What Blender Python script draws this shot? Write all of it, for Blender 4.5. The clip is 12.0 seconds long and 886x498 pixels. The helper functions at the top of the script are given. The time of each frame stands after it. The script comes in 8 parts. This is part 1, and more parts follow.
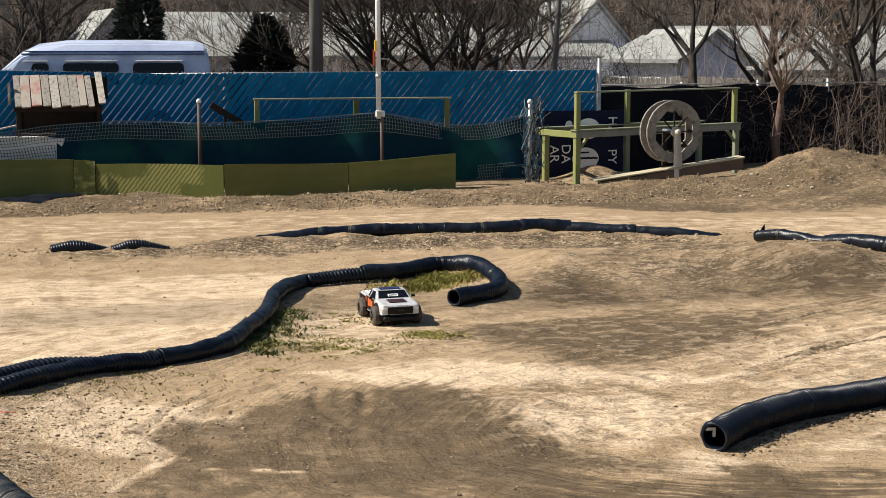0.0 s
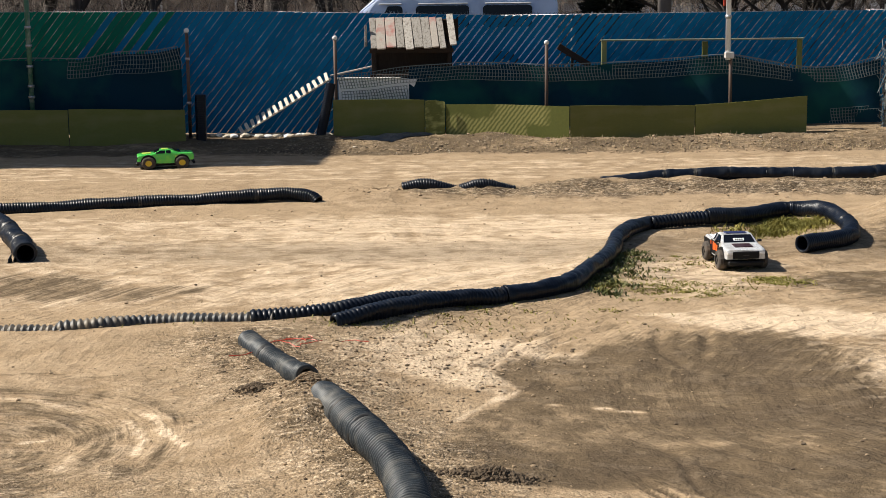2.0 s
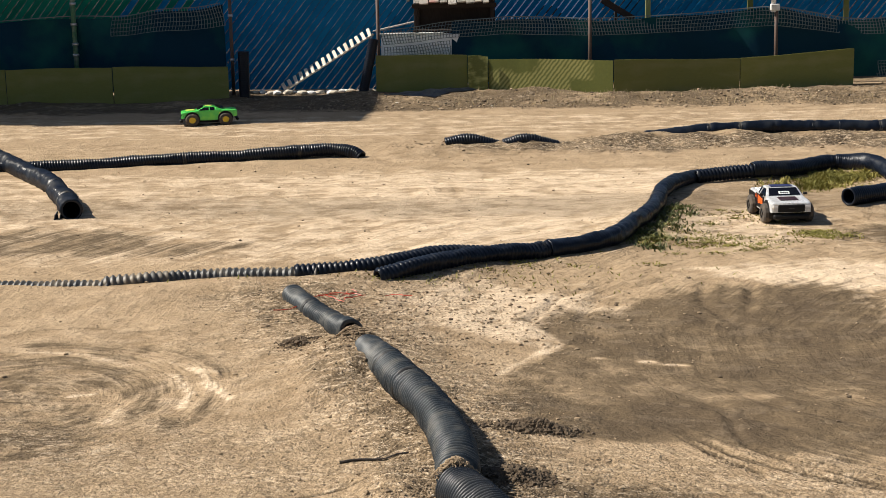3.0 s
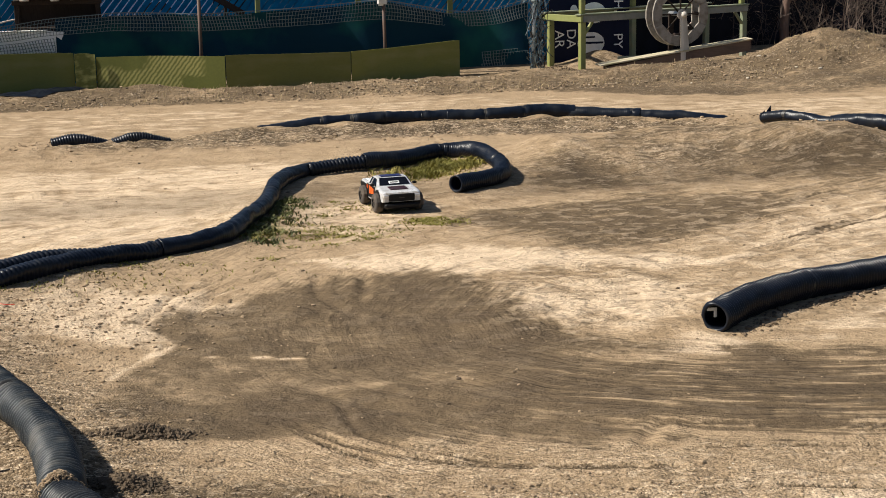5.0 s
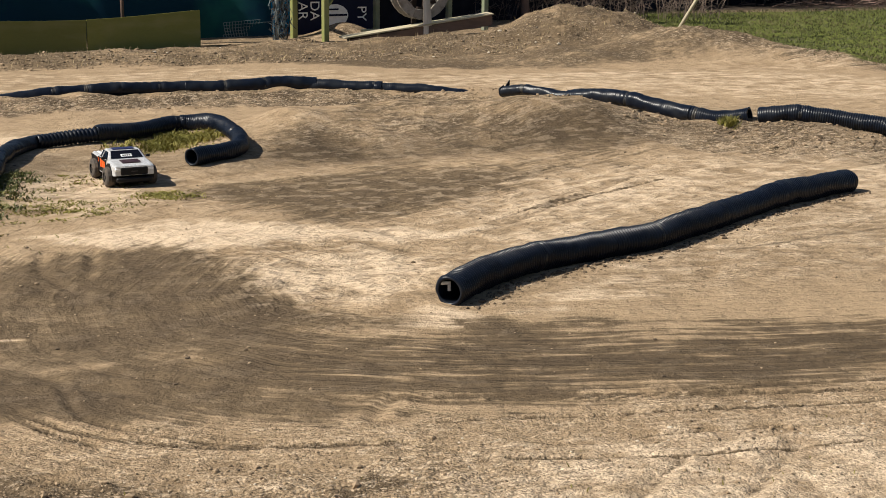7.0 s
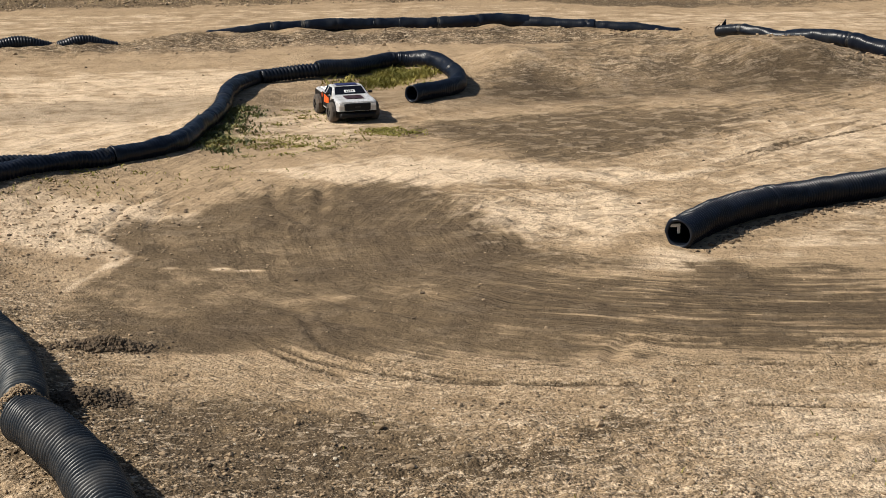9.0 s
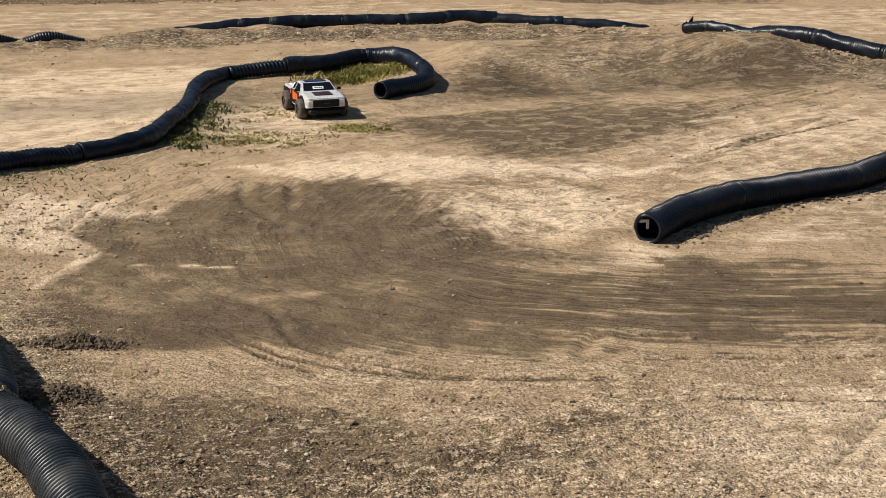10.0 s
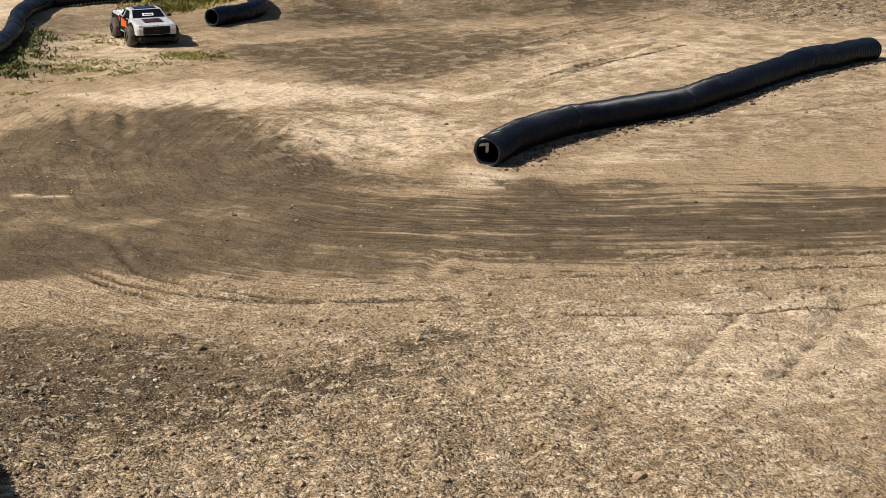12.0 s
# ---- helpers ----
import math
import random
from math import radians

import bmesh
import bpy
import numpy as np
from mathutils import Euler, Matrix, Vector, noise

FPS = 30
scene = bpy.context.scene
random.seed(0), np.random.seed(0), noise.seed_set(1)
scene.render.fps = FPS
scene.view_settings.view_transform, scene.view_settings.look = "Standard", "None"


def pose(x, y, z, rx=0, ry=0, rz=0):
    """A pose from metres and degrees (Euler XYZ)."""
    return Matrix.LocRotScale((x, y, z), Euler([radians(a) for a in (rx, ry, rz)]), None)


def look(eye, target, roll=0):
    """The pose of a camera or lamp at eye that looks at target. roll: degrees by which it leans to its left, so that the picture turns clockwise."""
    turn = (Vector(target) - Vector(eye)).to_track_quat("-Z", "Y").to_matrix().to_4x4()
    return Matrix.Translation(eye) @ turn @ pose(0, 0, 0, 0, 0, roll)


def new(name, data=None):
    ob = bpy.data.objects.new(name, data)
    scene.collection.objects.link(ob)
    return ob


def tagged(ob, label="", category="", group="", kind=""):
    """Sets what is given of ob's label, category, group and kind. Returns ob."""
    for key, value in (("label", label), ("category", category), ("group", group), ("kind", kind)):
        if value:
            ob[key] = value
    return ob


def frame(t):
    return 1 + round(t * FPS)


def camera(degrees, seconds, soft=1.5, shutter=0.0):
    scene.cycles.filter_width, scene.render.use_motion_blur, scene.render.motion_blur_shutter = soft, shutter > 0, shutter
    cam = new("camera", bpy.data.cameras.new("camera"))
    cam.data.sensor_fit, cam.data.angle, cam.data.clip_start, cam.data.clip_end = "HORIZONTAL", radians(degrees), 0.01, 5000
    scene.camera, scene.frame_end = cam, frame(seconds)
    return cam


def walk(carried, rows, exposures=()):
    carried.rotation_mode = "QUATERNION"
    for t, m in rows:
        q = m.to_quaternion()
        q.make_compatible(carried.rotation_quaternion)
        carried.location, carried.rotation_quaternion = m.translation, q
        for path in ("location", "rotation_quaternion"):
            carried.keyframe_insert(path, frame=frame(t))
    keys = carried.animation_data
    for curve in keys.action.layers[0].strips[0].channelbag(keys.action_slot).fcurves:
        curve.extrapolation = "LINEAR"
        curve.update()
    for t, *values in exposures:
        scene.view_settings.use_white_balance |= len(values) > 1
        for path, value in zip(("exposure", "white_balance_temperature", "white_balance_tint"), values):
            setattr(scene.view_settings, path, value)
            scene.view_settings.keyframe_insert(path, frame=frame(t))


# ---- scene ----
cam = camera(32.69, 12.0, soft=0.9)


def view(x, y, z, yaw, pitch, roll):
    """Camera pose: heading clockwise from +y, tilt above level, lean, in degrees."""
    return pose(x, y, z, 90 + pitch, 0, -yaw) @ pose(0, 0, 0, 0, 0, roll)


PATH = [
    (0.0, -0.020, -0.034, 2.117, 11.424, -7.908, -0.000),
    (0.5, -0.052, -0.015, 2.119, 6.607, -8.083, -0.109),
    (1.0, -0.040, -0.050, 2.122, 2.990, -8.485, -0.216),
    (1.5, -0.048, -0.049, 2.118, 0.377, -9.160, -0.374),
    (2.0, -0.043, -0.059, 2.111, -1.644, -10.016, -0.648),
    (2.5, -0.041, -0.070, 2.106, -2.947, -10.943, -0.924),
    (2.7, -0.041, -0.067, 2.101, -3.218, -11.270, -1.015),
    (3.1, -0.041, -0.054, 2.092, -3.338, -11.711, -1.248),
    (3.5, -0.039, -0.021, 2.077, -2.303, -11.938, -1.516),
    (3.9, -0.030, 0.013, 2.064, -0.175, -12.021, -1.680),
    (4.3, -0.007, 0.028, 2.060, 2.980, -12.031, -1.600),
    (4.5, 0.003, 0.017, 2.063, 5.123, -12.024, -1.417),
    (5.0, 0.064, 0.025, 2.065, 10.958, -12.024, -1.056),
    (5.5, 0.163, 0.046, 2.068, 16.527, -12.013, -0.429),
    (6.0, 0.249, 0.052, 2.066, 20.370, -12.099, 0.115),
    (6.5, 0.247, 0.070, 2.064, 21.640, -12.420, 0.489),
    (7.0, 0.186, 0.117, 2.047, 20.598, -13.081, 0.625),
    (7.5, 0.114, 0.165, 2.028, 18.293, -13.928, 0.507),
    (7.7, 0.087, 0.178, 2.023, 17.289, -14.243, 0.401),
    (8.1, 0.041, 0.189, 2.024, 15.708, -14.748, 0.303),
    (8.5, 0.001, 0.176, 2.042, 14.256, -15.171, 0.229),
    (8.9, -0.029, 0.156, 2.061, 13.327, -15.463, 0.201),
    (9.3, -0.042, 0.147, 2.068, 13.318, -15.579, 0.239),
    (9.5, -0.046, 0.150, 2.063, 13.587, -15.563, 0.237),
    (10.0, -0.046, 0.148, 2.059, 14.592, -15.604, 0.414),
    (10.5, -0.035, 0.156, 2.056, 15.313, -15.839, 0.670),
    (11.0, -0.061, 0.159, 2.048, 15.698, -16.349, 0.829),
    (11.5, -0.117, 0.164, 2.033, 17.275, -17.158, 1.049),
    (12.0, -0.113, 0.165, 2.008, 21.437, -17.979, 1.446),
]
walk(cam, [(row[0], view(*row[1:])) for row in PATH], exposures=((0.0, 0.57), (2.5, 0.57), (4.5, 0.52), (6.0, 0.44), (9.0, 0.33), (12.0, 0.31)))

# ---- daylight ----
SUN_FROM = Vector((-1.0, 0.12, 1.0)).normalized()
world = bpy.data.worlds.new("sky")
scene.world = world
world.use_nodes = True
wn = world.node_tree
sky = wn.nodes.new("ShaderNodeTexSky")
sky.sky_type = "NISHITA"
sky.sun_disc = False
sky.sun_elevation = math.asin(SUN_FROM.z)
sky.sun_rotation = math.atan2(SUN_FROM.x, SUN_FROM.y)
wn.nodes["Background"].inputs[1].default_value = 0.05
wn.links.new(sky.outputs[0], wn.nodes["Background"].inputs[0])
sun_data = bpy.data.lights.new("sun", "SUN")
sun_data.energy = 5.0
sun_data.angle = radians(0.53)
sun_data.color = (1.0, 0.93, 0.81)
sun = new("sun", sun_data)
sun.matrix_world = look(SUN_FROM * 60, (0, 0, 0))
scene.view_settings.exposure = 0.42


# ---- helpers for meshes ----
def thing(name, at=(0, 0, 0), label="", category="", group="", kind="", turn=0.0):
    ob = new(name)
    ob.empty_display_size = 0.1
    ob.matrix_basis = Matrix.Translation(at) @ Matrix.Rotation(radians(turn), 4, "Z")
    return tagged(ob, label, category, group, kind)


def mesh_of(name, bm, material, smooth=False):
    me = bpy.data.meshes.new(name)
    bm.normal_update()
    bm.to_mesh(me)
    bm.free()
    if material:
        me.materials.append(material)
    if smooth:
        me.polygons.foreach_set("use_smooth", [True] * len(me.polygons))
    return me


def part(name, bm, material, parent=None, label="", smooth=False, kind=""):
    ob = new(name, mesh_of(name, bm, material, smooth))
    if parent:
        ob.parent = parent
    return tagged(ob, label, kind=kind)


def raw_part(name, verts, faces, material, parent=None, label="", smooth=False, kind=""):
    me = bpy.data.meshes.new(name)
    me.from_pydata([tuple(v) for v in verts], [], [tuple(f) for f in faces])
    me.materials.append(material)
    if smooth:
        me.polygons.foreach_set("use_smooth", [True] * len(me.polygons))
    ob = new(name, me)
    if parent:
        ob.parent = parent
    return tagged(ob, label, kind=kind)


def box(bm, a, b, bevel=0.0, m=None):
    """A box from corner a to corner b, with rounded edges, turned by m."""
    lo, hi = Vector(a), Vector(b)
    made = bmesh.ops.create_cube(bm, size=1.0)["verts"]
    for v in made:
        v.co = Vector((lo[i] + (v.co[i] + 0.5) * (hi[i] - lo[i]) for i in range(3)))
    if bevel:
        edges = {e for v in made for e in v.link_edges}
        got = bmesh.ops.bevel(bm, geom=list(edges), offset=bevel, segments=1, affect="EDGES")
        made = list({v for v in made if v.is_valid} | set(got["verts"]))
    if m is not None:
        for v in made:
            v.co = m @ v.co
    return bm


def rod(bm, a, b, r0, r1=None, n=8, caps=True):
    """A round bar from a to b."""
    a, b = Vector(a), Vector(b)
    r1 = r0 if r1 is None else r1
    q = (b - a).to_track_quat("Z", "Y").to_matrix()
    rings = []
    for c, r in ((a, r0), (b, r1)):
        rings.append([bm.verts.new(c + q @ Vector((r * math.cos(2 * math.pi * i / n), r * math.sin(2 * math.pi * i / n), 0))) for i in range(n)])
    for i in range(n):
        bm.faces.new((rings[0][i], rings[0][(i + 1) % n], rings[1][(i + 1) % n], rings[1][i]))
    if caps:
        bm.faces.new(rings[0][::-1])
        bm.faces.new(rings[1])
    return bm


def beam(bm, a, b, w, h, bevel=0.004):
    """A squared timber from a to b, w wide and h deep."""
    a, b = Vector(a), Vector(b)
    up = Vector((0, 0, 1)) if abs((b - a).normalized().z) < 0.9 else Vector((0, 1, 0))
    z = (b - a).normalized()
    x = up.cross(z).normalized()
    y = z.cross(x)
    m = Matrix((x, y, z)).transposed().to_4x4()
    m.translation = a
    return box(bm, (-w / 2, -h / 2, 0), (w / 2, h / 2, (b - a).length), bevel, m)


def B():
    return bmesh.new()


# ---- smooth value noise on arrays ----
def vnoise(x, y, seed=0):
    xi, yi = np.floor(x).astype(np.int64), np.floor(y).astype(np.int64)
    fx, fy = x - xi, y - yi
    fx, fy = fx * fx * (3 - 2 * fx), fy * fy * (3 - 2 * fy)

    def h(a, b):
        n = (a * 374761393 + b * 668265263 + seed * 1442695041) & 0xFFFFFFFF
        n = ((n ^ (n >> 13)) * 1274126177) & 0xFFFFFFFF
        return ((n ^ (n >> 16)) & 0xFFFF) / 32767.5 - 1.0
    return (h(xi, yi) * (1 - fx) + h(xi + 1, yi) * fx) * (1 - fy) + (h(xi, yi + 1) * (1 - fx) + h(xi + 1, yi + 1) * fx) * fy


def fbm(x, y, seed=0, octaves=4):
    total, amp = 0.0, 0.5
    for k in range(octaves):
        total = total + amp * vnoise(x * 2 ** k, y * 2 ** k, seed + k)
        amp *= 0.5
    return total


def sstep(a, b, v):
    t = np.clip((v - a) / (b - a), 0, 1)
    return t * t * (3 - 2 * t)


def seg_dist(x, y, pts):
    """Distance of points to a line through pts, and the length along it."""
    best, along, run = np.full(np.shape(x), 1e9), np.zeros(np.shape(x)), 0.0
    for (ax, ay), (bx, by) in zip(pts, pts[1:]):
        dx, dy = bx - ax, by - ay
        ll = math.hypot(dx, dy)
        t = np.clip(((x - ax) * dx + (y - ay) * dy) / ll ** 2, 0, 1)
        d = np.hypot(x - ax - t * dx, y - ay - t * dy)
        along = np.where(d < best, run + t * ll, along)
        best = np.minimum(best, d)
        run += ll
    return best, along


# ---- materials ----
def material(name, colour, rough=0.8, metal=0.0, vary=0.25, grain=40.0, blotch=3.0, bump=0.2, tint=None, spec=0.5, coat=0.0, stretch=(1, 1, 1), island=0.0, grain_size=0.003):
    """Painted, wooden or plastic surface: two scales of tone, fine relief, optional second colour in stains."""
    m = bpy.data.materials.new(name)
    m.use_nodes = True
    nt = m.node_tree
    n, link = nt.nodes, nt.links.new
    bsdf = n["Principled BSDF"]
    geo = n.new("ShaderNodeTexCoord")
    mp = n.new("ShaderNodeMapping")
    mp.inputs["Scale"].default_value = stretch
    link(geo.outputs["Object"], mp.inputs[0])
    fine, broad = n.new("ShaderNodeTexNoise"), n.new("ShaderNodeTexNoise")
    for t, s, d in ((fine, grain, 6), (broad, blotch, 5)):
        t.inputs["Scale"].default_value, t.inputs["Detail"].default_value = s, d
        link(mp.outputs[0], t.inputs["Vector"])
    dark = tuple(c * (1 - vary) for c in colour)
    light = tuple(min(1, c * (1 + vary)) for c in colour)
    mix = n.new("ShaderNodeMix")
    mix.data_type = "RGBA"
    mix.inputs["A"].default_value, mix.inputs["B"].default_value = (*dark, 1), (*light, 1)
    link(fine.outputs[0], mix.inputs["Factor"])
    out = mix.outputs["Result"]
    if tint:
        ramp = n.new("ShaderNodeValToRGB")
        ramp.color_ramp.elements[0].position, ramp.color_ramp.elements[1].position = 0.48, 0.68
        link(broad.outputs[0], ramp.inputs[0])
        mix2 = n.new("ShaderNodeMix")
        mix2.data_type = "RGBA"
        mix2.inputs["B"].default_value = (*tint, 1)
        link(ramp.outputs[0], mix2.inputs["Factor"])
        link(out, mix2.inputs["A"])
        out = mix2.outputs["Result"]
    if island:
        info = n.new("ShaderNodeObjectInfo")
        hsv = n.new("ShaderNodeHueSaturation")
        rng = n.new("ShaderNodeMapRange")
        rng.inputs["To Min"].default_value, rng.inputs["To Max"].default_value = 1 - island, 1 + island
        link(info.outputs["Random"], rng.inputs["Value"])
        link(rng.outputs[0], hsv.inputs["Value"])
        link(out, hsv.inputs["Color"])
        out = hsv.outputs[0]
    link(out, bsdf.inputs["Base Color"])
    rr = n.new("ShaderNodeMapRange")
    rr.inputs["To Min"].default_value, rr.inputs["To Max"].default_value = max(0.02, rough - 0.12), min(1, rough + 0.12)
    link(broad.outputs[0], rr.inputs["Value"])
    link(rr.outputs[0], bsdf.inputs["Roughness"])
    bsdf.inputs["Metallic"].default_value = metal
    bsdf.inputs["Specular IOR Level"].default_value = spec
    bsdf.inputs["Coat Weight"].default_value = coat
    if bump:
        b = n.new("ShaderNodeBump")
        b.inputs["Strength"].default_value, b.inputs["Distance"].default_value = bump, grain_size
        link(fine.outputs[0], b.inputs["Height"])
        link(b.outputs[0], bsdf.inputs["Normal"])
    return m


M_PIPE = material("black_corrugated_plastic", (0.005, 0.008, 0.016), 0.34, vary=0.35, grain=60, blotch=6, bump=0.25, tint=(0.013, 0.016, 0.022), spec=0.22)
M_PIPE_WORN = material("grey_worn_black_plastic", (0.026, 0.033, 0.04), 0.5, vary=0.45, grain=60, blotch=9, bump=0.25, tint=(0.085, 0.085, 0.08), spec=0.4)
M_PIPE_SCUFFED = material("scuffed_black_plastic", (0.014, 0.018, 0.024), 0.4, vary=0.4, grain=60, blotch=7, bump=0.2, tint=(0.045, 0.046, 0.048), spec=0.4)
M_PIPE_DUSTY = material("dusty_black_plastic", (0.05, 0.05, 0.05), 0.5, vary=0.4, grain=50, blotch=9, bump=0.2, tint=(0.2, 0.165, 0.12), spec=0.5)
M_TAPE = material("worn_black_tape", (0.012, 0.013, 0.016), 0.45, vary=0.4, grain=70, bump=0.4, tint=(0.05, 0.046, 0.04))
M_BOARD = material("olive_green_painted_plywood", (0.145, 0.15, 0.026), 0.6, vary=0.14, grain=24, blotch=2.0, bump=0.25, tint=(0.18, 0.175, 0.05), stretch=(1, 1, 3), island=0.12)
M_BOARD_SCUFFED = material("scuffed_olive_green_plywood", (0.125, 0.138, 0.024), 0.6, vary=0.2, grain=30, blotch=5.0, bump=0.25, tint=(0.4, 0.4, 0.13), stretch=(1, 1, 2.2))
M_BOARD_EDGE = material("pale_yellow_green_paint", (0.23, 0.25, 0.085), 0.55, vary=0.2, grain=30, blotch=4, bump=0.3, tint=(0.25, 0.26, 0.1), stretch=(3, 3, 1))
M_SLAT = material("blue_privacy_slat", (0.003, 0.163, 0.37), 0.55, vary=0.15, grain=20, blotch=0.8, bump=0.1, tint=(0.002, 0.145, 0.3), island=0.12, spec=0.1)
M_SLAT_GREEN = material("green_privacy_slat", (0.002, 0.16, 0.1), 0.55, vary=0.15, grain=20, blotch=0.8, bump=0.1, tint=(0.002, 0.11, 0.11), island=0.12, spec=0.1)
# pale blotches painted on dark wire stand in for glints
M_WIRE = material("wire_with_glint_blotches", (0.012, 0.03, 0.05), 0.35, metal=0.2, vary=0.2, grain=60, blotch=4.5, bump=0.0, tint=(0.7, 0.78, 0.85))
M_STEEL = material("weathered_steel_pole", (0.5, 0.51, 0.52), 0.4, metal=0.7, vary=0.25, grain=30, blotch=4, bump=0.1, tint=(0.3, 0.3, 0.3))
M_RUST = material("rusty_steel_post", (0.1, 0.062, 0.045), 0.7, metal=0.2, vary=0.4, grain=40, blotch=10, bump=0.3, tint=(0.09, 0.08, 0.08))
M_POLE = material("white_coated_pole", (0.84, 0.87, 0.92), 0.35, vary=0.05, grain=20, blotch=2, bump=0.0)
M_WHITE = material("chalky_white_paint", (0.72, 0.71, 0.68), 0.6, vary=0.12, grain=30, blotch=5, bump=0.2, tint=(0.5, 0.48, 0.44))
M_GREENPOLE = material("faded_green_steel", (0.06, 0.16, 0.09), 0.5, vary=0.3, grain=30, blotch=6, bump=0.2, tint=(0.3, 0.32, 0.28))
M_NET = material("grey_green_plastic_net", (0.12, 0.16, 0.175), 0.45, vary=0.25, grain=20, bump=0.0)
M_NET_DARK = material("dark_green_plastic_net", (0.03, 0.05, 0.05), 0.5, vary=0.25, grain=20, bump=0.0)
M_CLOTH = material("dark_green_shade_cloth", (0.004, 0.03, 0.055), 0.8, vary=0.25, grain=120, blotch=1.3, bump=0.4, tint=(0.01, 0.075, 0.07), spec=0.1)
M_GREY_WOOD = material("weathered_grey_wood", (0.4, 0.37, 0.33), 0.85, vary=0.45, grain=26, blotch=9, bump=0.5, tint=(0.2, 0.175, 0.15), stretch=(4, 4, 0.6), island=0.22)
M_RED_WOOD = material("grey_wood_with_red_paint", (0.44, 0.39, 0.34), 0.8, vary=0.3, grain=26, blotch=3.5, bump=0.5, tint=(0.42, 0.15, 0.13), stretch=(2, 2, 1), island=0.15)
M_CLEAT = material("bleached_pale_wood", (0.72, 0.66, 0.54), 0.8, vary=0.15, grain=26, blotch=6, bump=0.3, tint=(0.6, 0.53, 0.42), island=0.12)
M_DARK_WOOD = material("dark_stained_wood", (0.035, 0.026, 0.022), 0.9, spec=0.2, vary=0.35, grain=24, blotch=5, bump=0.5, stretch=(3, 3, 0.6))
M_WHEEL_WOOD = material("sun_bleached_wheel_wood", (0.3, 0.275, 0.245), 0.85, vary=0.3, grain=24, blotch=6, bump=0.5, tint=(0.18, 0.15, 0.12), stretch=(2, 2, 2), island=0.12)
M_DECK_GREY = material("weathered_grey_deck_timber", (0.2, 0.21, 0.19), 0.8, vary=0.25, grain=24, blotch=4, bump=0.4, tint=(0.26, 0.26, 0.24))
M_DECK_PAINT = material("dull_green_grey_paint", (0.19, 0.22, 0.14), 0.7, vary=0.25, grain=24, blotch=4, bump=0.4, tint=(0.25, 0.25, 0.2))
M_RAMP = material("brown_weathered_plank", (0.15, 0.1, 0.075), 0.85, vary=0.3, grain=22, blotch=5, bump=0.5, tint=(0.1, 0.075, 0.06), stretch=(0.6, 3, 3))
M_RAMP_TOP = material("pale_ramp_plank", (0.48, 0.42, 0.3), 0.8, vary=0.25, grain=22, blotch=5, bump=0.5, tint=(0.36, 0.34, 0.2), stretch=(0.6, 3, 3))
M_BANNER = material("navy_vinyl_banner", (0.006, 0.01, 0.035), 0.6, vary=0.25, grain=12, blotch=3, bump=0.1, spec=0.15)
M_PRINT = material("white_banner_print", (0.8, 0.81, 0.83), 0.5, vary=0.15, grain=20, bump=0.0)
M_VAN = material("white_van_paint", (0.68, 0.76, 0.97), 0.2, vary=0.04, grain=8, blotch=1.2, bump=0.0, tint=(0.52, 0.59, 0.82), coat=0.6)
M_VAN_TRIM = material("blue_grey_van_stripe", (0.1, 0.14, 0.28), 0.3, vary=0.1, grain=10, bump=0.0)
M_GLASS_DARK = material("dark_tinted_glass", (0.006, 0.007, 0.012), 0.06, vary=0.1, grain=5, bump=0.0, spec=0.3)
M_RUBBER = material("black_rubber", (0.02, 0.02, 0.02), 0.75, vary=0.3, grain=60, bump=0.3)
M_SIDING = material("white_house_siding", (0.78, 0.79, 0.82), 0.6, vary=0.06, grain=8, blotch=1, bump=0.1)
M_SIDING_TAN = material("tan_house_siding", (0.3, 0.22, 0.15), 0.8, vary=0.2, grain=6, blotch=0.8, bump=0.1, tint=(0.22, 0.165, 0.12))
# white siding again, with the blue of open shade put into the colour
M_SIDING_SHADED = material("white_siding_as_shaded", (0.7, 0.74, 0.9), 0.65, vary=0.06, grain=8, blotch=1, bump=0.1)
M_ROOF = material("grey_asphalt_shingles", (0.33, 0.34, 0.33), 0.9, vary=0.3, grain=9, blotch=1.2, bump=0.4, tint=(0.25, 0.26, 0.25), grain_size=0.01)
M_BARK = material("grey_brown_bark", (0.035, 0.028, 0.024), 0.95, vary=0.4, grain=16, blotch=3, bump=0.8, tint=(0.08, 0.063, 0.054), stretch=(3, 3, 0.6), grain_size=0.01)
M_BARK_RED = material("reddish_brown_bark", (0.15, 0.095, 0.075), 0.95, vary=0.4, grain=16, blotch=3, bump=0.8, stretch=(3, 3, 0.6), grain_size=0.01)
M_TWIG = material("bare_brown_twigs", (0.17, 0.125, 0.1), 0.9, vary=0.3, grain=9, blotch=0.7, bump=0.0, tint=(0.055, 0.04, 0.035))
# paler copy of the twigs: sunlight is put into the colour
M_TWIG_SUNLIT = material("grey_twigs_coloured_sunlit", (0.26, 0.22, 0.19), 0.9, vary=0.3, grain=9, blotch=0.7, bump=0.0, tint=(0.13, 0.1, 0.085))
# darker copy: the shade of dense brush is put into the colour
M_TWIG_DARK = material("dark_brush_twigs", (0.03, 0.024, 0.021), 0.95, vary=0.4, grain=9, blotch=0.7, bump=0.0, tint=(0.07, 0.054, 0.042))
M_CONIFER = material("dark_evergreen_foliage", (0.01, 0.016, 0.008), 0.9, vary=0.4, grain=6, blotch=2, bump=0.0, tint=(0.022, 0.02, 0.012))
M_FABRIC_BLACK = material("black_fence_fabric", (0.007, 0.008, 0.014), 0.8, vary=0.4, grain=8, blotch=1.2, bump=0.2, tint=(0.014, 0.017, 0.03), spec=0.1)
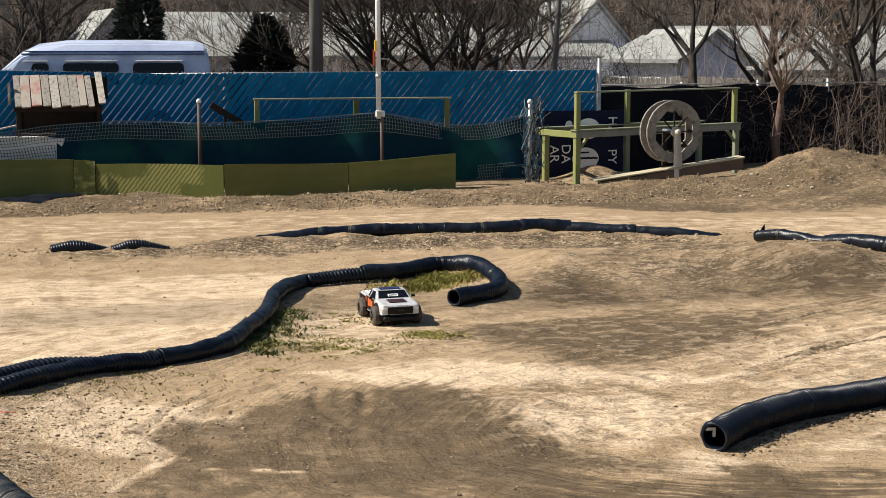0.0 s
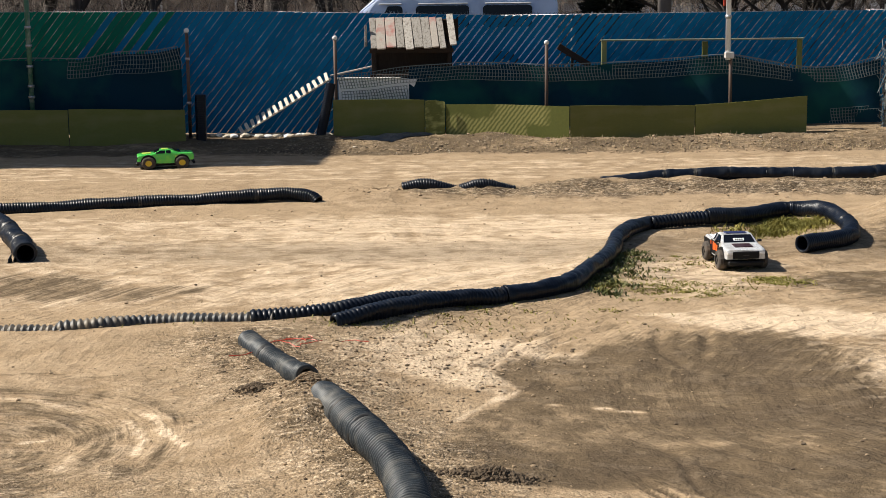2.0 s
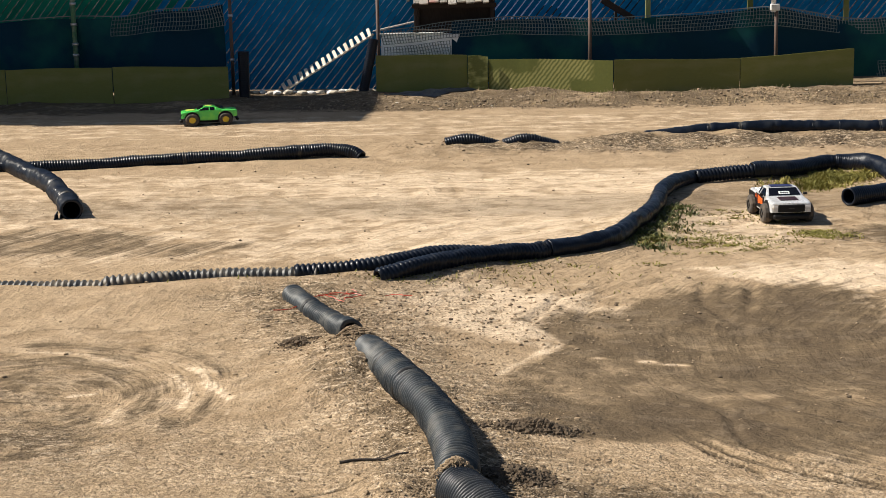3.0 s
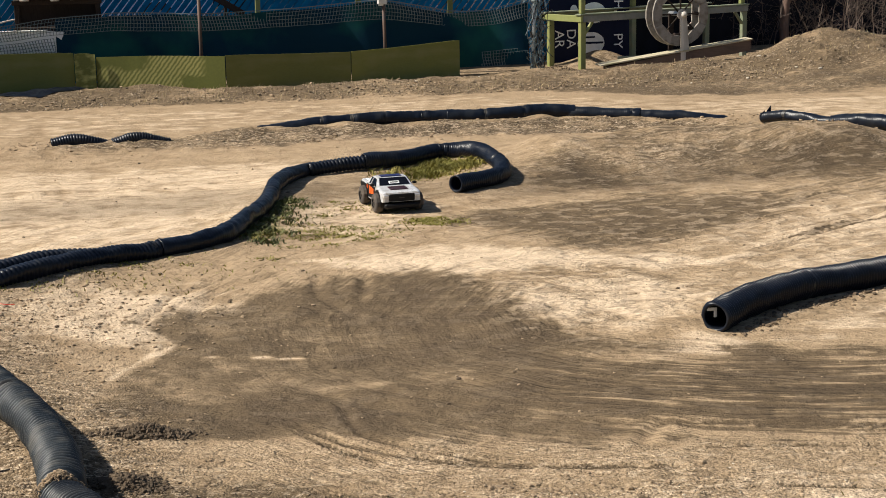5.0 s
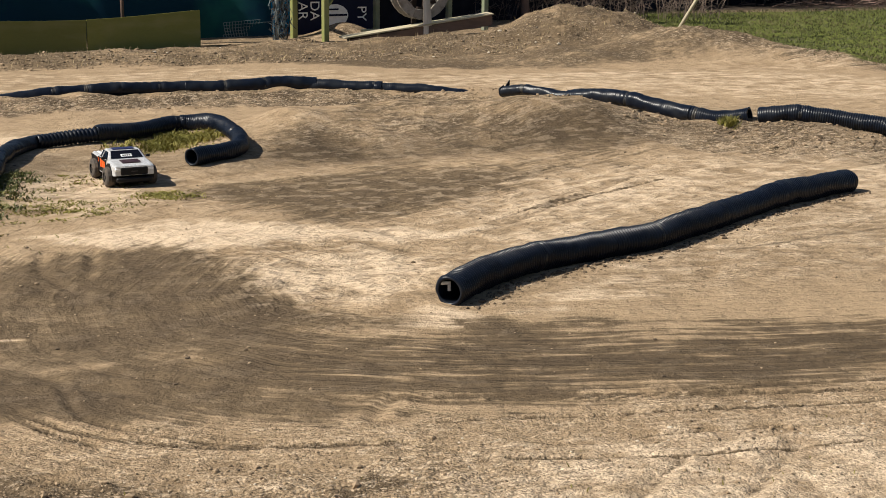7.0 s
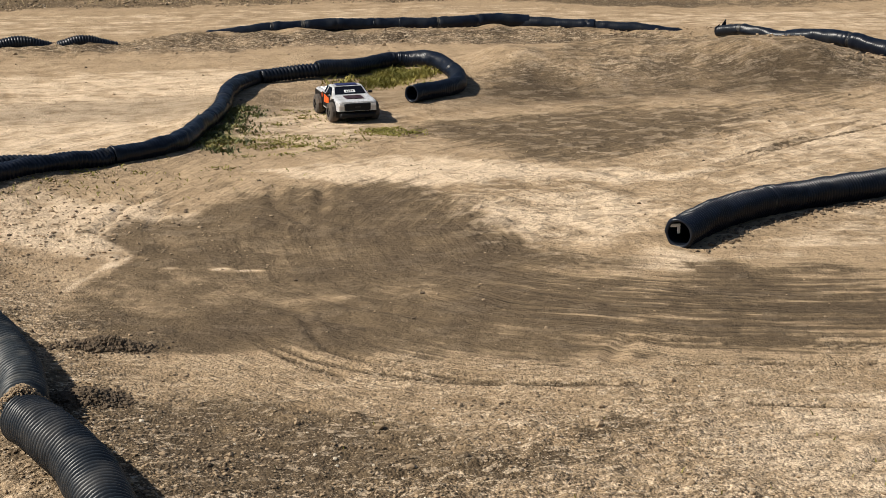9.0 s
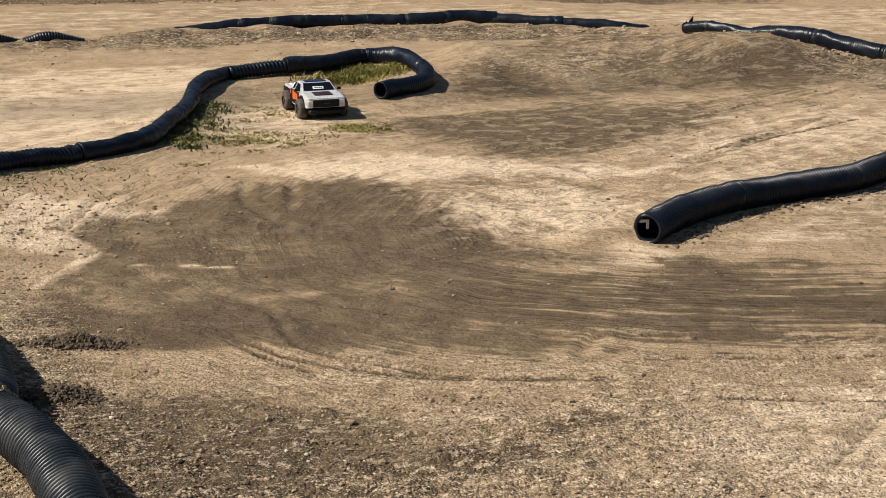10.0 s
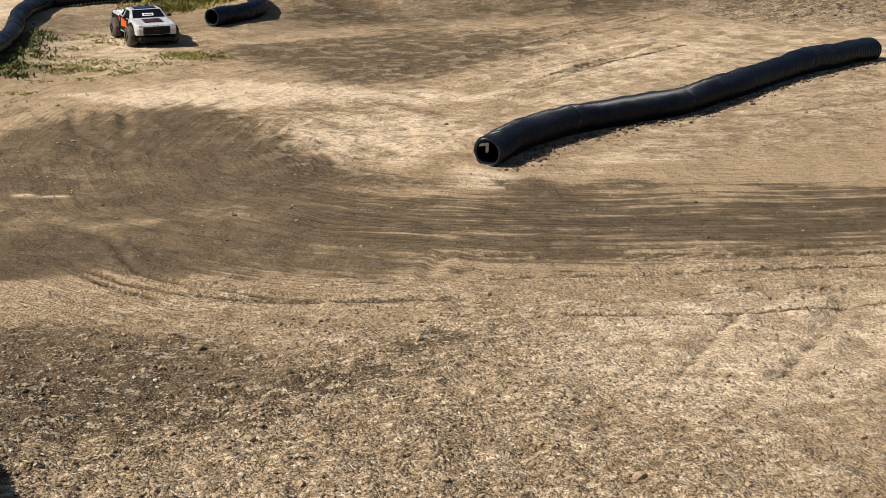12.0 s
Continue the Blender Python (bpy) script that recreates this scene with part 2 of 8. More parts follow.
M_PICKET = material("pale_grey_cedar", (0.6, 0.56, 0.5), 0.85, vary=0.25, grain=10, blotch=2, bump=0.3, tint=(0.3, 0.27, 0.23), stretch=(3, 3, 0.5), island=0.2)
M_UTILITY = material("grey_utility_pole_wood", (0.2, 0.18, 0.17), 0.9, vary=0.3, grain=14, blotch=2, bump=0.5, stretch=(4, 4, 0.4))
M_WEED = material("dark_green_weed_blades", (0.055, 0.066, 0.01), 0.65, vary=0.4, grain=14, blotch=5, bump=0.0, tint=(0.13, 0.125, 0.024))
M_BLADE = material("green_grass_blades", (0.17, 0.155, 0.022), 0.7, vary=0.4, grain=14, blotch=5, bump=0.0, tint=(0.27, 0.23, 0.05))
M_LAWN = material("spring_lawn_blades", (0.06, 0.066, 0.017), 0.7, vary=0.4, grain=3, blotch=0.6, bump=0.0, tint=(0.15, 0.125, 0.055))
M_STRAW = material("dry_straw", (0.4, 0.31, 0.17), 0.85, vary=0.4, grain=6, blotch=1.5, bump=0.0, tint=(0.25, 0.18, 0.1))
M_STONE = material("tan_clods_and_pebbles", (0.33, 0.24, 0.15), 0.95, vary=0.4, grain=40, blotch=1.8, bump=0.6, tint=(0.2, 0.145, 0.092))
M_STONE_PALE = material("pale_pebbles", (0.55, 0.48, 0.38), 0.9, vary=0.25, grain=60, blotch=2, bump=0.4)
M_CLOD = material("dark_damp_clods", (0.105, 0.074, 0.046), 0.95, vary=0.4, grain=50, blotch=4, bump=0.8)
M_YELLOW = material("yellow_plastic", (0.8, 0.55, 0.03), 0.4, vary=0.1, grain=40, bump=0.0)
M_RED = material("red_plastic", (0.5, 0.05, 0.02), 0.5, vary=0.2, grain=40, bump=0.0)
M_TRUCK_SILVER = material("dusty_silver_body_paint", (0.68, 0.69, 0.71), 0.28, metal=0.2, vary=0.06, grain=40, blotch=14, bump=0.0, tint=(0.46, 0.44, 0.41), coat=0.4)
M_TRUCK_NAVY = material("navy_blue_sticker", (0.012, 0.018, 0.09), 0.35, vary=0.3, grain=60, bump=0.0)
M_TRUCK_BLACK = material("satin_black_plastic", (0.01, 0.01, 0.011), 0.5, vary=0.3, grain=60, bump=0.0, spec=0.2)
M_TRUCK_ORANGE = material("orange_sticker", (0.9, 0.13, 0.02), 0.4, vary=0.1, grain=60, blotch=40, bump=0.0)
M_TRUCK_MAROON = material("dark_maroon_sticker", (0.03, 0.008, 0.01), 0.4, vary=0.3, grain=60, bump=0.0)
M_TRUCK_WHITE = material("white_sticker", (0.8, 0.8, 0.8), 0.4, vary=0.05, grain=60, bump=0.0)
M_TYRE = material("dirt_caked_tyre", (0.06, 0.05, 0.042), 0.9, vary=0.4, grain=90, blotch=14, bump=0.6, tint=(0.13, 0.1, 0.075))
M_RIM = material("dusty_black_rim", (0.045, 0.04, 0.036), 0.6, vary=0.3, grain=60, bump=0.0)
M_TRUCK_GREEN = material("bright_green_body_paint", (0.08, 0.62, 0.1), 0.3, vary=0.08, grain=40, blotch=12, bump=0.0, tint=(0.16, 0.7, 0.08), coat=0.4)
M_LIME = material("lime_yellow_panel", (0.62, 0.78, 0.12), 0.35, vary=0.1, grain=40, bump=0.0)


def light_striped_board():
    """Olive board with slanting stripes of light painted low on its face."""
    m = material("light_striped_plywood", (0.125, 0.138, 0.024), 0.6, vary=0.2, grain=30, blotch=5.0, bump=0.25)
    n, link = m.node_tree.nodes, m.node_tree.links.new
    bsdf = n["Principled BSDF"]
    old = bsdf.inputs["Base Color"].links[0].from_socket
    tc = n.new("ShaderNodeTexCoord")
    mp = n.new("ShaderNodeMapping")
    mp.inputs["Rotation"].default_value = (0, radians(-38), 0)
    link(tc.outputs["Object"], mp.inputs[0])
    wave = n.new("ShaderNodeTexWave")
    wave.bands_direction = "X"
    wave.inputs["Scale"].default_value, wave.inputs["Distortion"].default_value, wave.inputs["Detail"].default_value, wave.inputs["Detail Scale"].default_value = 6.5, 2.6, 3.0, 2.0
    link(mp.outputs[0], wave.inputs["Vector"])
    sep = n.new("ShaderNodeSeparateXYZ")
    link(tc.outputs["Object"], sep.inputs[0])
    big = n.new("ShaderNodeTexNoise")
    big.inputs["Scale"].default_value, big.inputs["Detail"].default_value = 3.2, 5
    link(tc.outputs["Object"], big.inputs["Vector"])

    def mth(op, a, b):
        k = n.new("ShaderNodeMath")
        k.operation = op
        for i, v in enumerate((a, b)):
            if isinstance(v, (int, float)):
                k.inputs[i].default_value = v
            else:
                link(v, k.inputs[i])
        return k.outputs[0]

    def tent(v, centre, half):
        return mth("SUBTRACT", 1.0, mth("DIVIDE", mth("ABSOLUTE", mth("SUBTRACT", v, centre), 0), half))
    upper = mth("MINIMUM", tent(sep.outputs[0], 1.02, 0.5), tent(sep.outputs[2], 0.42, 0.22))
    lower = mth("MINIMUM", tent(sep.outputs[0], 0.6, 0.75), tent(sep.outputs[2], 0.16, 0.24))
    w = mth("ADD", mth("MULTIPLY", mth("MAXIMUM", upper, lower), 1.6), mth("MULTIPLY", mth("SUBTRACT", big.outputs[0], 0.5), 2.4))
    clampf = n.new("ShaderNodeMapRange")
    clampf.inputs["From Min"].default_value, clampf.inputs["From Max"].default_value = 0.2, 0.6
    link(w, clampf.inputs["Value"])
    f = mth("MULTIPLY", mth("MULTIPLY", clampf.outputs[0], wave.outputs["Fac"]), 0.75)
    mix = n.new("ShaderNodeMix")
    mix.data_type = "RGBA"
    mix.inputs["B"].default_value = (0.46, 0.42, 0.15, 1)
    link(f, mix.inputs["Factor"])
    link(old, mix.inputs["A"])
    link(mix.outputs["Result"], bsdf.inputs["Base Color"])
    return m


def ground_material():
    """Packed tan dirt, darker loose soil, pale rubbed tracks, long drag streaks and green turf, by masks laid on the ground."""
    m = bpy.data.materials.new("dirt_ground")
    m.use_nodes = True
    nt = m.node_tree
    n, link = nt.nodes, nt.links.new
    bsdf = n["Principled BSDF"]

    def attr(name):
        a = n.new("ShaderNodeAttribute")
        a.attribute_name = name
        return a

    def noise_tex(vec, scale, detail=5, rough=0.6):
        t = n.new("ShaderNodeTexNoise")
        t.inputs["Scale"].default_value, t.inputs["Detail"].default_value, t.inputs["Roughness"].default_value = scale, detail, rough
        link(vec, t.inputs["Vector"])
        return t.outputs[0]

    def ramp(v, a, b):
        r = n.new("ShaderNodeMapRange")
        r.interpolation_type = "SMOOTHSTEP"
        r.inputs["From Min"].default_value, r.inputs["From Max"].default_value = a, b
        link(v, r.inputs["Value"])
        return r.outputs[0]

    def mth(op, a, b):
        k = n.new("ShaderNodeMath")
        k.operation = op
        for i, v in enumerate((a, b)):
            if isinstance(v, (int, float)):
                k.inputs[i].default_value = v
            else:
                link(v, k.inputs[i])
        return k.outputs[0]

    def mixc(f, a, b):
        x = n.new("ShaderNodeMix")
        x.data_type = "RGBA"
        if isinstance(f, (int, float)):
            x.inputs["Factor"].default_value = f
        else:
            link(f, x.inputs["Factor"])
        for k, v in (("A", a), ("B", b)):
            if isinstance(v, tuple):
                x.inputs[k].default_value = (*v, 1)
            else:
                link(v, x.inputs[k])
        return x.outputs["Result"]

    pos = n.new("ShaderNodeNewGeometry").outputs["Position"]
    lane = attr("lane").outputs["Vector"]
    darkened, pale, turf, loose, streaky = (attr(k).outputs["Fac"] for k in ("darkened", "pale", "turf", "loose", "streaky"))
    big, mid, fine, grit = noise_tex(pos, 0.7), noise_tex(pos, 4.0, 6), noise_tex(pos, 20.0, 5, 0.66), noise_tex(pos, 120.0, 2, 0.5)
    drag, drag2, drag3 = noise_tex(lane, 9.0, 5, 0.62), noise_tex(lane, 2.6, 4, 0.6), noise_tex(lane, 26.0, 3, 0.55)
    streak = mth("MULTIPLY", mth("SUBTRACT", drag, 0.5), streaky)
    streak2 = mth("MULTIPLY", mth("SUBTRACT", drag2, 0.5), streaky)
    crumb = noise_tex(pos, 46.0, 4, 0.72)
    crumb2 = noise_tex(pos, 70.0, 3, 0.7)
    # single crumbs of soil
    warp = n.new("ShaderNodeVectorMath")
    warp.operation = "MULTIPLY_ADD"
    warp.inputs[1].default_value = (0.022, 0.022, 0.022)
    tn = n.new("ShaderNodeTexNoise")
    tn.inputs["Scale"].default_value, tn.inputs["Detail"].default_value = 30.0, 3
    link(pos, tn.inputs["Vector"])
    link(tn.outputs["Color"], warp.inputs[0])
    link(pos, warp.inputs[2])
    cells = []
    for scale in (78.0, 125.0):
        vo = n.new("ShaderNodeTexVoronoi")
        vo.inputs["Scale"].default_value = scale
        link(warp.outputs[0], vo.inputs["Vector"])
        sepc = n.new("ShaderNodeSeparateColor")
        link(vo.outputs["Color"], sepc.inputs[0])
        cells.append((mth("SUBTRACT", 0.75, vo.outputs["Distance"]), sepc.outputs[0]))
    # tan soil with several scales of tone
    soil = mixc(ramp(mid, 0.36, 0.64), (0.27, 0.192, 0.117), (0.41, 0.303, 0.196))
    soil = mixc(ramp(big, 0.38, 0.66), soil, (0.345, 0.251, 0.157))
    # mottling, longer across the track than along the view
    wide = n.new("ShaderNodeMapping")
    wide.inputs["Scale"].default_value = (0.5, 1.0, 1.0)
    link(pos, wide.inputs["Vector"])
    mottle = noise_tex(wide.outputs[0], 13.0, 6, 0.68)
    mottle2 = noise_tex(wide.outputs[0], 34.0, 4, 0.66)
    # pale rubbed dust; on the left bench, sunlight laid into the colour too
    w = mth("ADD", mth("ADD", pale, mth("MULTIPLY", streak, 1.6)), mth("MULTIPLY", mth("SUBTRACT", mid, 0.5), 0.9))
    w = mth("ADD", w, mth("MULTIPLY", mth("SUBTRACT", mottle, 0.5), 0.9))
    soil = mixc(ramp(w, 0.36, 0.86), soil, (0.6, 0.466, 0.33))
    # dark turned soil; on the banks, slope shade laid into the colour too
    w = mth("ADD", mth("ADD", darkened, mth("MULTIPLY", streak, -1.7)), mth("MULTIPLY", mth("SUBTRACT", mid, 0.5), 0.9))
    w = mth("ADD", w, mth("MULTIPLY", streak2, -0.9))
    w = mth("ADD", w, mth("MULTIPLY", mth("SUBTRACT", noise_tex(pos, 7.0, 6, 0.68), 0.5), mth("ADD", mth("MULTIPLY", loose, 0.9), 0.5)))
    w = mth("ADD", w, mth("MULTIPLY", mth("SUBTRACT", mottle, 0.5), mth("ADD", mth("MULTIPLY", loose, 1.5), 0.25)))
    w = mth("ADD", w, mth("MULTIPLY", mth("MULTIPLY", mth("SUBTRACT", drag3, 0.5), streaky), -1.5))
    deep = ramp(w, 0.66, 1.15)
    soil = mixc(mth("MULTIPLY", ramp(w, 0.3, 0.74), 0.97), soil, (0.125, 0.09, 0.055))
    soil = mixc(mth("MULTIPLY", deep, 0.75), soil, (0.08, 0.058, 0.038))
    # loose crumbs and grit
    lo = ramp(mth("ADD", loose, mth("MULTIPLY", mth("SUBTRACT", mid, 0.5), 1.1)), 0.22, 0.8)
    soil = mixc(mth("MULTIPLY", lo, mth("MULTIPLY", ramp(mottle2, 0.53, 0.58), 0.6)), soil, (0.115, 0.083, 0.053))
    soil = mixc(mth("MULTIPLY", lo, mth("MULTIPLY", ramp(mottle2, 0.46, 0.41), 0.6)), soil, (0.66, 0.523, 0.378))
    soil = mixc(mth("MULTIPLY", lo, mth("MULTIPLY", ramp(crumb, 0.57, 0.63), 0.7)), soil, (0.1, 0.072, 0.047))
    soil = mixc(mth("MULTIPLY", lo, mth("MULTIPLY", ramp(crumb2, 0.42, 0.36), 0.65)), soil, (0.62, 0.5, 0.365))
    # chopped-up ground: interleaved pale and dark strokes
    chopm = attr("chop").outputs["Fac"]
    st = n.new("ShaderNodeMapping")
    st.inputs["Scale"].default_value = (0.62, 1.0, 1.0)
    st.inputs["Rotation"].default_value = (0, 0, radians(-24))
    link(pos, st.inputs["Vector"])
    strokes = noise_tex(st.outputs[0], 9.0, 5, 0.6)
    soil = mixc(mth("MULTIPLY", chopm, mth("MULTIPLY", ramp(strokes, 0.54, 0.6), 0.6)), soil, (0.18, 0.131, 0.082))
    soil = mixc(mth("MULTIPLY", chopm, mth("MULTIPLY", ramp(strokes, 0.47, 0.42), 0.6)), soil, (0.58, 0.45, 0.318))
    # turf
    green = mixc(ramp(fine, 0.35, 0.65), (0.045, 0.065, 0.012), (0.16, 0.17, 0.045))
    tw = mth("ADD", turf, mth("MULTIPLY", mth("SUBTRACT", mid, 0.5), 0.9))
    soil = mixc(ramp(tw, 0.4, 0.75), soil, green)
    # leaf litter and asphalt behind the fence, coloured darker to stand for shade
    shaded_litter = attr("shaded_litter").outputs["Fac"]
    soil = mixc(shaded_litter, soil, mixc(ramp(mid, 0.35, 0.65), (0.035, 0.028, 0.022), (0.085, 0.062, 0.045)))
    # sparse dark flecks everywhere, and single grains
    soil = mixc(mth("MULTIPLY", ramp(noise_tex(wide.outputs[0], 24.0, 5, 0.62), 0.585, 0.63), mth("MULTIPLY", mth("ADD", mth("MULTIPLY", loose, 0.45), 0.3), mth("SUBTRACT", 1.0, mth("MINIMUM", pale, 0.75)))), soil, (0.15, 0.108, 0.068))
    speck = mth("ADD", mth("ADD", mth("MULTIPLY", crumb, 0.4), mth("MULTIPLY", grit, 0.35)), mth("MULTIPLY", fine, 0.25))
    gain = mth("ADD", mth("MULTIPLY", loose, 1.7), 0.75)
    speck = mth("ADD", mth("MULTIPLY", mth("SUBTRACT", 0.5, speck), gain), 1.03)
    for cell, share in ((cells[0], 0.6), (cells[1], 0.45)):
        speck = mth("ADD", speck, mth("MULTIPLY", mth("SUBTRACT", cell[1], 0.5), mth("MULTIPLY", loose, share)))
    speck = mth("MAXIMUM", speck, 0.25)
    tone = n.new("ShaderNodeCombineColor")
    for k in range(3):
        link(speck, tone.inputs[k])
    mul = n.new("ShaderNodeMix")
    mul.data_type, mul.blend_type = "RGBA", "MULTIPLY"
    mul.inputs["Factor"].default_value = 1.0
    link(soil, mul.inputs["A"])
    link(tone.outputs[0], mul.inputs["B"])
    soil = mul.outputs["Result"]
    link(soil, bsdf.inputs["Base Color"])
    bsdf.inputs["Roughness"].default_value = 0.95
    bsdf.inputs["Specular IOR Level"].default_value = 0.12
    h = mth("MULTIPLY", fine, mth("ADD", mth("MULTIPLY", loose, 0.45), 0.25))
    h = mth("ADD", h, mth("MULTIPLY", cells[0][0], mth("MULTIPLY", loose, 0.36)))
    h = mth("ADD", h, mth("MULTIPLY", crumb, mth("ADD", mth("MULTIPLY", loose, 0.25), 0.08)))
    h = mth("ADD", h, mth("MULTIPLY", grit, mth("ADD", mth("MULTIPLY", loose, 0.1), 0.03)))
    h = mth("ADD", h, mth("MULTIPLY", mottle, mth("ADD", mth("MULTIPLY", loose, 1.3), 0.3)))
    h = mth("ADD", h, mth("MULTIPLY", streak, 1.7))
    h = mth("ADD", h, mth("MULTIPLY", mth("MULTIPLY", drag3, streaky), 0.6))
    h = mth("ADD", h, mth("MULTIPLY", cells[1][1], mth("MULTIPLY", loose, 0.14)))
    h = mth("ADD", h, mth("MULTIPLY", mth("MULTIPLY", strokes, chopm), -3.2))
    h = mth("ADD", h, mth("MULTIPLY", mid, 1.6))
    b = n.new("ShaderNodeBump")
    b.inputs["Strength"].default_value, b.inputs["Distance"].default_value = 1.0, 0.032
    link(h, b.inputs["Height"])
    link(b.outputs[0], bsdf.inputs["Normal"])
    return m


# ---- ground ----
BIG_LINE = [(2.89, 7.2), (3.25, 7.51), (3.72, 7.81), (4.16, 7.97), (4.6, 8.1), (5.22, 8.48), (5.88, 8.84), (6.74, 9.2)]
HOOK_LINE = [(-0.95, 8.88), (-0.48, 9.27), (0.07, 9.69), (0.52, 10.02), (0.83, 10.95), (1.02, 11.87), (1.33, 12.62), (1.85, 12.72), (2.19, 12.82), (2.6, 13.15), (2.88, 12.92), (2.93, 12.25), (2.78, 11.72), (2.38, 11.4)]
NEAR_LINE = [(-1.42, 8.47), (-1.16, 7.96), (-0.92, 7.35), (-0.61, 6.55), (-0.40, 5.95), (-0.30, 5.4), (-0.16, 4.95), (-0.06, 4.44), (0.05, 3.9), (0.16, 3.4)]


# the line that the cars drive: along the front, round the pipe end, away behind it
LANE = [(9.0, 4.9), (4.31, 5.74), (3.33, 5.98), (2.56, 6.2), (1.9, 6.6), (1.45, 7.25), (1.45, 8.0), (1.85, 8.6), (3.0, 9.35), (5.0, 10.3), (9.0, 12.0)]


# tyre marks: line and half width
TRACKS = (([(0.83, 6.5), (0.83, 6.26), (0.87, 6.02), (1.0, 5.82), (1.26, 5.58), (1.6, 5.4), (2.0, 5.3)], 0.022), ([(0.6, 6.2), (0.69, 6.04), (0.79, 5.88), (0.98, 5.7), (1.18, 5.56), (1.45, 5.45)], 0.022),
          ([(0.6, 6.1), (0.73, 5.82), (0.86, 5.68)], 0.016), ([(0.49, 5.38), (0.58, 5.23)], 0.022), ([(0.61, 5.38), (0.83, 5.23)], 0.02), ([(0.5, 5.01), (0.8, 4.95), (1.15, 4.95)], 0.018), ([(0.6, 4.74), (1.1, 4.71), (1.5, 4.76)], 0.016),
          ([(-0.03, 8.13), (0.14, 8.72), (0.48, 9.1), (0.82, 9.18)], 0.03), ([(0.23, 8.16), (0.35, 8.68), (0.67, 9.01)], 0.035),
          ([(2.13, 5.87), (1.96, 5.61)], 0.03), ([(2.91, 4.81), (2.38, 4.34)], 0.03), ([(3.42, 4.8), (2.75, 4.24)], 0.035),
          ([(2.86, 5.1), (3.48, 5.0)], 0.014), ([(2.31, 5.04), (2.92, 4.84), (3.66, 4.74)], 0.016), ([(-1.1, 5.35), (-0.45, 5.55)], 0.02),
          ([(3.42, 9.46), (4.73, 10.08), (5.83, 10.5)], 0.03), ([(3.76, 9.31), (5.1, 9.91), (6.3, 10.4)], 0.03), ([(4.2, 9.3), (5.6, 9.95)], 0.02), ([(3.0, 9.5), (4.4, 10.3), (5.3, 10.9)], 0.025),
          ([(1.0, 8.9), (0.95, 8.5), (1.15, 8.1)], 0.035), ([(0.6, 7.0), (0.85, 6.55), (1.1, 6.3)], 0.05), ([(0.95, 6.9), (1.1, 6.6), (1.4, 6.35)], 0.04), ([(1.3, 8.9), (1.2, 8.4)], 0.03),
          ([(3.71, 8.8), (5.08, 9.84), (5.87, 10.45)], 0.035), ([(3.97, 9.47), (5.03, 10.22), (5.82, 10.74)], 0.03), ([(3.89, 9.1), (4.83, 9.7)], 0.025),
          ([(2.5, 5.7), (4.2, 5.25)], 0.014), ([(2.2, 5.5), (4.5, 5.05)], 0.014), ([(1.8, 5.95), (3.0, 5.6), (4.5, 5.35)], 0.018))


def lane_coords(x, y, pts):
    """Signed distance across, and length along, the line through pts."""
    best, along, run = np.full(np.shape(x), 1e9), np.zeros(np.shape(x)), 0.0
    sign = np.ones(np.shape(x))
    for (ax, ay), (bx, by) in zip(pts, pts[1:]):
        dx, dy = bx - ax, by - ay
        ll = math.hypot(dx, dy)
        t = np.clip(((x - ax) * dx + (y - ay) * dy) / ll ** 2, 0, 1)
        d = np.hypot(x - ax - t * dx, y - ay - t * dy)
        near = d < best
        along = np.where(near, run + t * ll, along)
        sign = np.where(near, np.sign(dx * (y - ay) - dy * (x - ax)), sign)
        best = np.minimum(best, d)
        run += ll
    return best * sign, along


def blob(x, y, cx, cy, rx, ry, turn=0.0, edge=0.5):
    """A soft-edged patch, 1 in the middle, with a wandering outline."""
    c, s = math.cos(radians(turn)), math.sin(radians(turn))
    u, v = ((x - cx) * c + (y - cy) * s) / rx, (-(x - cx) * s + (y - cy) * c) / ry
    d = np.sqrt(u * u + v * v) + 0.28 * fbm(x * 1.3, y * 1.3, 31)
    return 1 - sstep(1 - edge, 1 + edge * 0.6, d)


def patch(x, y, pts, soft=0.12, wander=0.12, scale=1.6, seed=35):
    """1 inside the outline pts, fading over soft to each side of a wandering edge."""
    d, _ = seg_dist(x, y, pts + pts[:1])
    odd = np.zeros(np.shape(x), bool)
    for (ax, ay), (bx, by) in zip(pts, pts[1:] + pts[:1]):
        if ay != by:
            odd ^= ((ay > y) != (by > y)) & (x < (bx - ax) * (y - ay) / (by - ay) + ax)
    return sstep(-soft, soft, np.where(odd, d, -d) + wander * fbm(x * scale, y * scale, seed) + 0.5 * wander * fbm(x * scale * 5, y * scale * 5, seed + 9))


# outlines of the dark worn ground, and of banks toned down as shaded relief
BOWL = [(-0.03, 8.15), (0.2, 8.35), (0.42, 8.85), (0.75, 8.96), (1.15, 8.87), (1.55, 8.82), (1.89, 8.52), (2.11, 8.05), (2.22, 7.53), (2.4, 7.15), (2.92, 6.85), (3.71, 6.51), (9.0, 5.4), (9.0, 4.3), (3.17, 5.54), (2.41, 5.66), (1.81, 5.7), (1.38, 5.7), (1.02, 5.85), (0.74, 6.02), (0.45, 5.91), (0.16, 5.94), (-0.16, 6.33), (-0.3, 6.48), (-0.14, 7.12), (0.03, 7.5), (0.17, 7.7)]
BOWL_HEAD = [(1.25, 8.66), (1.69, 8.49), (1.85, 8.05), (1.71, 7.47), (1.27, 7.35), (1.08, 7.96)]
BOWL_TAIL = [(1.73, 6.74), (2.54, 6.65), (3.6, 6.32), (9.0, 5.3), (9.0, 4.6), (3.26, 5.71), (2.59, 5.78), (2.08, 6.13), (1.75, 6.33)]
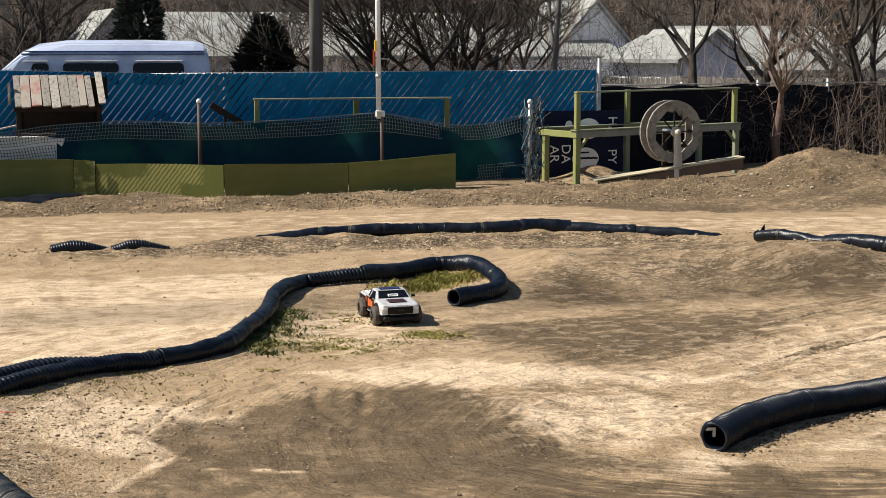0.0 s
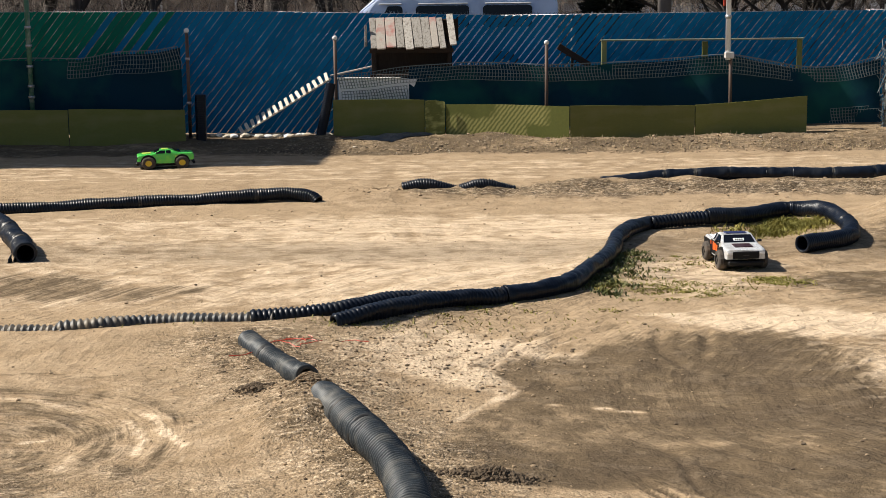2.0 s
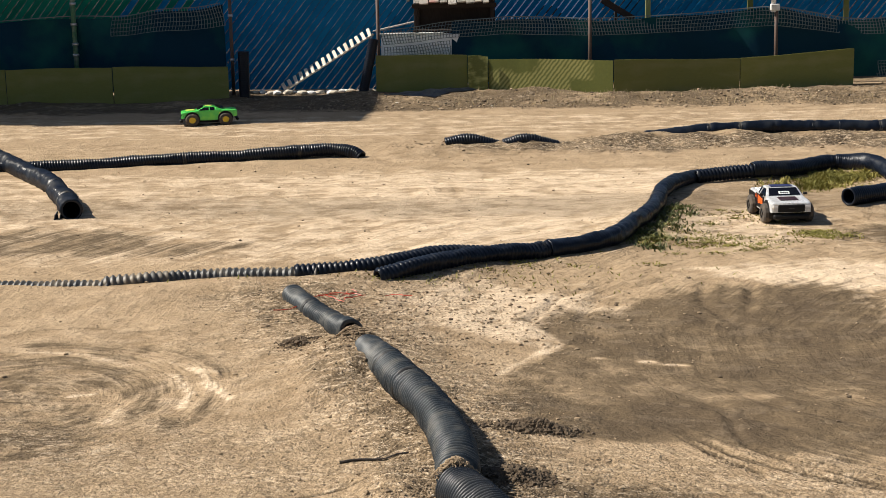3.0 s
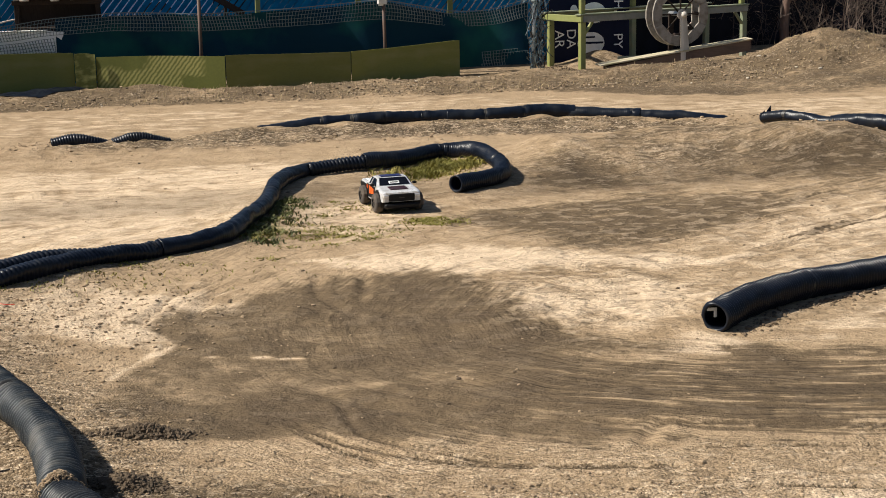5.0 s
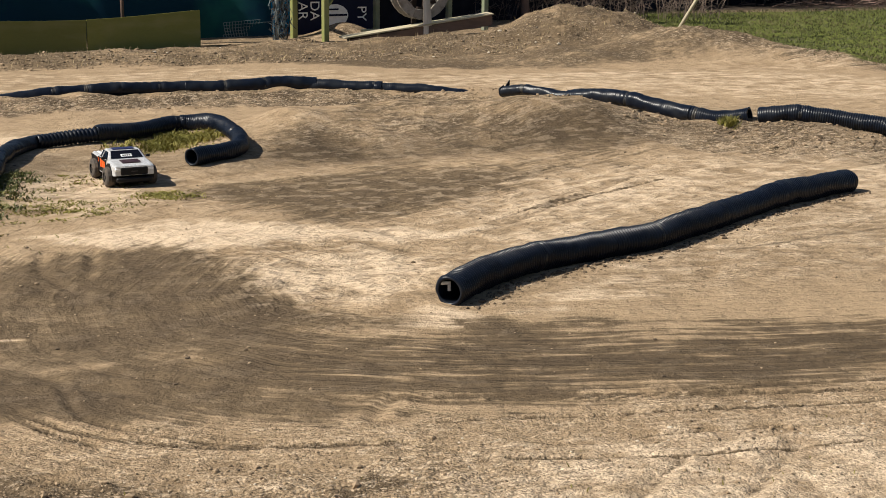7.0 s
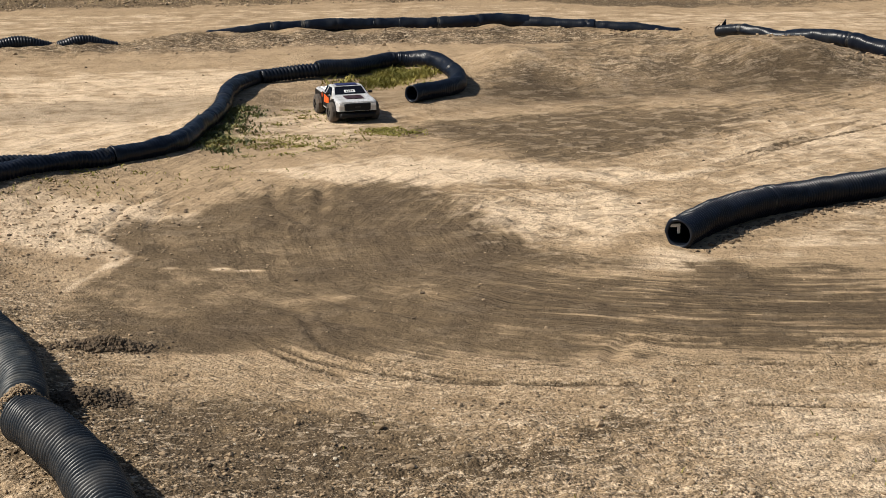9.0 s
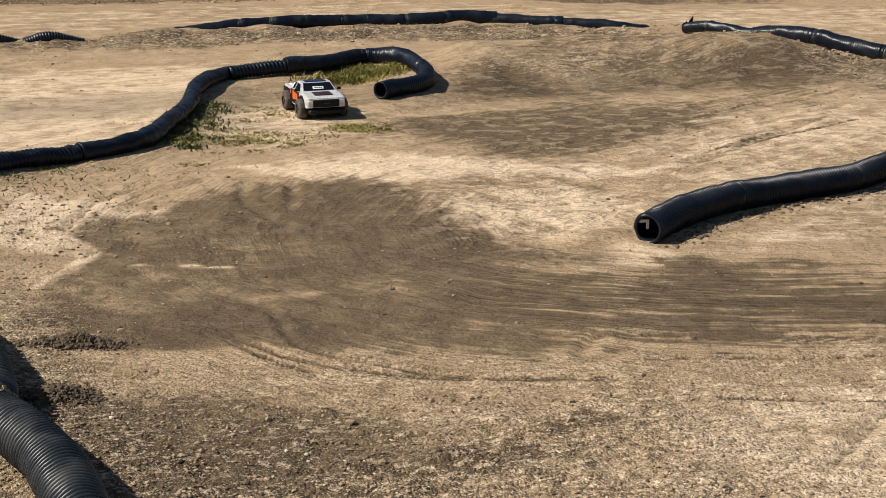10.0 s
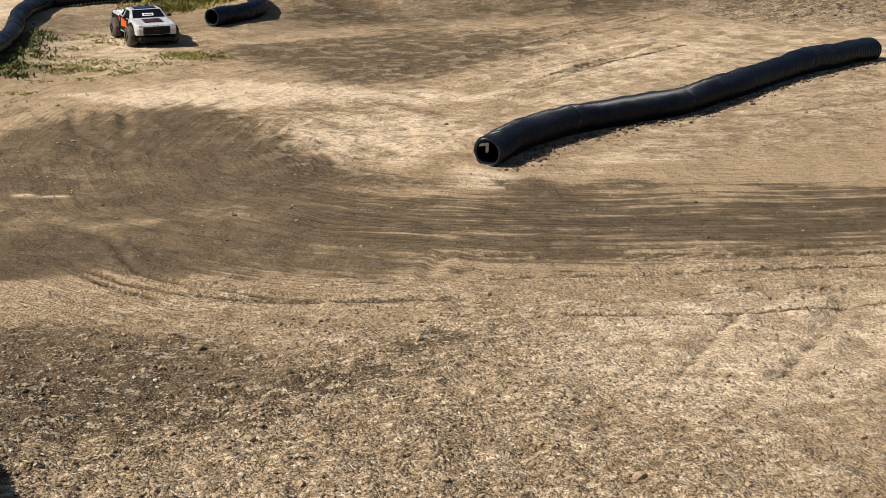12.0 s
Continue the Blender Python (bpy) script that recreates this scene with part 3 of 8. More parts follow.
UPPER_LANE = [(2.12, 10.59), (2.87, 10.88), (3.56, 11.1), (4.63, 10.87), (5.21, 10.61), (4.23, 9.92), (3.42, 9.22), (2.82, 9.27), (2.34, 9.79)]
BERM = [(3.0, 11.88), (3.49, 12.98), (4.31, 13.4), (5.37, 13.28), (6.2, 12.64), (6.54, 12.01), (6.36, 11.29), (5.66, 11.03), (4.83, 11.34), (3.99, 11.26), (3.14, 11.19)]
CHOPPED = [(2.0, 8.7), (2.71, 9.2), (3.5, 8.9), (3.3, 8.0), (2.89, 7.4), (2.3, 7.1), (1.95, 7.72)]
PALE_STRIP = [(0.91, 9.43), (1.93, 9.64), (2.6, 9.32), (3.28, 9.08), (3.99, 8.92), (3.46, 8.55), (2.78, 8.69), (2.07, 8.7), (1.43, 8.92)]
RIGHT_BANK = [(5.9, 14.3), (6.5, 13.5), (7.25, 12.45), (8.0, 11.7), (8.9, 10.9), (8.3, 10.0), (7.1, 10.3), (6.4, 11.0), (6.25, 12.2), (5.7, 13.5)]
FAR_BANK = [(0.2, 15.4), (0.9, 15.72), (2.6, 15.72), (4.4, 15.5), (5.9, 14.65), (5.6, 14.1), (4.4, 14.7), (2.6, 14.9), (0.6, 14.8), (-0.5, 14.85), (-1.2, 15.0)]
LEFT_LANE = [(-8.0, 10.9), (-3.92, 10.83), (-3.29, 10.88), (-2.45, 10.57), (-1.89, 10.21), (-2.44, 9.97), (-3.6, 9.91), (-8.0, 9.8)]


def height(x, y):
    """The lie of the land, in metres, at arrays of x and y."""
    x, y = np.asarray(x, float), np.asarray(y, float)
    z = 0.025 * fbm(x * 0.5, y * 0.5, 3) + 0.012 * fbm(x * 2.2, y * 2.2, 5)
    # berm behind the hook and bank under the far border pipes
    d, _ = seg_dist(x, y, [(3.75, 12.95), (4.5, 13.0), (5.3, 12.85), (6.0, 12.4)])
    z = z + 0.24 * (1 + 0.35 * fbm(x * 1.5, y * 1.5, 70)) * np.exp(-(d / 0.62) ** 2)
    # furrows raked down the face of the berm
    z = z + 0.035 * fbm((x + 0.8 * y) * 5.0, (y - 0.4 * x) * 1.2, 74, 3) * np.exp(-(((x - 4.4) / 1.5) ** 2 + ((y - 12.0) / 0.7) ** 2))
    z = z + (0.05 * fbm(x * 2.6, y * 2.0, 71) + 0.03 * fbm(x * 6, y * 5, 72)) * np.exp(-(((x - 4.7) / 1.6) ** 2 + ((y - 12.1) / 0.7) ** 2))
    z = z + 0.022 * fbm(x * 4.5, y * 4.5, 73) * np.exp(-(((x - 2.3) / 0.9) ** 2 + ((y - 7.9) / 0.8) ** 2))
    z = z + 0.07 * np.exp(-(((x - 6.8) / 0.7) ** 2 + ((y - 13.4) / 0.7) ** 2)) + 0.07 * np.exp(-(((x - 8.05) / 0.45) ** 2 + ((y - 11.8) / 0.6) ** 2))
    z = z + 0.05 * np.exp(-(((x - 7.0) / 1.6) ** 2 + ((y - 12.2) / 1.1) ** 2))
    d, _ = seg_dist(x, y, [(1.0, 15.85), (2.6, 15.8), (4.4, 15.65), (5.6, 15.0), (6.3, 14.7)])
    z = z + (0.07 + 0.05 * fbm(x * 2.4, y * 2.4, 81)) * np.exp(-(d / 0.42) ** 2)
    d, _ = seg_dist(x, y, [(-1.2, 15.0), (0.6, 15.3)])
    z = z + 0.06 * np.exp(-(d / 0.35) ** 2)
    d, _ = seg_dist(x, y, [(6.0, 14.5), (6.6, 13.65), (7.35, 12.55), (8.0, 11.85), (8.8, 11.1)])
    z = z + 0.05 * fbm(x * 2.2, y * 2.2, 83) * np.exp(-(d / 0.7) ** 2) + 0.035 * fbm(x * 7, y * 7, 85, 3) * np.exp(-(d / 0.8) ** 2)
    z = z + 0.05 * np.exp(-(((x - 7.9) / 0.6) ** 2 + ((y - 11.2) / 0.4) ** 2)) * (1 + fbm(x * 3, y * 3, 84))
    z = z + 0.05 * fbm(x * 6, y * 6, 86, 3) * patch(x, y, FAR_BANK, 0.2, 0.2) + 0.045 * fbm(x * 3.5, y * 3.5, 87) * patch(x, y, RIGHT_BANK, 0.3, 0.4)
    # earth bank along the foot of the barrier boards
    d, _ = seg_dist(x, y, [(-2.2, 20.3), (0.2, 20.2), (1.2, 19.7), (3.0, 19.7), (4.6, 20.4), (7.5, 20.3)])
    z = z + (0.07 + 0.05 * fbm(x * 1.1, y * 1.1, 8)) * np.exp(-(d / 0.55) ** 2)
    # dirt pile beside the wheel
    lump = 1 + 0.3 * fbm(x * 1.4, y * 1.4, 14) + 0.22 * fbm(x * 4.5, y * 4.5, 15)
    z = z + 0.42 * lump * np.exp(-(((x - 9.6) / 1.0) ** 2 + ((y - 19.9) / 1.1) ** 2) ** 1.4)
    z = z + 0.16 * lump * np.exp(-(((x - 8.75) / 0.9) ** 2 + ((y - 19.7) / 0.9) ** 2))
    z = z + 0.24 * lump * np.exp(-(((x - 10.7) / 1.0) ** 2 + ((y - 18.2) / 0.75) ** 2))
    z = z + 0.12 * lump * np.exp(-(((x - 9.3) / 1.2) ** 2 + ((y - 18.2) / 0.6) ** 2))
    z = z + 0.20 * lump * np.exp(-(((x - 10.7) / 0.8) ** 2 + ((y - 19.6) / 1.2) ** 2))
    d, _ = seg_dist(x, y, [(10.7, 18.0), (11.4, 17.5), (12.0, 16.7)])
    z = z + 0.13 * lump * np.exp(-(d / 0.5) ** 2)
    z = z + 0.12 * lump * np.exp(-(((x - 7.4) / 1.0) ** 2 + ((y - 19.9) / 0.7) ** 2))
    z = z + 0.22 * np.exp(-(((x - 6.75) / 0.45) ** 2 + ((y - 21.9) / 0.3) ** 2))
    # ridge of loose soil under the near pipe, scooped turn beside it
    d, _ = seg_dist(x, y, NEAR_LINE)
    z = z + (0.06 + 0.03 * fbm(x * 3, y * 3, 17)) * np.exp(-(d / 0.4) ** 2)
    z = z + 0.11 * np.exp(-(((x + 0.92) / 0.3) ** 2 + ((y - 6.85) / 0.45) ** 2)) * (1 + 0.5 * fbm(x * 4, y * 4, 19))
    z = z - 0.07 * np.exp(-(((x - 1.1) / 0.9) ** 2 + ((y - 7.5) / 0.9) ** 2))
    z = z - 0.05 * np.exp(-(((x + 2.2) / 0.6) ** 2 + ((y - 7.0) / 0.6) ** 2))
    d, _ = seg_dist(x, y, HOOK_LINE)
    z = z + 0.04 * np.exp(-(d / 0.3) ** 2)
    d, _ = seg_dist(x, y, [(-4.0, 8.8), (-2.6, 8.75), (-1.4, 9.0), (-0.6, 9.4)])
    z = z + 0.05 * np.exp(-(d / 0.35) ** 2)
    for pts, wdt in TRACKS:
        d, _ = seg_dist(x + 0.02 * fbm(x * 3, y * 3, 41), y, pts)
        z = z - 0.011 * np.exp(-(d / wdt) ** 2) + 0.006 * np.exp(-((d - 2.2 * wdt) / wdt) ** 2)
    z = z + 0.07 * np.exp(-(((x + 0.58) / 0.15) ** 2 + ((y - 5.35) / 0.2) ** 2)) * (1 + 0.6 * fbm(x * 6, y * 6, 20))
    # crumbs
    rough = sstep(18.2, 19.2, y + 1.45 * sstep(4.5, 7.2, x)) * (1 - sstep(20.8, 21.3, y))
    d2, _ = seg_dist(x, y, NEAR_LINE)
    rough = np.maximum(rough, 0.7 * np.exp(-(d2 / 0.5) ** 2))
    rough = np.maximum(rough, 0.35 * (1 - sstep(4.6, 5.4, y)))
    z = z + 0.012 * fbm(x * 3.2, y * 4.5, 27) * sstep(5.0, 7.5, y) * (1 - sstep(14.5, 16, y))
    z = z + 0.022 * rough * fbm(x * 6, y * 6, 23) + 0.05 * rough * fbm(x * 1.7, y * 2.4, 24) * sstep(16.8, 17.6, y)
    near = (1 - sstep(4.6, 5.7, y - 0.03 * x)) * sstep(2.8, 3.3, y) * (1 - 0.65 * sstep(1.5, 2.6, x))
    z = z + near * (0.02 * fbm(x * 17, y * 17, 95, 2) + 0.012 * fbm(x * 5, y * 7, 96, 3)) + 0.008 * np.exp(-(d2 / 0.5) ** 2) * fbm(x * 16, y * 16, 97, 2)
    # the land falls away towards the houses, then rises to the woods
    z = z - 1.6 * sstep(35, 45, y) + 14.0 * sstep(85, 240, y)
    return z


def lawn_edge(y):
    """The x at which the lawn begins."""
    return np.interp(y, [14.6, 15.2, 15.8, 16.5, 17.5, 18.6, 21.3, 24.4], [40.0, 14.5, 12.4, 11.6, 11.4, 11.5, 11.7, 12.6])


def gz(x, y):
    return float(height(np.array([x]), np.array([y]))[0])


def build_ground():
    dense = np.concatenate([np.arange(-3.0, -0.7, 0.036), np.arange(-0.7, 3.6, 0.0185), np.arange(3.6, 5.6, 0.034)])
    left = np.arange(-10.0, -3.0, 0.12)
    right = np.arange(5.6, 16.0, 0.095)
    xs = np.concatenate([[-600, -300, -150, -80, -45, -30, -20, -14, -12], left, dense, right, np.arange(16, 30, 0.5), [32, 36, 42, 50, 65, 90, 150, 300, 600]])
    ys, y = [-40, -20, -10, -5, -2, 0, 1, 2, 2.6], 3.0
    while y < 24:
        ys.append(y)
        y += 0.0135 + 0.0045 * (y - 3)
    ys = np.concatenate([ys, np.arange(24.2, 32, 0.35), np.arange(32, 60, 1.5), [62, 66, 72, 80, 90, 100, 120, 140, 160, 180, 200, 220, 240, 400, 700]])
    gx, gy = np.meshgrid(xs, ys)
    x, y = gx.ravel(), gy.ravel()
    z = height(x, y)
    nx, ny = len(xs), len(ys)
    idx = np.arange(nx * ny).reshape(ny, nx)
    quads = np.stack([idx[:-1, :-1], idx[:-1, 1:], idx[1:, 1:], idx[1:, :-1]], -1).reshape(-1, 4)
    me = bpy.data.meshes.new("ground")
    me.vertices.add(len(x))
    me.vertices.foreach_set("co", np.stack([x, y, z], 1).ravel())
    me.loops.add(quads.size)
    me.loops.foreach_set("vertex_index", quads.ravel())
    me.polygons.add(len(quads))
    me.polygons.foreach_set("loop_start", np.arange(0, quads.size, 4))
    me.polygons.foreach_set("loop_total", np.full(len(quads), 4))
    me.polygons.foreach_set("use_smooth", np.ones(len(quads), bool))
    me.update()

    # masks of soil kinds; the banks reach further out beside the pile
    yb = y + 1.45 * sstep(4.5, 7.2, x) * (1 - sstep(11.0, 12.0, x))
    db, sb = seg_dist(x, y, BIG_LINE)
    dh, sh = seg_dist(x, y, HOOK_LINE)
    dn, sn = seg_dist(x, y, NEAR_LINE)
    dl, sl = lane_coords(x, y, LANE)
    far = sstep(11.2, 12.4, y)
    lane_u, lane_v = 0.09 * sl * (1 - far) + 0.1 * x * far, dl * (1 - far) + (y - 0.05 * x) * far
    streaky = np.clip(0.9 - 0.9 * np.exp(-(dn / 0.6) ** 2), 0.1, 1)
    streaky = streaky * (1 - 0.75 * (1 - sstep(4.9, 5.6, y)))
    streaky = streaky * (1 - 0.9 * sstep(18.3, 19.0, yb))

    bowl = patch(x, y, BOWL, 0.07 + np.maximum(0.28 * sstep(1.2, 2.4, x), 0.36 * sstep(7.9, 8.5, y) + 0.16 * (1 - sstep(6.0, 6.5, y))), 0.16 + 0.3 * sstep(7.9, 8.5, y) + 0.15 * (1 - sstep(6.0, 6.5, y)))
    darkened = (0.82 + 0.55 * fbm(x * 1.7, y * 2.2, 36)) * bowl
    darkened = np.maximum(darkened, 1.15 * patch(x, y, BOWL_HEAD, 0.35, 0.4))
    darkened = np.maximum(darkened, 1.1 * patch(x, y, BOWL_TAIL, 0.28, 0.25))
    darkened = np.maximum(darkened, 0.85 * blob(x, y, 0.3, 6.4, 0.55, 0.3, -5, 0.9))
    darkened = darkened * (1 - 0.15 * blob(x, y, 0.9, 6.9, 0.5, 0.25, 0, 0.9))
    streaky = streaky * (1 - 0.9 * np.exp(-(db / 0.5) ** 2))
    streaky = streaky * (1 - 0.72 * bowl * (1 - sstep(1.4, 2.4, x)))
    streaky = streaky * (1 - 0.85 * patch(x, y, CHOPPED, 0.5, 0.1)) * (1 - 0.45 * sstep(8.6, 9.4, y) * (1 - sstep(15, 16, y)))
    streaky = streaky * (1 - 0.75 * (1 - sstep(0.0, 0.9, x)) * (1 - sstep(8.8, 9.6, y)))
    streaky = streaky * (1 + 0.7 * patch(x, y, BOWL_TAIL, 0.3, 0.2))
    packed = np.maximum(sstep(0.15, 0.6, darkened), sstep(5.6, 6.3, y + 0.15 * (x - 1)))
    darkened = np.maximum(darkened, 0.6 * blob(x, y, 4.1, 6.42, 0.28, 0.12, -20, 0.8))
    darkened = np.maximum(darkened, 0.82 * patch(x, y, UPPER_LANE, 0.4, 0.35))
    darkened = np.maximum(darkened, (0.6 + 0.45 * fbm(x * 1.4, y * 2.2, 69)) * patch(x, y, BERM, 0.35, 0.35))
    darkened = np.maximum(darkened, 0.9 * blob(x, y, 5.6, 12.0, 0.5, 0.35, -20, 0.9))
    darkened = np.maximum(darkened, 0.5 * blob(x, y, 5.3, 10.9, 1.2, 0.5, 22, 0.8))
    darkened = np.maximum(darkened, 1.0 * blob(x, y, 0.35, 4.95, 1.0, 0.62, -20, 0.9))
    darkened = np.maximum(darkened, 0.78 * blob(x, y, 1.0, 4.72, 0.9, 0.22, -4, 0.9))
    darkened = np.maximum(darkened, 0.75 * blob(x, y, 1.65, 4.9, 0.35, 0.12, 10, 0.9))
    darkened = np.maximum(darkened, 0.5 * blob(x, y, 0.95, 4.6, 0.6, 0.1, -8, 0.9))
    darkened = np.maximum(darkened, 0.62 * patch(x, y, LEFT_LANE, 0.35, 0.3))
    ring = blob(x, y, -2.35, 6.75, 1.15, 1.35, 0, 0.5)
    turned = ring > 0.4
    lane_u = np.where(turned, 0.12 * np.arctan2(y - 6.7, x + 2.45), lane_u)
    lane_v = np.where(turned, np.hypot(x + 2.45, 0.9 * (y - 6.7)), lane_v)
    streaky = np.where(turned, 0.95 * sstep(0.4, 0.7, ring) * 0.6, streaky)
    darkened = np.maximum(darkened, (0.52 + 0.35 * fbm(x * 1.5, y * 1.5, 64)) * ring)
    darkened = np.maximum(darkened, 0.55 * blob(x, y, -0.95, 6.75, 0.3, 0.5, 0, 0.9))
    darkened = np.maximum(darkened, 0.45 * blob(x, y, -1.7, 8.55, 1.3, 0.3, 0, 0.9))
    darkened = np.maximum(darkened, 0.5 * np.exp(-((dn - 0.12) / 0.3) ** 2))
    darkened = np.maximum(darkened, 0.55 * np.exp(-(dh / 0.3) ** 2) * (sh < 3))
    darkened = np.maximum(darkened, (0.74 + 0.5 * fbm(x * 1.3, y * 1.8, 66)) * sstep(18.3, 19.1, yb) * (1 - sstep(20.9, 21.6, y)))
    darkened = np.maximum(darkened, 0.42 * blob(x, y, 9.4, 18.9, 2.6, 1.0, 0, 0.6))
    darkened = np.maximum(darkened, 0.55 * sstep(21.0, 21.8, y))
    dk, _ = seg_dist(x, y, [(10.2, 18.2), (11.4, 17.5), (12.0, 16.7), (12.4, 15.9)])
    darkened = np.maximum(darkened, (0.6 + 0.5 * fbm(x * 2, y * 2, 62)) * np.exp(-(dk / 0.6) ** 2))
    darkened = np.maximum(darkened, 0.6 * blob(x, y, 3.6, 15.25, 2.6, 0.45, -4, 0.8))
    darkened = np.maximum(darkened, 0.5 * blob(x, y, 0.2, 14.95, 1.6, 0.35, 4, 0.8))
    # both banks: loose soil, its colour lowered so the slopes look shaded
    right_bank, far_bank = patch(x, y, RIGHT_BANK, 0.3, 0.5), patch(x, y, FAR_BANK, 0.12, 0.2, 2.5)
    darkened = np.maximum(darkened, (0.52 + 0.45 * fbm(x * 2, y * 2, 67)) * right_bank)
    darkened = np.maximum(darkened, (0.62 + 0.5 * fbm(x * 2, y * 3, 68)) * far_bank)
    # tyre arcs and drag lines
    for pts, wdt in TRACKS:
        d, _ = seg_dist(x + 0.02 * fbm(x * 3, y * 3, 41), y, pts)
        darkened = np.maximum(darkened, (0.95 if wdt < 0.028 else 0.5) * np.exp(-(d / wdt) ** (4 if wdt < 0.028 else 2)))
    # left bench: pale dust, with its sunlit look put into the colour
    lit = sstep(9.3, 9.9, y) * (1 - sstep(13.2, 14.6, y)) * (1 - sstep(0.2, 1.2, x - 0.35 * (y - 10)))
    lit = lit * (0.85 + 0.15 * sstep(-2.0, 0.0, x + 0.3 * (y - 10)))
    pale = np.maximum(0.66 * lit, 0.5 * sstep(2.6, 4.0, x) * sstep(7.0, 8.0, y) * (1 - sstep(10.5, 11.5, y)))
    pale = np.maximum(pale, 0.42 * (1 - sstep(4.9, 5.6, y)))
    pale = np.maximum(pale, 0.45 * sstep(15.9, 16.3, y) * (1 - sstep(17.9, 18.6, yb)))
    pale = np.maximum(pale, 0.75 * blob(x, y, 2.6, 8.0, 1.0, 0.75, 10, 0.8))
    pale = np.maximum(pale, 0.52 * patch(x, y, [(5.5, 15.3), (6.9, 14.9), (9.2, 14.0), (12.0, 12.5), (13.0, 14.2), (10.6, 16.3), (8.5, 17.0), (6.0, 17.1)], 0.3, 0.3))
    pale = np.maximum(pale, 0.78 * patch(x, y, PALE_STRIP, 0.2, 0.2))
    pale = np.maximum(pale, 0.85 * patch(x, y, [(-0.2, 7.05), (0.0, 7.55), (0.17, 7.78), (0.22, 7.7), (0.06, 7.5)], 0.06, 0.05, 4))
    pale = np.maximum(pale, 0.7 * blob(x, y, 5.0, 9.6, 2.0, 0.45, 18, 0.9))
    pale = np.maximum(pale, 0.65 * blob(x, y, 5.0, 9.6, 2.0, 0.8, 25, 0.8))
    pale = np.maximum(pale, 0.6 * blob(x, y, 3.9, 7.3, 1.0, 0.3, 25, 0.8))
    pale = np.maximum(pale, 0.85 * np.exp(-((np.hypot(x - 2.75, y - 6.95)) / 0.28) ** 2))
    pale = np.maximum(pale, 0.66 * blob(x, y, 2.9, 4.5, 1.7, 0.9, 0, 0.8))
    pale = np.maximum(pale, 0.75 * blob(x, y, -0.2, 8.3, 0.8, 1.0, 0, 0.7))
    pale = np.maximum(pale, 0.62 * blob(x, y, 0.05, 7.55, 0.16, 0.2, 0, 0.5))
    pale = np.maximum(pale, 0.3 * blob(x, y, -2.0, 6.9, 1.6, 1.0, 0, 0.8))
    pale = np.maximum(pale, 0.68 * blob(x, y, 1.5, 10.9, 0.8, 1.1, 0, 0.7))
    for pts in ([(-2.79, 7.54), (-2.42, 7.51), (-2.05, 7.34), (-1.78, 7.08), (-1.67, 6.8), (-1.66, 6.55)], [(-1.73, 6.22), (-1.82, 6.07), (-1.89, 5.89)], [(-2.03, 7.5), (-1.72, 7.19), (-1.46, 6.66), (-1.42, 6.41)], [(-2.28, 6.86), (-2.13, 6.9), (-1.97, 6.63), (-1.94, 6.34)]):
        d, _ = seg_dist(x, y, pts)
        pale = np.maximum(pale, (0.7 + 1.1 * fbm(x * 4, y * 4, 77)) * np.exp(-(d / 0.03) ** 2))
        darkened = darkened * (1 - 0.9 * np.exp(-(d / 0.05) ** 2))
    for cx, cy, rx, ry in ((0.55, 7.43, 0.07, 0.035), (0.7, 7.4, 0.1, 0.022), (0.3, 7.42, 0.05, 0.02)):
        spot = blob(x, y, cx, cy, rx, ry, 5, 0.9)
        pale, darkened = np.maximum(pale, 0.95 * spot), darkened * (1 - 0.85 * spot)
    chop = np.maximum(0.85 * patch(x, y, CHOPPED, 0.35, 0.3), 0.1 * bowl)
    chop = np.maximum(chop, 0.45 * patch(x, y, BERM, 0.3, 0.3))
    chop = np.maximum(chop, 0.6 * sstep(6.8, 7.4, y) * (1 - sstep(9.5, 10.2, y)) * sstep(2.6, 3.2, x))
    chop = np.maximum(chop, 0.42 * sstep(9.0, 10.0, y) * (1 - sstep(13.6, 14.4, y)) * sstep(1.5, 3.2, x))
    chop = np.maximum(chop, 0.4 * blob(x, y, -0.3, 8.3, 0.9, 1.1, 0, 0.8))
    chop = np.maximum(chop, 0.6 * sstep(9.7, 10.2, y) * (1 - sstep(12.2, 12.6, y)) * sstep(0.0, 0.3, x - 0.9 - 0.15 * (y - 10)) * (1 - sstep(2.2, 2.6, x)))
    chop = np.maximum(chop, 0.3 * blob(x, y, -1.9, 6.9, 1.8, 1.4, 0, 0.8))
    loose = 0.36 * (1 - packed) + 0.13
    loose = np.maximum(loose, 0.78 * np.exp(-(dn / 0.65) ** 2))
    loose = np.maximum(loose, (0.85 - 0.35 * sstep(1.5, 2.8, x)) * (1 - sstep(4.4, 5.7, y - 0.03 * x + 0.8 * fbm(x * 1.2, y * 2, 33))))
    loose = np.maximum(loose, 0.42 * sstep(18.4, 19.2, yb))
    loose = np.maximum(loose, 0.6 * np.exp(-(dk / 0.6) ** 2))
    loose = np.maximum(loose, 0.4 * blob(x, y, -1.0, 8.0, 1.4, 1.2, 0, 0.7))
    loose = np.maximum(loose, 0.45 * np.exp(-(dh / 0.35) ** 2))
    loose = np.maximum(loose, 0.45 * blob(x, y, 4.8, 12.4, 2.2, 0.9, 0, 0.7))
    loose = np.maximum(loose, 0.6 * blob(x, y, 7.4, 12.4, 1.8, 1.5, 0, 0.7))
    loose = np.maximum(loose, 0.4 * blob(x, y, 5.2, 7.9, 2.6, 1.2, 25, 0.7))
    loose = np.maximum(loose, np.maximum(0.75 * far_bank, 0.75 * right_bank))
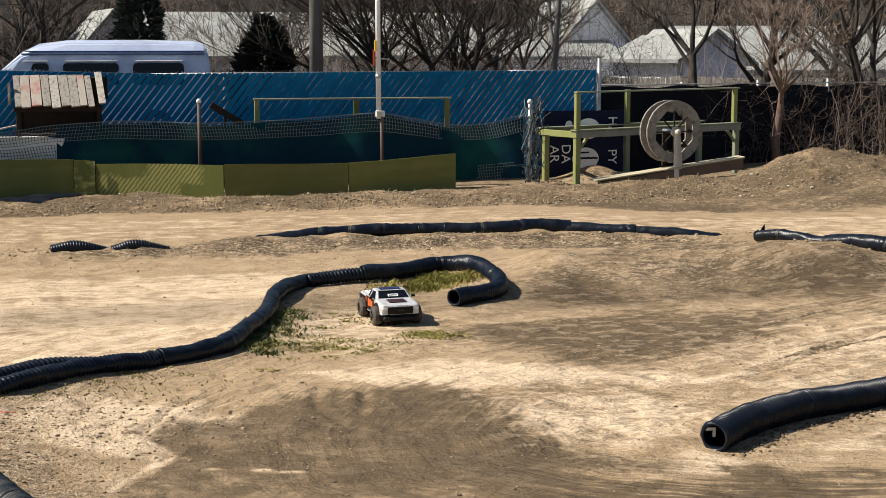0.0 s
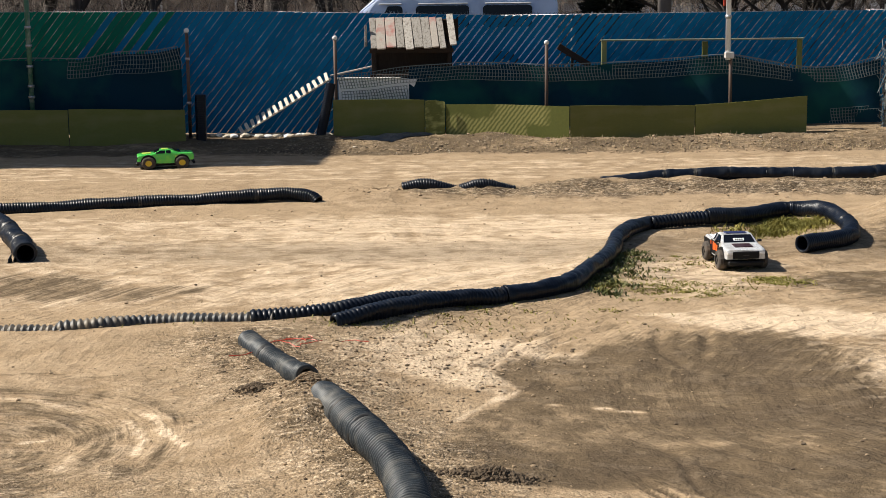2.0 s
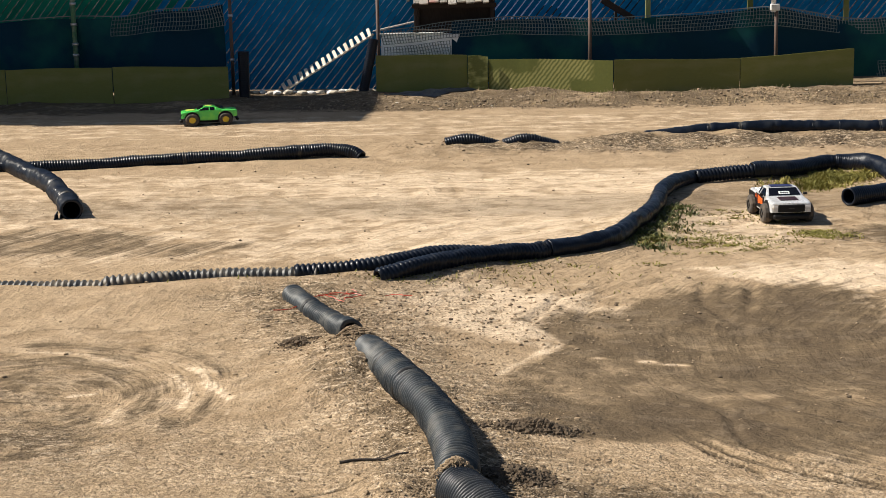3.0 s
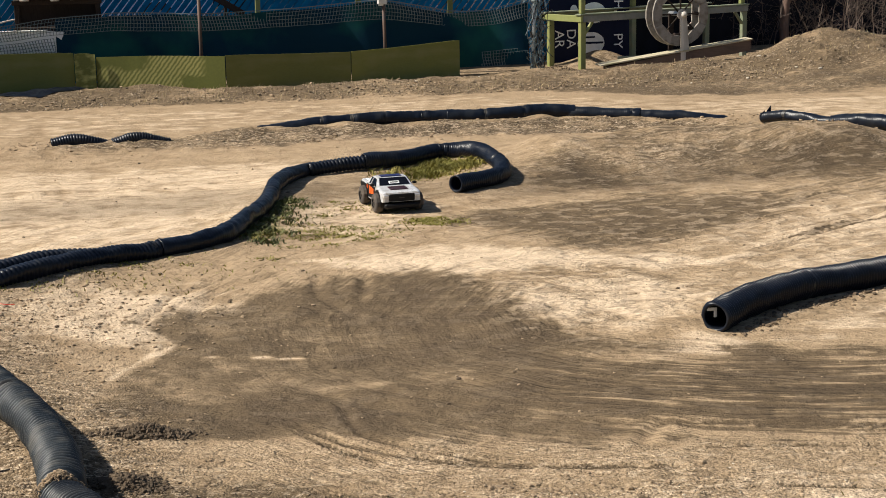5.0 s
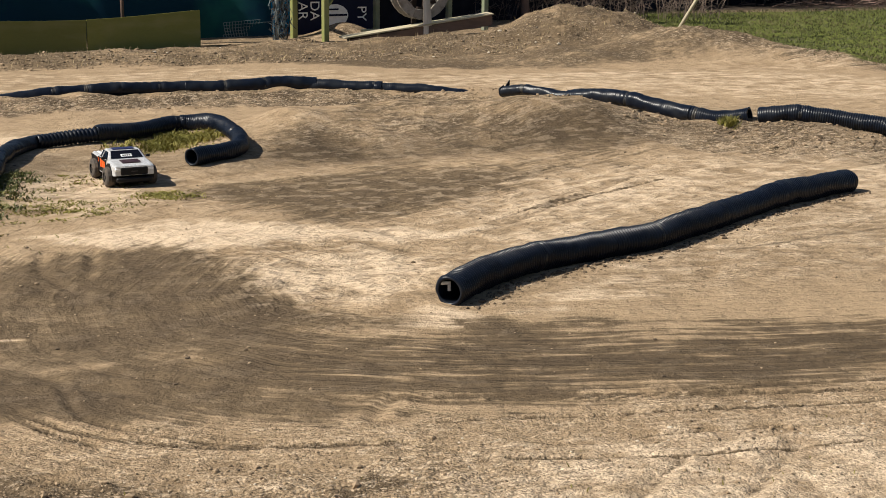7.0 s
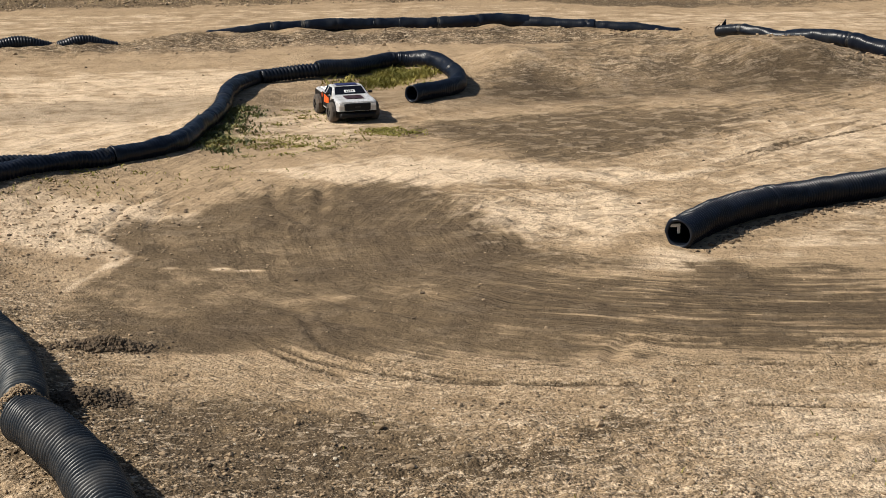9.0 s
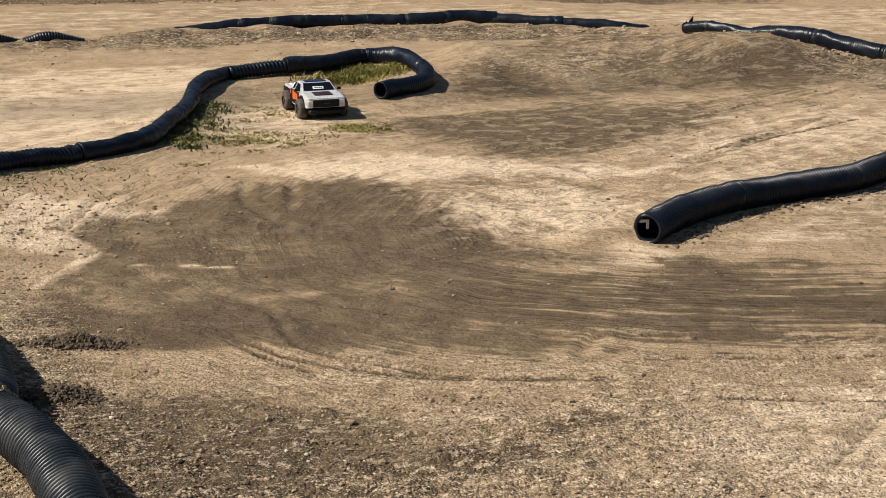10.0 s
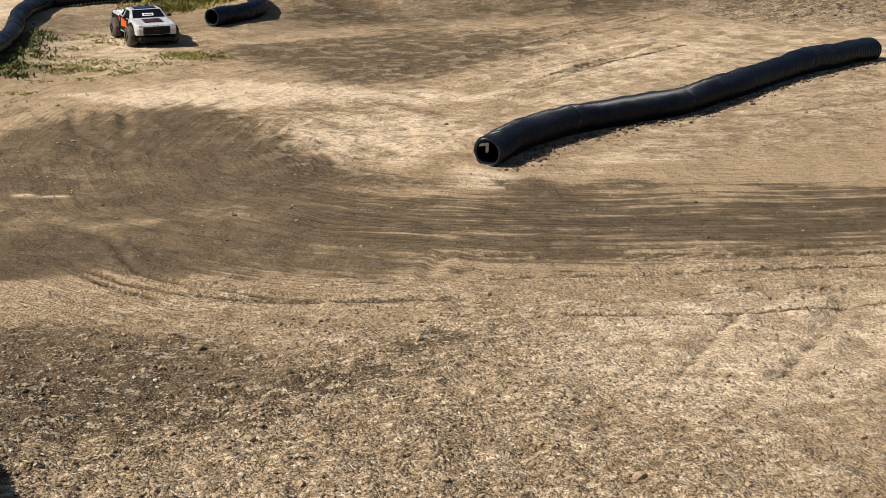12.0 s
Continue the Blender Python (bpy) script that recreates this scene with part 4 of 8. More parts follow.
    turf = 0.95 * sstep(0.0, 0.7, x - lawn_edge(y) + 0.4 * fbm(x, y, 51)) * (1 - sstep(24.8, 25.8, y))
    turf = np.maximum(turf, 0.5 * blob(x, y, 2.5, 12.65, 0.4, 0.28, 15, 0.9))
    turf = np.maximum(turf, 0.5 * blob(x, y, 0.85, 10.5, 0.16, 0.5, -15, 0.9))
    turf = np.maximum(turf, 0.5 * sstep(30, 33, y) * (1 - sstep(80, 90, y)))
    shaded_litter = np.maximum(sstep(22.0, 22.6, y - 0.12 * x - 0.1) * (x < 7.4), sstep(25.0, 26.0, y))
    for key, v in (("shaded_litter", shaded_litter), ("chop", chop), ("darkened", darkened), ("pale", pale), ("turf", turf), ("loose", loose), ("streaky", streaky)):
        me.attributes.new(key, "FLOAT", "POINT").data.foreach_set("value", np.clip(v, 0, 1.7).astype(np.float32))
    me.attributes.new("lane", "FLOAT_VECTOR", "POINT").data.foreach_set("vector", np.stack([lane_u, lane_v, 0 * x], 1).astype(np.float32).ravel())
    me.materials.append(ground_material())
    return tagged(new("ground", me), "dry tan racing dirt with dark worn lanes, banks and turf edge", "ground", kind="structure")


build_ground()


# ---- border pipes ----
def smooth_line(pts, step):
    """Points at even steps on a smooth curve through pts (3D)."""
    p = [Vector(q) for q in pts]
    p = [p[0] * 2 - p[1]] + p + [p[-1] * 2 - p[-2]]
    fine = []
    for i in range(1, len(p) - 2):
        a, b, c, d = p[i - 1:i + 3]
        for k in range(12):
            t = k / 12
            fine.append(0.5 * (2 * b + (c - a) * t + (2 * a - 5 * b + 4 * c - d) * t * t + (3 * b - a - 3 * c + d) * t ** 3))
    fine.append(p[-2])
    run = [0.0]
    for a, b in zip(fine, fine[1:]):
        run.append(run[-1] + (b - a).length)
    arr, s = np.array([tuple(v) for v in fine]), np.arange(0, run[-1], step)
    return [Vector(v) for v in np.stack([np.interp(s, run, arr[:, k]) for k in range(3)], 1)]


def tube(line, radii, n=18, dent=0.0, step=0.0, seed=0.0):
    """Vertices and faces of a round skin along a line, pushed in and out here and there."""
    verts, faces = [], []
    for i, c in enumerate(line):
        a, b = line[max(0, i - 1)], line[min(len(line) - 1, i + 1)]
        t = (b - a).normalized()
        x = Vector((0, 0, 1)).cross(t).normalized()
        y = t.cross(x)
        for k in range(n):
            w = 2 * math.pi * k / n
            r = radii[i]
            if dent:
                r *= 1 + dent * noise.noise(Vector((1.1 * math.cos(w) + seed, 1.1 * math.sin(w), i * step * 7.0))) + 0.5 * dent * noise.noise(Vector((2.5 * math.cos(w), 2.5 * math.sin(w) + seed, i * step * 19.0)))
            verts.append(c + (x * math.cos(w) + y * math.sin(w)) * r)
    for i in range(len(line) - 1):
        for k in range(n):
            k2 = (k + 1) % n
            faces.append((i * n + k, i * n + k2, (i + 1) * n + k2, (i + 1) * n + k))
    return verts, faces


def drain_pipe(pts, r=0.08, sink=0.015, pitch=0.022, rib=0.005, mat=None, label="", bands=(), lift=0.0, n=18, wobble=0.006, dent=0.07, kind_name="drain_pipe", zs=None, ribs=((0, 1), (1, 1))):
    """A length of hollow corrugated drain pipe lying on the ground along pts (x, y); bands: taped joints, as shares of its length; ribs: how deep the ribs are along it."""
    mat = mat or M_PIPE
    prof = (0.0, 0.0, 0.65, 1.0, 1.0, 0.65) if n > 24 else (0.0, 0.35, 1.0, 1.0)
    if zs is None:
        zs = [gz(x, y) + r - sink + lift for x, y in pts]
    c = Vector((pts[0][0], pts[0][1], zs[0]))
    step = pitch / len(prof)
    line = smooth_line([Vector((x, y, z)) - c for (x, y), z in zip(pts, zs)], step)
    seed = pts[0][0] * 3.7 + pts[0][1]
    for i, v in enumerate(line):
        s = i * step
        v.z += wobble * math.sin(s * 4.1 + seed) + 0.5 * wobble * math.sin(s * 9.7 + seed)
        v.x += wobble * math.sin(s * 3.3 + seed * 2)
    depth = np.interp(np.linspace(0, 1, len(line)), *zip(*ribs))
    radii = [r - rib * depth[i] * (1 - prof[i % len(prof)]) + 0.002 * math.sin(i * step * 6 + seed) for i in range(len(line))]
    for share in bands:
        i = share * (len(line) - 1)
        for k in range(len(line)):
            far = (k - i) * step
            if abs(far) < 0.12:
                radii[k] += 0.003 * math.exp(-((abs(far) - 0.05) / 0.025) ** 2) - 0.005 * math.exp(-(far / 0.016) ** 2)
    outer_v, outer_f = tube(line, radii, n, dent, step, seed)
    inner_v, inner_f = tube(line[::4] + [line[-1]], [r * (1 - 0.6 * dent) - rib - 0.006] * (len(line[::4]) + 1), n)
    m, off = len(line), len(outer_v)
    k_in = len(line[::4]) + 1
    faces = outer_f + [tuple(reversed([off + q for q in f])) for f in inner_f]
    for k in range(n):
        k2 = (k + 1) % n
        faces.append((k2, k, off + k, off + k2))
        a, b = (m - 1) * n, off + (k_in - 1) * n
        faces.append((a + k, a + k2, b + k2, b + k))
    root = thing(kind_name, c, label, "drain pipe", "track border pipes")
    raw_part("pipe_body", outer_v + inner_v, faces, mat, root, smooth=True)
    total = len(line) - 1
    for share in bands:
        i = min(total - 8, max(2, int(share * total)))
        lo = max(0, i - 4)
        seg = line[lo:i + 4]
        v, f = tube(seg, [radii[lo + q] - 0.004 + (0.0055 if 0 < q < len(seg) - 1 else 0) - 0.0015 * math.sin(2.1 * q + i) for q in range(len(seg))], n, dent, step, seed)
        raw_part("joint_band", v, f, M_TAPE, root, "wrapped black tape joint", smooth=True)
    return root


big_pipe = drain_pipe(BIG_LINE, 0.087, 0.012, pitch=0.021, rib=0.012, label="long black corrugated drain pipe lying loose on tan dirt", bands=(0.21, 0.44, 0.62, 0.8), n=26, dent=0.09, ribs=((0, 0.5), (0.05, 1), (0.56, 1), (0.62, 0.3), (1, 0.25)))
drain_pipe(HOOK_LINE[2:7] + [(1.42, 12.62)], 0.062, 0.006, rib=0.0008, label="smooth black pipe bending round weeds over a dirt hump", bands=(0.18, 0.4, 0.62), n=22, dent=0.17, wobble=0.01)
drain_pipe([(1.36, 12.6), (1.6, 12.68), (1.9, 12.74)], 0.06, -0.004, rib=0.011, pitch=0.034, label="short ribbed black pipe between two bends", n=20)
drain_pipe([(1.84, 12.73)] + HOOK_LINE[8:], 0.069, 0.0, rib=0.0035, label="black pipe hook with an open end on dirt", bands=(0.3, 0.62), n=24, dent=0.12)
drain_pipe([(-0.96, 8.87), (-0.67, 9.09), (-0.26, 9.45), (0.09, 9.7)], 0.058, zs=[gz(-0.96, 8.87) + 0.012, gz(-0.67, 9.09) + 0.04, gz(-0.26, 9.45) + 0.042, gz(0.09, 9.7) + 0.046], rib=0.009, pitch=0.03, label="black ribbed pipe with a dented end overlapping another", bands=(0.97,), n=22, dent=0.2)
drain_pipe([(-1.5, 9.0), (-1.02, 9.14), (-0.66, 9.4), (-0.3, 9.62)], 0.06, 0.042, rib=0.012, pitch=0.034, label="black ribbed pipe lying behind its neighbour", n=20, dent=0.1)
drain_pipe([(-2.66, 8.88), (-2.41, 8.94), (-2.13, 9.07), (-1.65, 9.03), (-1.35, 9.02)], 0.056, 0.056, rib=0.014, pitch=0.04, mat=M_PIPE_DUSTY, label="dusty ribbed pipe half sunk in dirt", n=20, dent=0.1)
drain_pipe([(-4.4, 9.0), (-3.8, 8.95), (-3.26, 8.9), (-2.6, 8.87)], 0.056, 0.084, rib=0.014, pitch=0.04, mat=M_PIPE_DUSTY, label="dusty ribbed pipe almost buried in dirt", n=20, dent=0.12)
drain_pipe([(-1.42, 8.42), (-1.18, 7.98), (-0.96, 7.45)], 0.068, 0.06, pitch=0.024, rib=0.011, mat=M_PIPE_WORN, label="dusty grey corrugated pipe partly buried in loose soil", bands=(0.28,), n=26, dent=0.12, ribs=((0, 0.3), (0.3, 0.3), (0.45, 1), (1, 1)))
drain_pipe([(-0.85, 7.12), (-0.7, 6.7), (-0.505, 6.18), (-0.39, 5.8), (-0.338, 5.48), (-0.318, 5.25)], 0.086, zs=[0.115, 0.14, 0.15, 0.15, 0.145, 0.14], pitch=0.024, rib=0.012, mat=M_PIPE_WORN, label="thick black corrugated pipe on a soil ridge", bands=(0.24, 0.42), n=30, dent=0.08, ribs=((0, 0.3), (0.12, 0.4), (0.25, 0.8), (0.7, 1.1), (1, 1.2)))
drain_pipe([(-0.318, 5.21), (-0.23, 4.98), (-0.11, 4.65), (-0.04, 4.3), (0.02, 3.9), (0.08, 3.5)], 0.093, 0.03, pitch=0.022, rib=0.012, mat=M_PIPE_SCUFFED, wobble=0.004, label="thick black corrugated pipe with dusty joint", bands=(), n=30, dent=0.06)
drain_pipe([(-6.6, 15.8), (-5.6, 14.9), (-5.02, 14.06), (-4.32, 12.92), (-3.85, 11.98), (-3.62, 11.4)], 0.085, 0.02, rib=0.003, label="black pipe with torn open end on dirt", bands=(0.8, 0.93), n=20, dent=0.18)
drain_pipe([(-6.2, 13.9), (-4.91, 14.06), (-3.99, 14.3), (-2.78, 14.53), (-2.04, 14.68), (-1.78, 14.65), (-1.68, 14.6)], 0.068, rib=0.009, pitch=0.026, zs=[gz(-6.2, 13.9) + 0.03, gz(-4.91, 14.06) + 0.03, gz(-3.99, 14.3) + 0.03, gz(-2.78, 14.53) + 0.045, gz(-2.04, 14.68) + 0.06, gz(-1.72, 14.62) + 0.045, gz(-1.6, 14.52)], label="black ribbed pipe lying along the dirt lane", bands=(0.32, 0.62, 0.86), n=18, dent=0.12)
drain_pipe([(-0.88, 15.12), (-0.63, 15.15), (-0.36, 15.17)], 0.066, rib=0.009, pitch=0.026, zs=[0.062, 0.082, 0.01], label="stub of black ribbed pipe poking from dirt", n=18, dent=0.14)
drain_pipe([(-0.3, 15.17), (-0.04, 15.2), (0.26, 15.22)], 0.062, rib=0.009, pitch=0.026, zs=[0.02, 0.078, 0.005], label="stub of black ribbed pipe half buried", n=18, dent=0.14)
drain_pipe([(1.12, 15.83), (1.3, 15.84), (1.81, 15.82), (2.3, 15.81), (2.78, 15.78), (3.24, 15.75)], 0.07, rib=0.0007, zs=[-0.03, 0.0, 0.07, 0.092, 0.092, 0.085], label="black pipe sunk into a low dirt bank", bands=(0.35, 0.5, 0.66, 0.85), n=18, dent=0.14)
drain_pipe([(3.18, 15.75), (3.63, 15.71), (3.9, 15.69), (4.19, 15.67), (4.54, 15.58)], 0.076, rib=0.0007, zs=[0.085, 0.096, 0.111, 0.118, 0.098], label="black pipe along a low dirt bank", bands=(0.3, 0.6), n=18, dent=0.12)
drain_pipe([(4.47, 15.6), (4.87, 15.4), (5.17, 15.24)], 0.07, rib=0.0007, zs=[0.088, 0.086, 0.09], label="short black pipe on a low dirt bank", bands=(0.9,), n=18, dent=0.12)
drain_pipe([(5.1, 15.28), (5.55, 15.02), (5.95, 14.78)], 0.06, rib=0.0007, zs=[0.09, 0.084, 0.03], label="black pipe end vanishing into the dirt bank", n=16, dent=0.15)
drain_pipe([(6.16, 14.35), (6.29, 14.16), (6.41, 13.99), (6.66, 13.6)], 0.055, rib=0.0007, zs=[0.125, 0.155, 0.15, 0.12], label="black pipe with a ripped end on a dirt bank", bands=(0.3,), n=18, dent=0.18)
drain_pipe([(6.6, 13.68), (6.8, 13.38), (6.94, 13.16), (7.11, 12.89), (7.35, 12.55)], 0.078, rib=0.0007, zs=[0.125, 0.167, 0.173, 0.142, 0.088], label="black pipe arching over a dirt bank", bands=(0.5,), n=20, dent=0.12)
drain_pipe([(7.33, 12.58), (7.53, 12.32), (7.7, 12.1)], 0.078, rib=0.006, zs=[0.08, 0.072, 0.125], label="short black pipe with open end by a weed", bands=(0.15,), n=20, dent=0.12)
drain_pipe([(7.77, 12.05), (7.88, 11.94), (8.01, 11.84), (8.36, 11.54), (8.7, 11.2)], 0.08, rib=0.008, zs=[0.12, 0.155, 0.172, 0.13, 0.075], label="black corrugated pipe running down the bank", bands=(0.3,), n=20, dent=0.12, ribs=((0, 0.3), (0.3, 0.4), (0.4, 1), (1, 1)))
drain_pipe([(8.66, 11.24), (8.95, 10.9), (9.3, 10.4), (9.8, 9.8)], 0.08, 0.02, rib=0.008, label="black corrugated pipe on tan dirt", n=20)


def mouth_mark(pipe):
    """White angular mark inside the mouth of the long pipe."""
    bm = B()
    box(bm, (-0.032, 0.05, 0.016), (0.024, 0.056, 0.034), 0.003)
    box(bm, (0.006, 0.05, -0.02), (0.024, 0.056, 0.018), 0.003)
    part("white_mark", bm, M_WHITE, pipe, "white angular mark inside the mouth")


mouth_mark(big_pipe)


def torn_end(x0, y0, z0, turn=0.0, size=1.0):
    """Ragged flap of plastic standing up at a ripped pipe end."""
    root = thing("plastic_flap", (x0, y0, z0), "ragged black flap torn from a pipe end", "pipe scrap", turn=turn)
    for k, (dx, h, w) in enumerate(((0.0, 0.12 * size, 0.035), (-0.06, 0.07, 0.03), (0.06, 0.06, 0.03))):
        bm = B()
        pts = [(-w, 0), (w, 0), (w * 0.7, h * 0.5), (w * 0.1 + 0.02, h), (-w * 0.5, h * 0.55)]
        lo = [bm.verts.new((dx + x, 0.01 * k, z - 0.06)) for x, z in pts]
        hi = [bm.verts.new((dx + x, 0.01 * k + 0.006, z - 0.06)) for x, z in pts]
        bm.faces.new(lo)
        bm.faces.new(hi[::-1])
        for i in range(5):
            bm.faces.new((lo[i], hi[i], hi[(i + 1) % 5], lo[(i + 1) % 5]))
        part("flap", bm, M_PIPE, root)


torn_end(6.2, 14.3, 0.19)
torn_end(-3.7, 11.42, gz(-3.7, 11.42) + 0.06, 70, 0.6)


def tape_scraps(x, y, count, seed, mat, label):
    """Thin curling threads lying on the soil."""
    rnd = random.Random(seed)
    bm = B()
    for _ in range(count):
        p = Vector((rnd.gauss(0, 0.12), rnd.gauss(0, 0.08), 0.012))
        d = Vector((rnd.uniform(-1, 1), rnd.uniform(-1, 1), 0)).normalized()
        for k in range(4):
            q = p + d * 0.05
            q.z = 0.008 + 0.012 * rnd.random()
            rod(bm, p, q, 0.0025, n=4, caps=False)
            d = (d + Vector((rnd.gauss(0, 0.5), rnd.gauss(0, 0.5), 0))).normalized()
            p = q
    ob = part("loose_threads", bm, mat)
    ob.location = (x, y, gz(x, y))
    tagged(ob, label, "thread", kind="stuff")


tape_scraps(-1.18, 8.5, 14, 5, M_RED, "red plastic threads on the soil by a pipe end")


# ---- slatted chain-link fence ----
FENCE_X0, FENCE_X1 = -12.5, 7.0


def fence_y(x):
    return 21.5 + 0.12 * (x + 3.0)


def fence_dip(u):
    """How far the top wanders from its mean height, along the fence."""
    return float(np.interp(u, [-6.5, -3.0, 0.2, 5.6, 7.0], [0.045, 0.005, -0.085, -0.08, -0.075]))


def slatted_fence():
    root = thing("chain_link_fence", (0, fence_y(0), 0), "tall chain-link fence woven with blue and green slats", "fence", kind="structure", turn=math.degrees(math.atan(0.12)))
    inv = 1 / math.cos(math.atan(0.12))
    u0, u1, top, lean = FENCE_X0 * inv, FENCE_X1 * inv, 1.72, 1.36
    pitch, wide, low = 0.112, 0.1, 0.03

    def strip(a, b, thick, y, u_lo, u_hi):
        """A slanting strip from its foot (a..b) to the top, cut off at the fence's ends."""
        poly = [(a, low), (b, low), (b + lean, top), (a + lean, top)]
        for limit, keep in ((u_lo, 1), (u_hi, -1)):
            out = []
            for p, q in zip(poly, poly[1:] + poly[:1]):
                dp, dq = (p[0] - limit) * keep, (q[0] - limit) * keep
                if dp >= 0:
                    out.append(p)
                if dp * dq < 0:
                    t = dp / (dp - dq)
                    out.append((p[0] + (q[0] - p[0]) * t, p[1] + (q[1] - p[1]) * t))
            poly = out
            if len(poly) < 3:
                return None
        n = len(poly)
        v = [(p[0], y - thick / 2, p[1]) for p in poly] + [(p[0], y + thick / 2, p[1]) for p in poly]
        f = [tuple(range(n)), tuple(range(2 * n - 1, n - 1, -1))] + [(i, i + n, (i + 1) % n + n, (i + 1) % n) for i in range(n)]
        return v, f

    shared = {}
    u = u0 - lean
    rnd = random.Random(5)
    while u < u1:
        whole = u >= u0 and u + wide + lean <= u1
        mat = M_SLAT_GREEN if u + 0.7 < -5.6 + rnd.uniform(-1.1, 1.1) else M_SLAT
        if whole:
            # slats sit tight in places and let light through in others
            loose_fit = -1.2 < u + 0.7 < 1.2 or u + 0.7 > 4.2
            key = (mat.name, rnd.randrange(3), loose_fit)
            if key not in shared:
                v, f = strip(0, (0.091 if loose_fit else 0.1095) - 0.002 * key[1], 0.005, 0, -9, 9)
                me = bpy.data.meshes.new("slat")
                me.from_pydata(v, [], f)
                me.materials.append(mat)
                shared[key] = me
            ob = new("slat", shared[key])
            ob.parent = root
            ob.location = (u, rnd.uniform(-0.004, 0.004), fence_dip(u + lean))
        else:
            got = strip(u, u + wide, 0.005, 0, u0, u1)
            if got:
                raw_part("slat", *got, mat, root).location.z = fence_dip(u + lean)
        u += pitch
    # galvanised wire along the slats, its glints held in the colour
    bm_v, bm_f = [], []
    u = u0
    while u + lean <= u1:
        w = 0.0022
        base = len(bm_v)
        for px, pz in ((u, low), (u + lean, top + 0.03 + fence_dip(u + lean))):
            for dx, dy in ((-w, -0.010), (w, -0.010), (0, -0.006)):
                bm_v.append((px + dx * 1.3, dy - 0.003, pz))
        for k in range(3):
            k2 = (k + 1) % 3
            bm_f.append((base + k, base + k2, base + 3 + k2, base + 3 + k))
        u += pitch
    raw_part("wire_mesh", bm_v, bm_f, M_WIRE, root, kind="stuff")
    # twisted wire ends above the rail
    v, f = [], []
    u = u0
    while u < u1:
        for d in (-0.014, 0.014):
            base = len(v)
            zt = top + fence_dip(u)
            v += [(u - 0.003, -0.004, zt), (u + 0.003, -0.004, zt), (u, 0.003, zt), (u + d, 0, zt + 0.045)]
            f += [(base, base + 1, base + 3), (base + 1, base + 2, base + 3), (base + 2, base, base + 3)]
        u += pitch / 2
    raw_part("wire_barbs", v, f, M_WIRE, root, kind="stuff")
    bm = B()
    knots = [u0, -6.5, -3.0, 0.2, 5.6, u1]
    for p, q in zip(knots, knots[1:]):
        rod(bm, (p, 0.025, top - 0.014 + fence_dip(p)), (q, 0.025, top - 0.014 + fence_dip(q)), 0.019, n=10)
    part("top_rail", bm, M_STEEL, root, smooth=True)
    u = u1
    while u > u0:
        bm = rod(B(), (u, 0.06, 0.0), (u, 0.06, top - 0.02 + fence_dip(u)), 0.03, n=10)
        part("fence_post", bm, M_NET_DARK, root, "dark coated steel post", smooth=True)
        u -= 2.9
    # taller bare end post
    part("end_post", rod(B(), (u1 + 0.06, 0.0, 0), (u1 + 0.06, 0, top + 0.1), 0.032, n=10), M_STEEL, root, smooth=True)
    return root


slatted_fence()


# ---- barrier boards ----
def barrier_board(a, b, z_a, z_b, label, paint=None):
    """One upright sheet of painted plywood from a to b with braces behind; z: heights of its top at both ends."""
    a, b = Vector((*a, 0)), Vector((*b, 0))
    length = (b - a).length - 0.012
    turn = math.degrees(math.atan2(b.y - a.y, b.x - a.x))
    low = min(gz(a.x, a.y), gz(b.x, b.y)) - 0.08
    root = thing("barrier_board", (a.x, a.y, low), label, "barrier board", "painted boards along the track", turn=turn)
    bm = B()
    v = []
    nseg = 12
    rnd = random.Random(round(a.x * 100))
    for i in range(nseg + 1):
        s = i / nseg
        top = z_a + (z_b - z_a) * s - low + 0.006 * math.sin(s * 5 + a.x)
        bow = 0.02 * math.sin(s * math.pi) + rnd.uniform(-0.002, 0.002)
        v.append([bm.verts.new((length * s, y + bow, z)) for y, z in ((-0.008, 0), (-0.008, top), (0.008, top), (0.008, 0))])
    for p, q in zip(v, v[1:]):
        for k in range(4):
            bm.faces.new((p[k], q[k], q[(k + 1) % 4], p[(k + 1) % 4]))
    bm.faces.new(v[0])
    bm.faces.new(v[-1][::-1])
    bmesh.ops.recalc_face_normals(bm, faces=bm.faces)
    part("panel", bm, paint or M_BOARD, root)
    for s in (0.12, 0.88):
        top = z_a + (z_b - z_a) * s - low
        part("stake", box(B(), (length * s - 0.02, 0.035, 0), (length * s + 0.02, 0.075, top - 0.03), 0.003), M_DARK_WOOD, root)
    return root


barrier_board((-10.2, 19.7), (-8.6, 19.8), 0.47, 0.47, "olive green painted plywood board against dark netting")
barrier_board((-8.6, 19.8), (-7.05, 19.95), 0.47, 0.48, "olive green painted plywood board in a row")
barrier_board((-7.05, 19.95), (-5.62, 20.05), 0.48, 0.485, "olive green painted plywood board standing in shade")
barrier_board((-5.62, 20.05), (-4.1, 20.35), 0.485, 0.45, "olive green plywood board with worn lower corner")
barrier_board((-2.12, 20.6), (-0.86, 20.72), 0.55, 0.52, "olive green plywood board beside the leaning black pipe")
barrier_board((-0.86, 20.66), (-0.58, 20.68), 0.52, 0.5, "narrow olive green board with pale scuffs", M_BOARD_SCUFFED)
barrier_board((-0.58, 20.72), (1.1, 20.2), 0.46, 0.46, "olive green plywood board with slanting light stripes painted on", light_striped_board())
barrier_board((1.1, 20.2), (2.77, 20.2), 0.46, 0.46, "plain olive green plywood board")
barrier_board((2.77, 20.2), (4.37, 20.75), 0.46, 0.52, "olive green plywood board tilted up at its end")


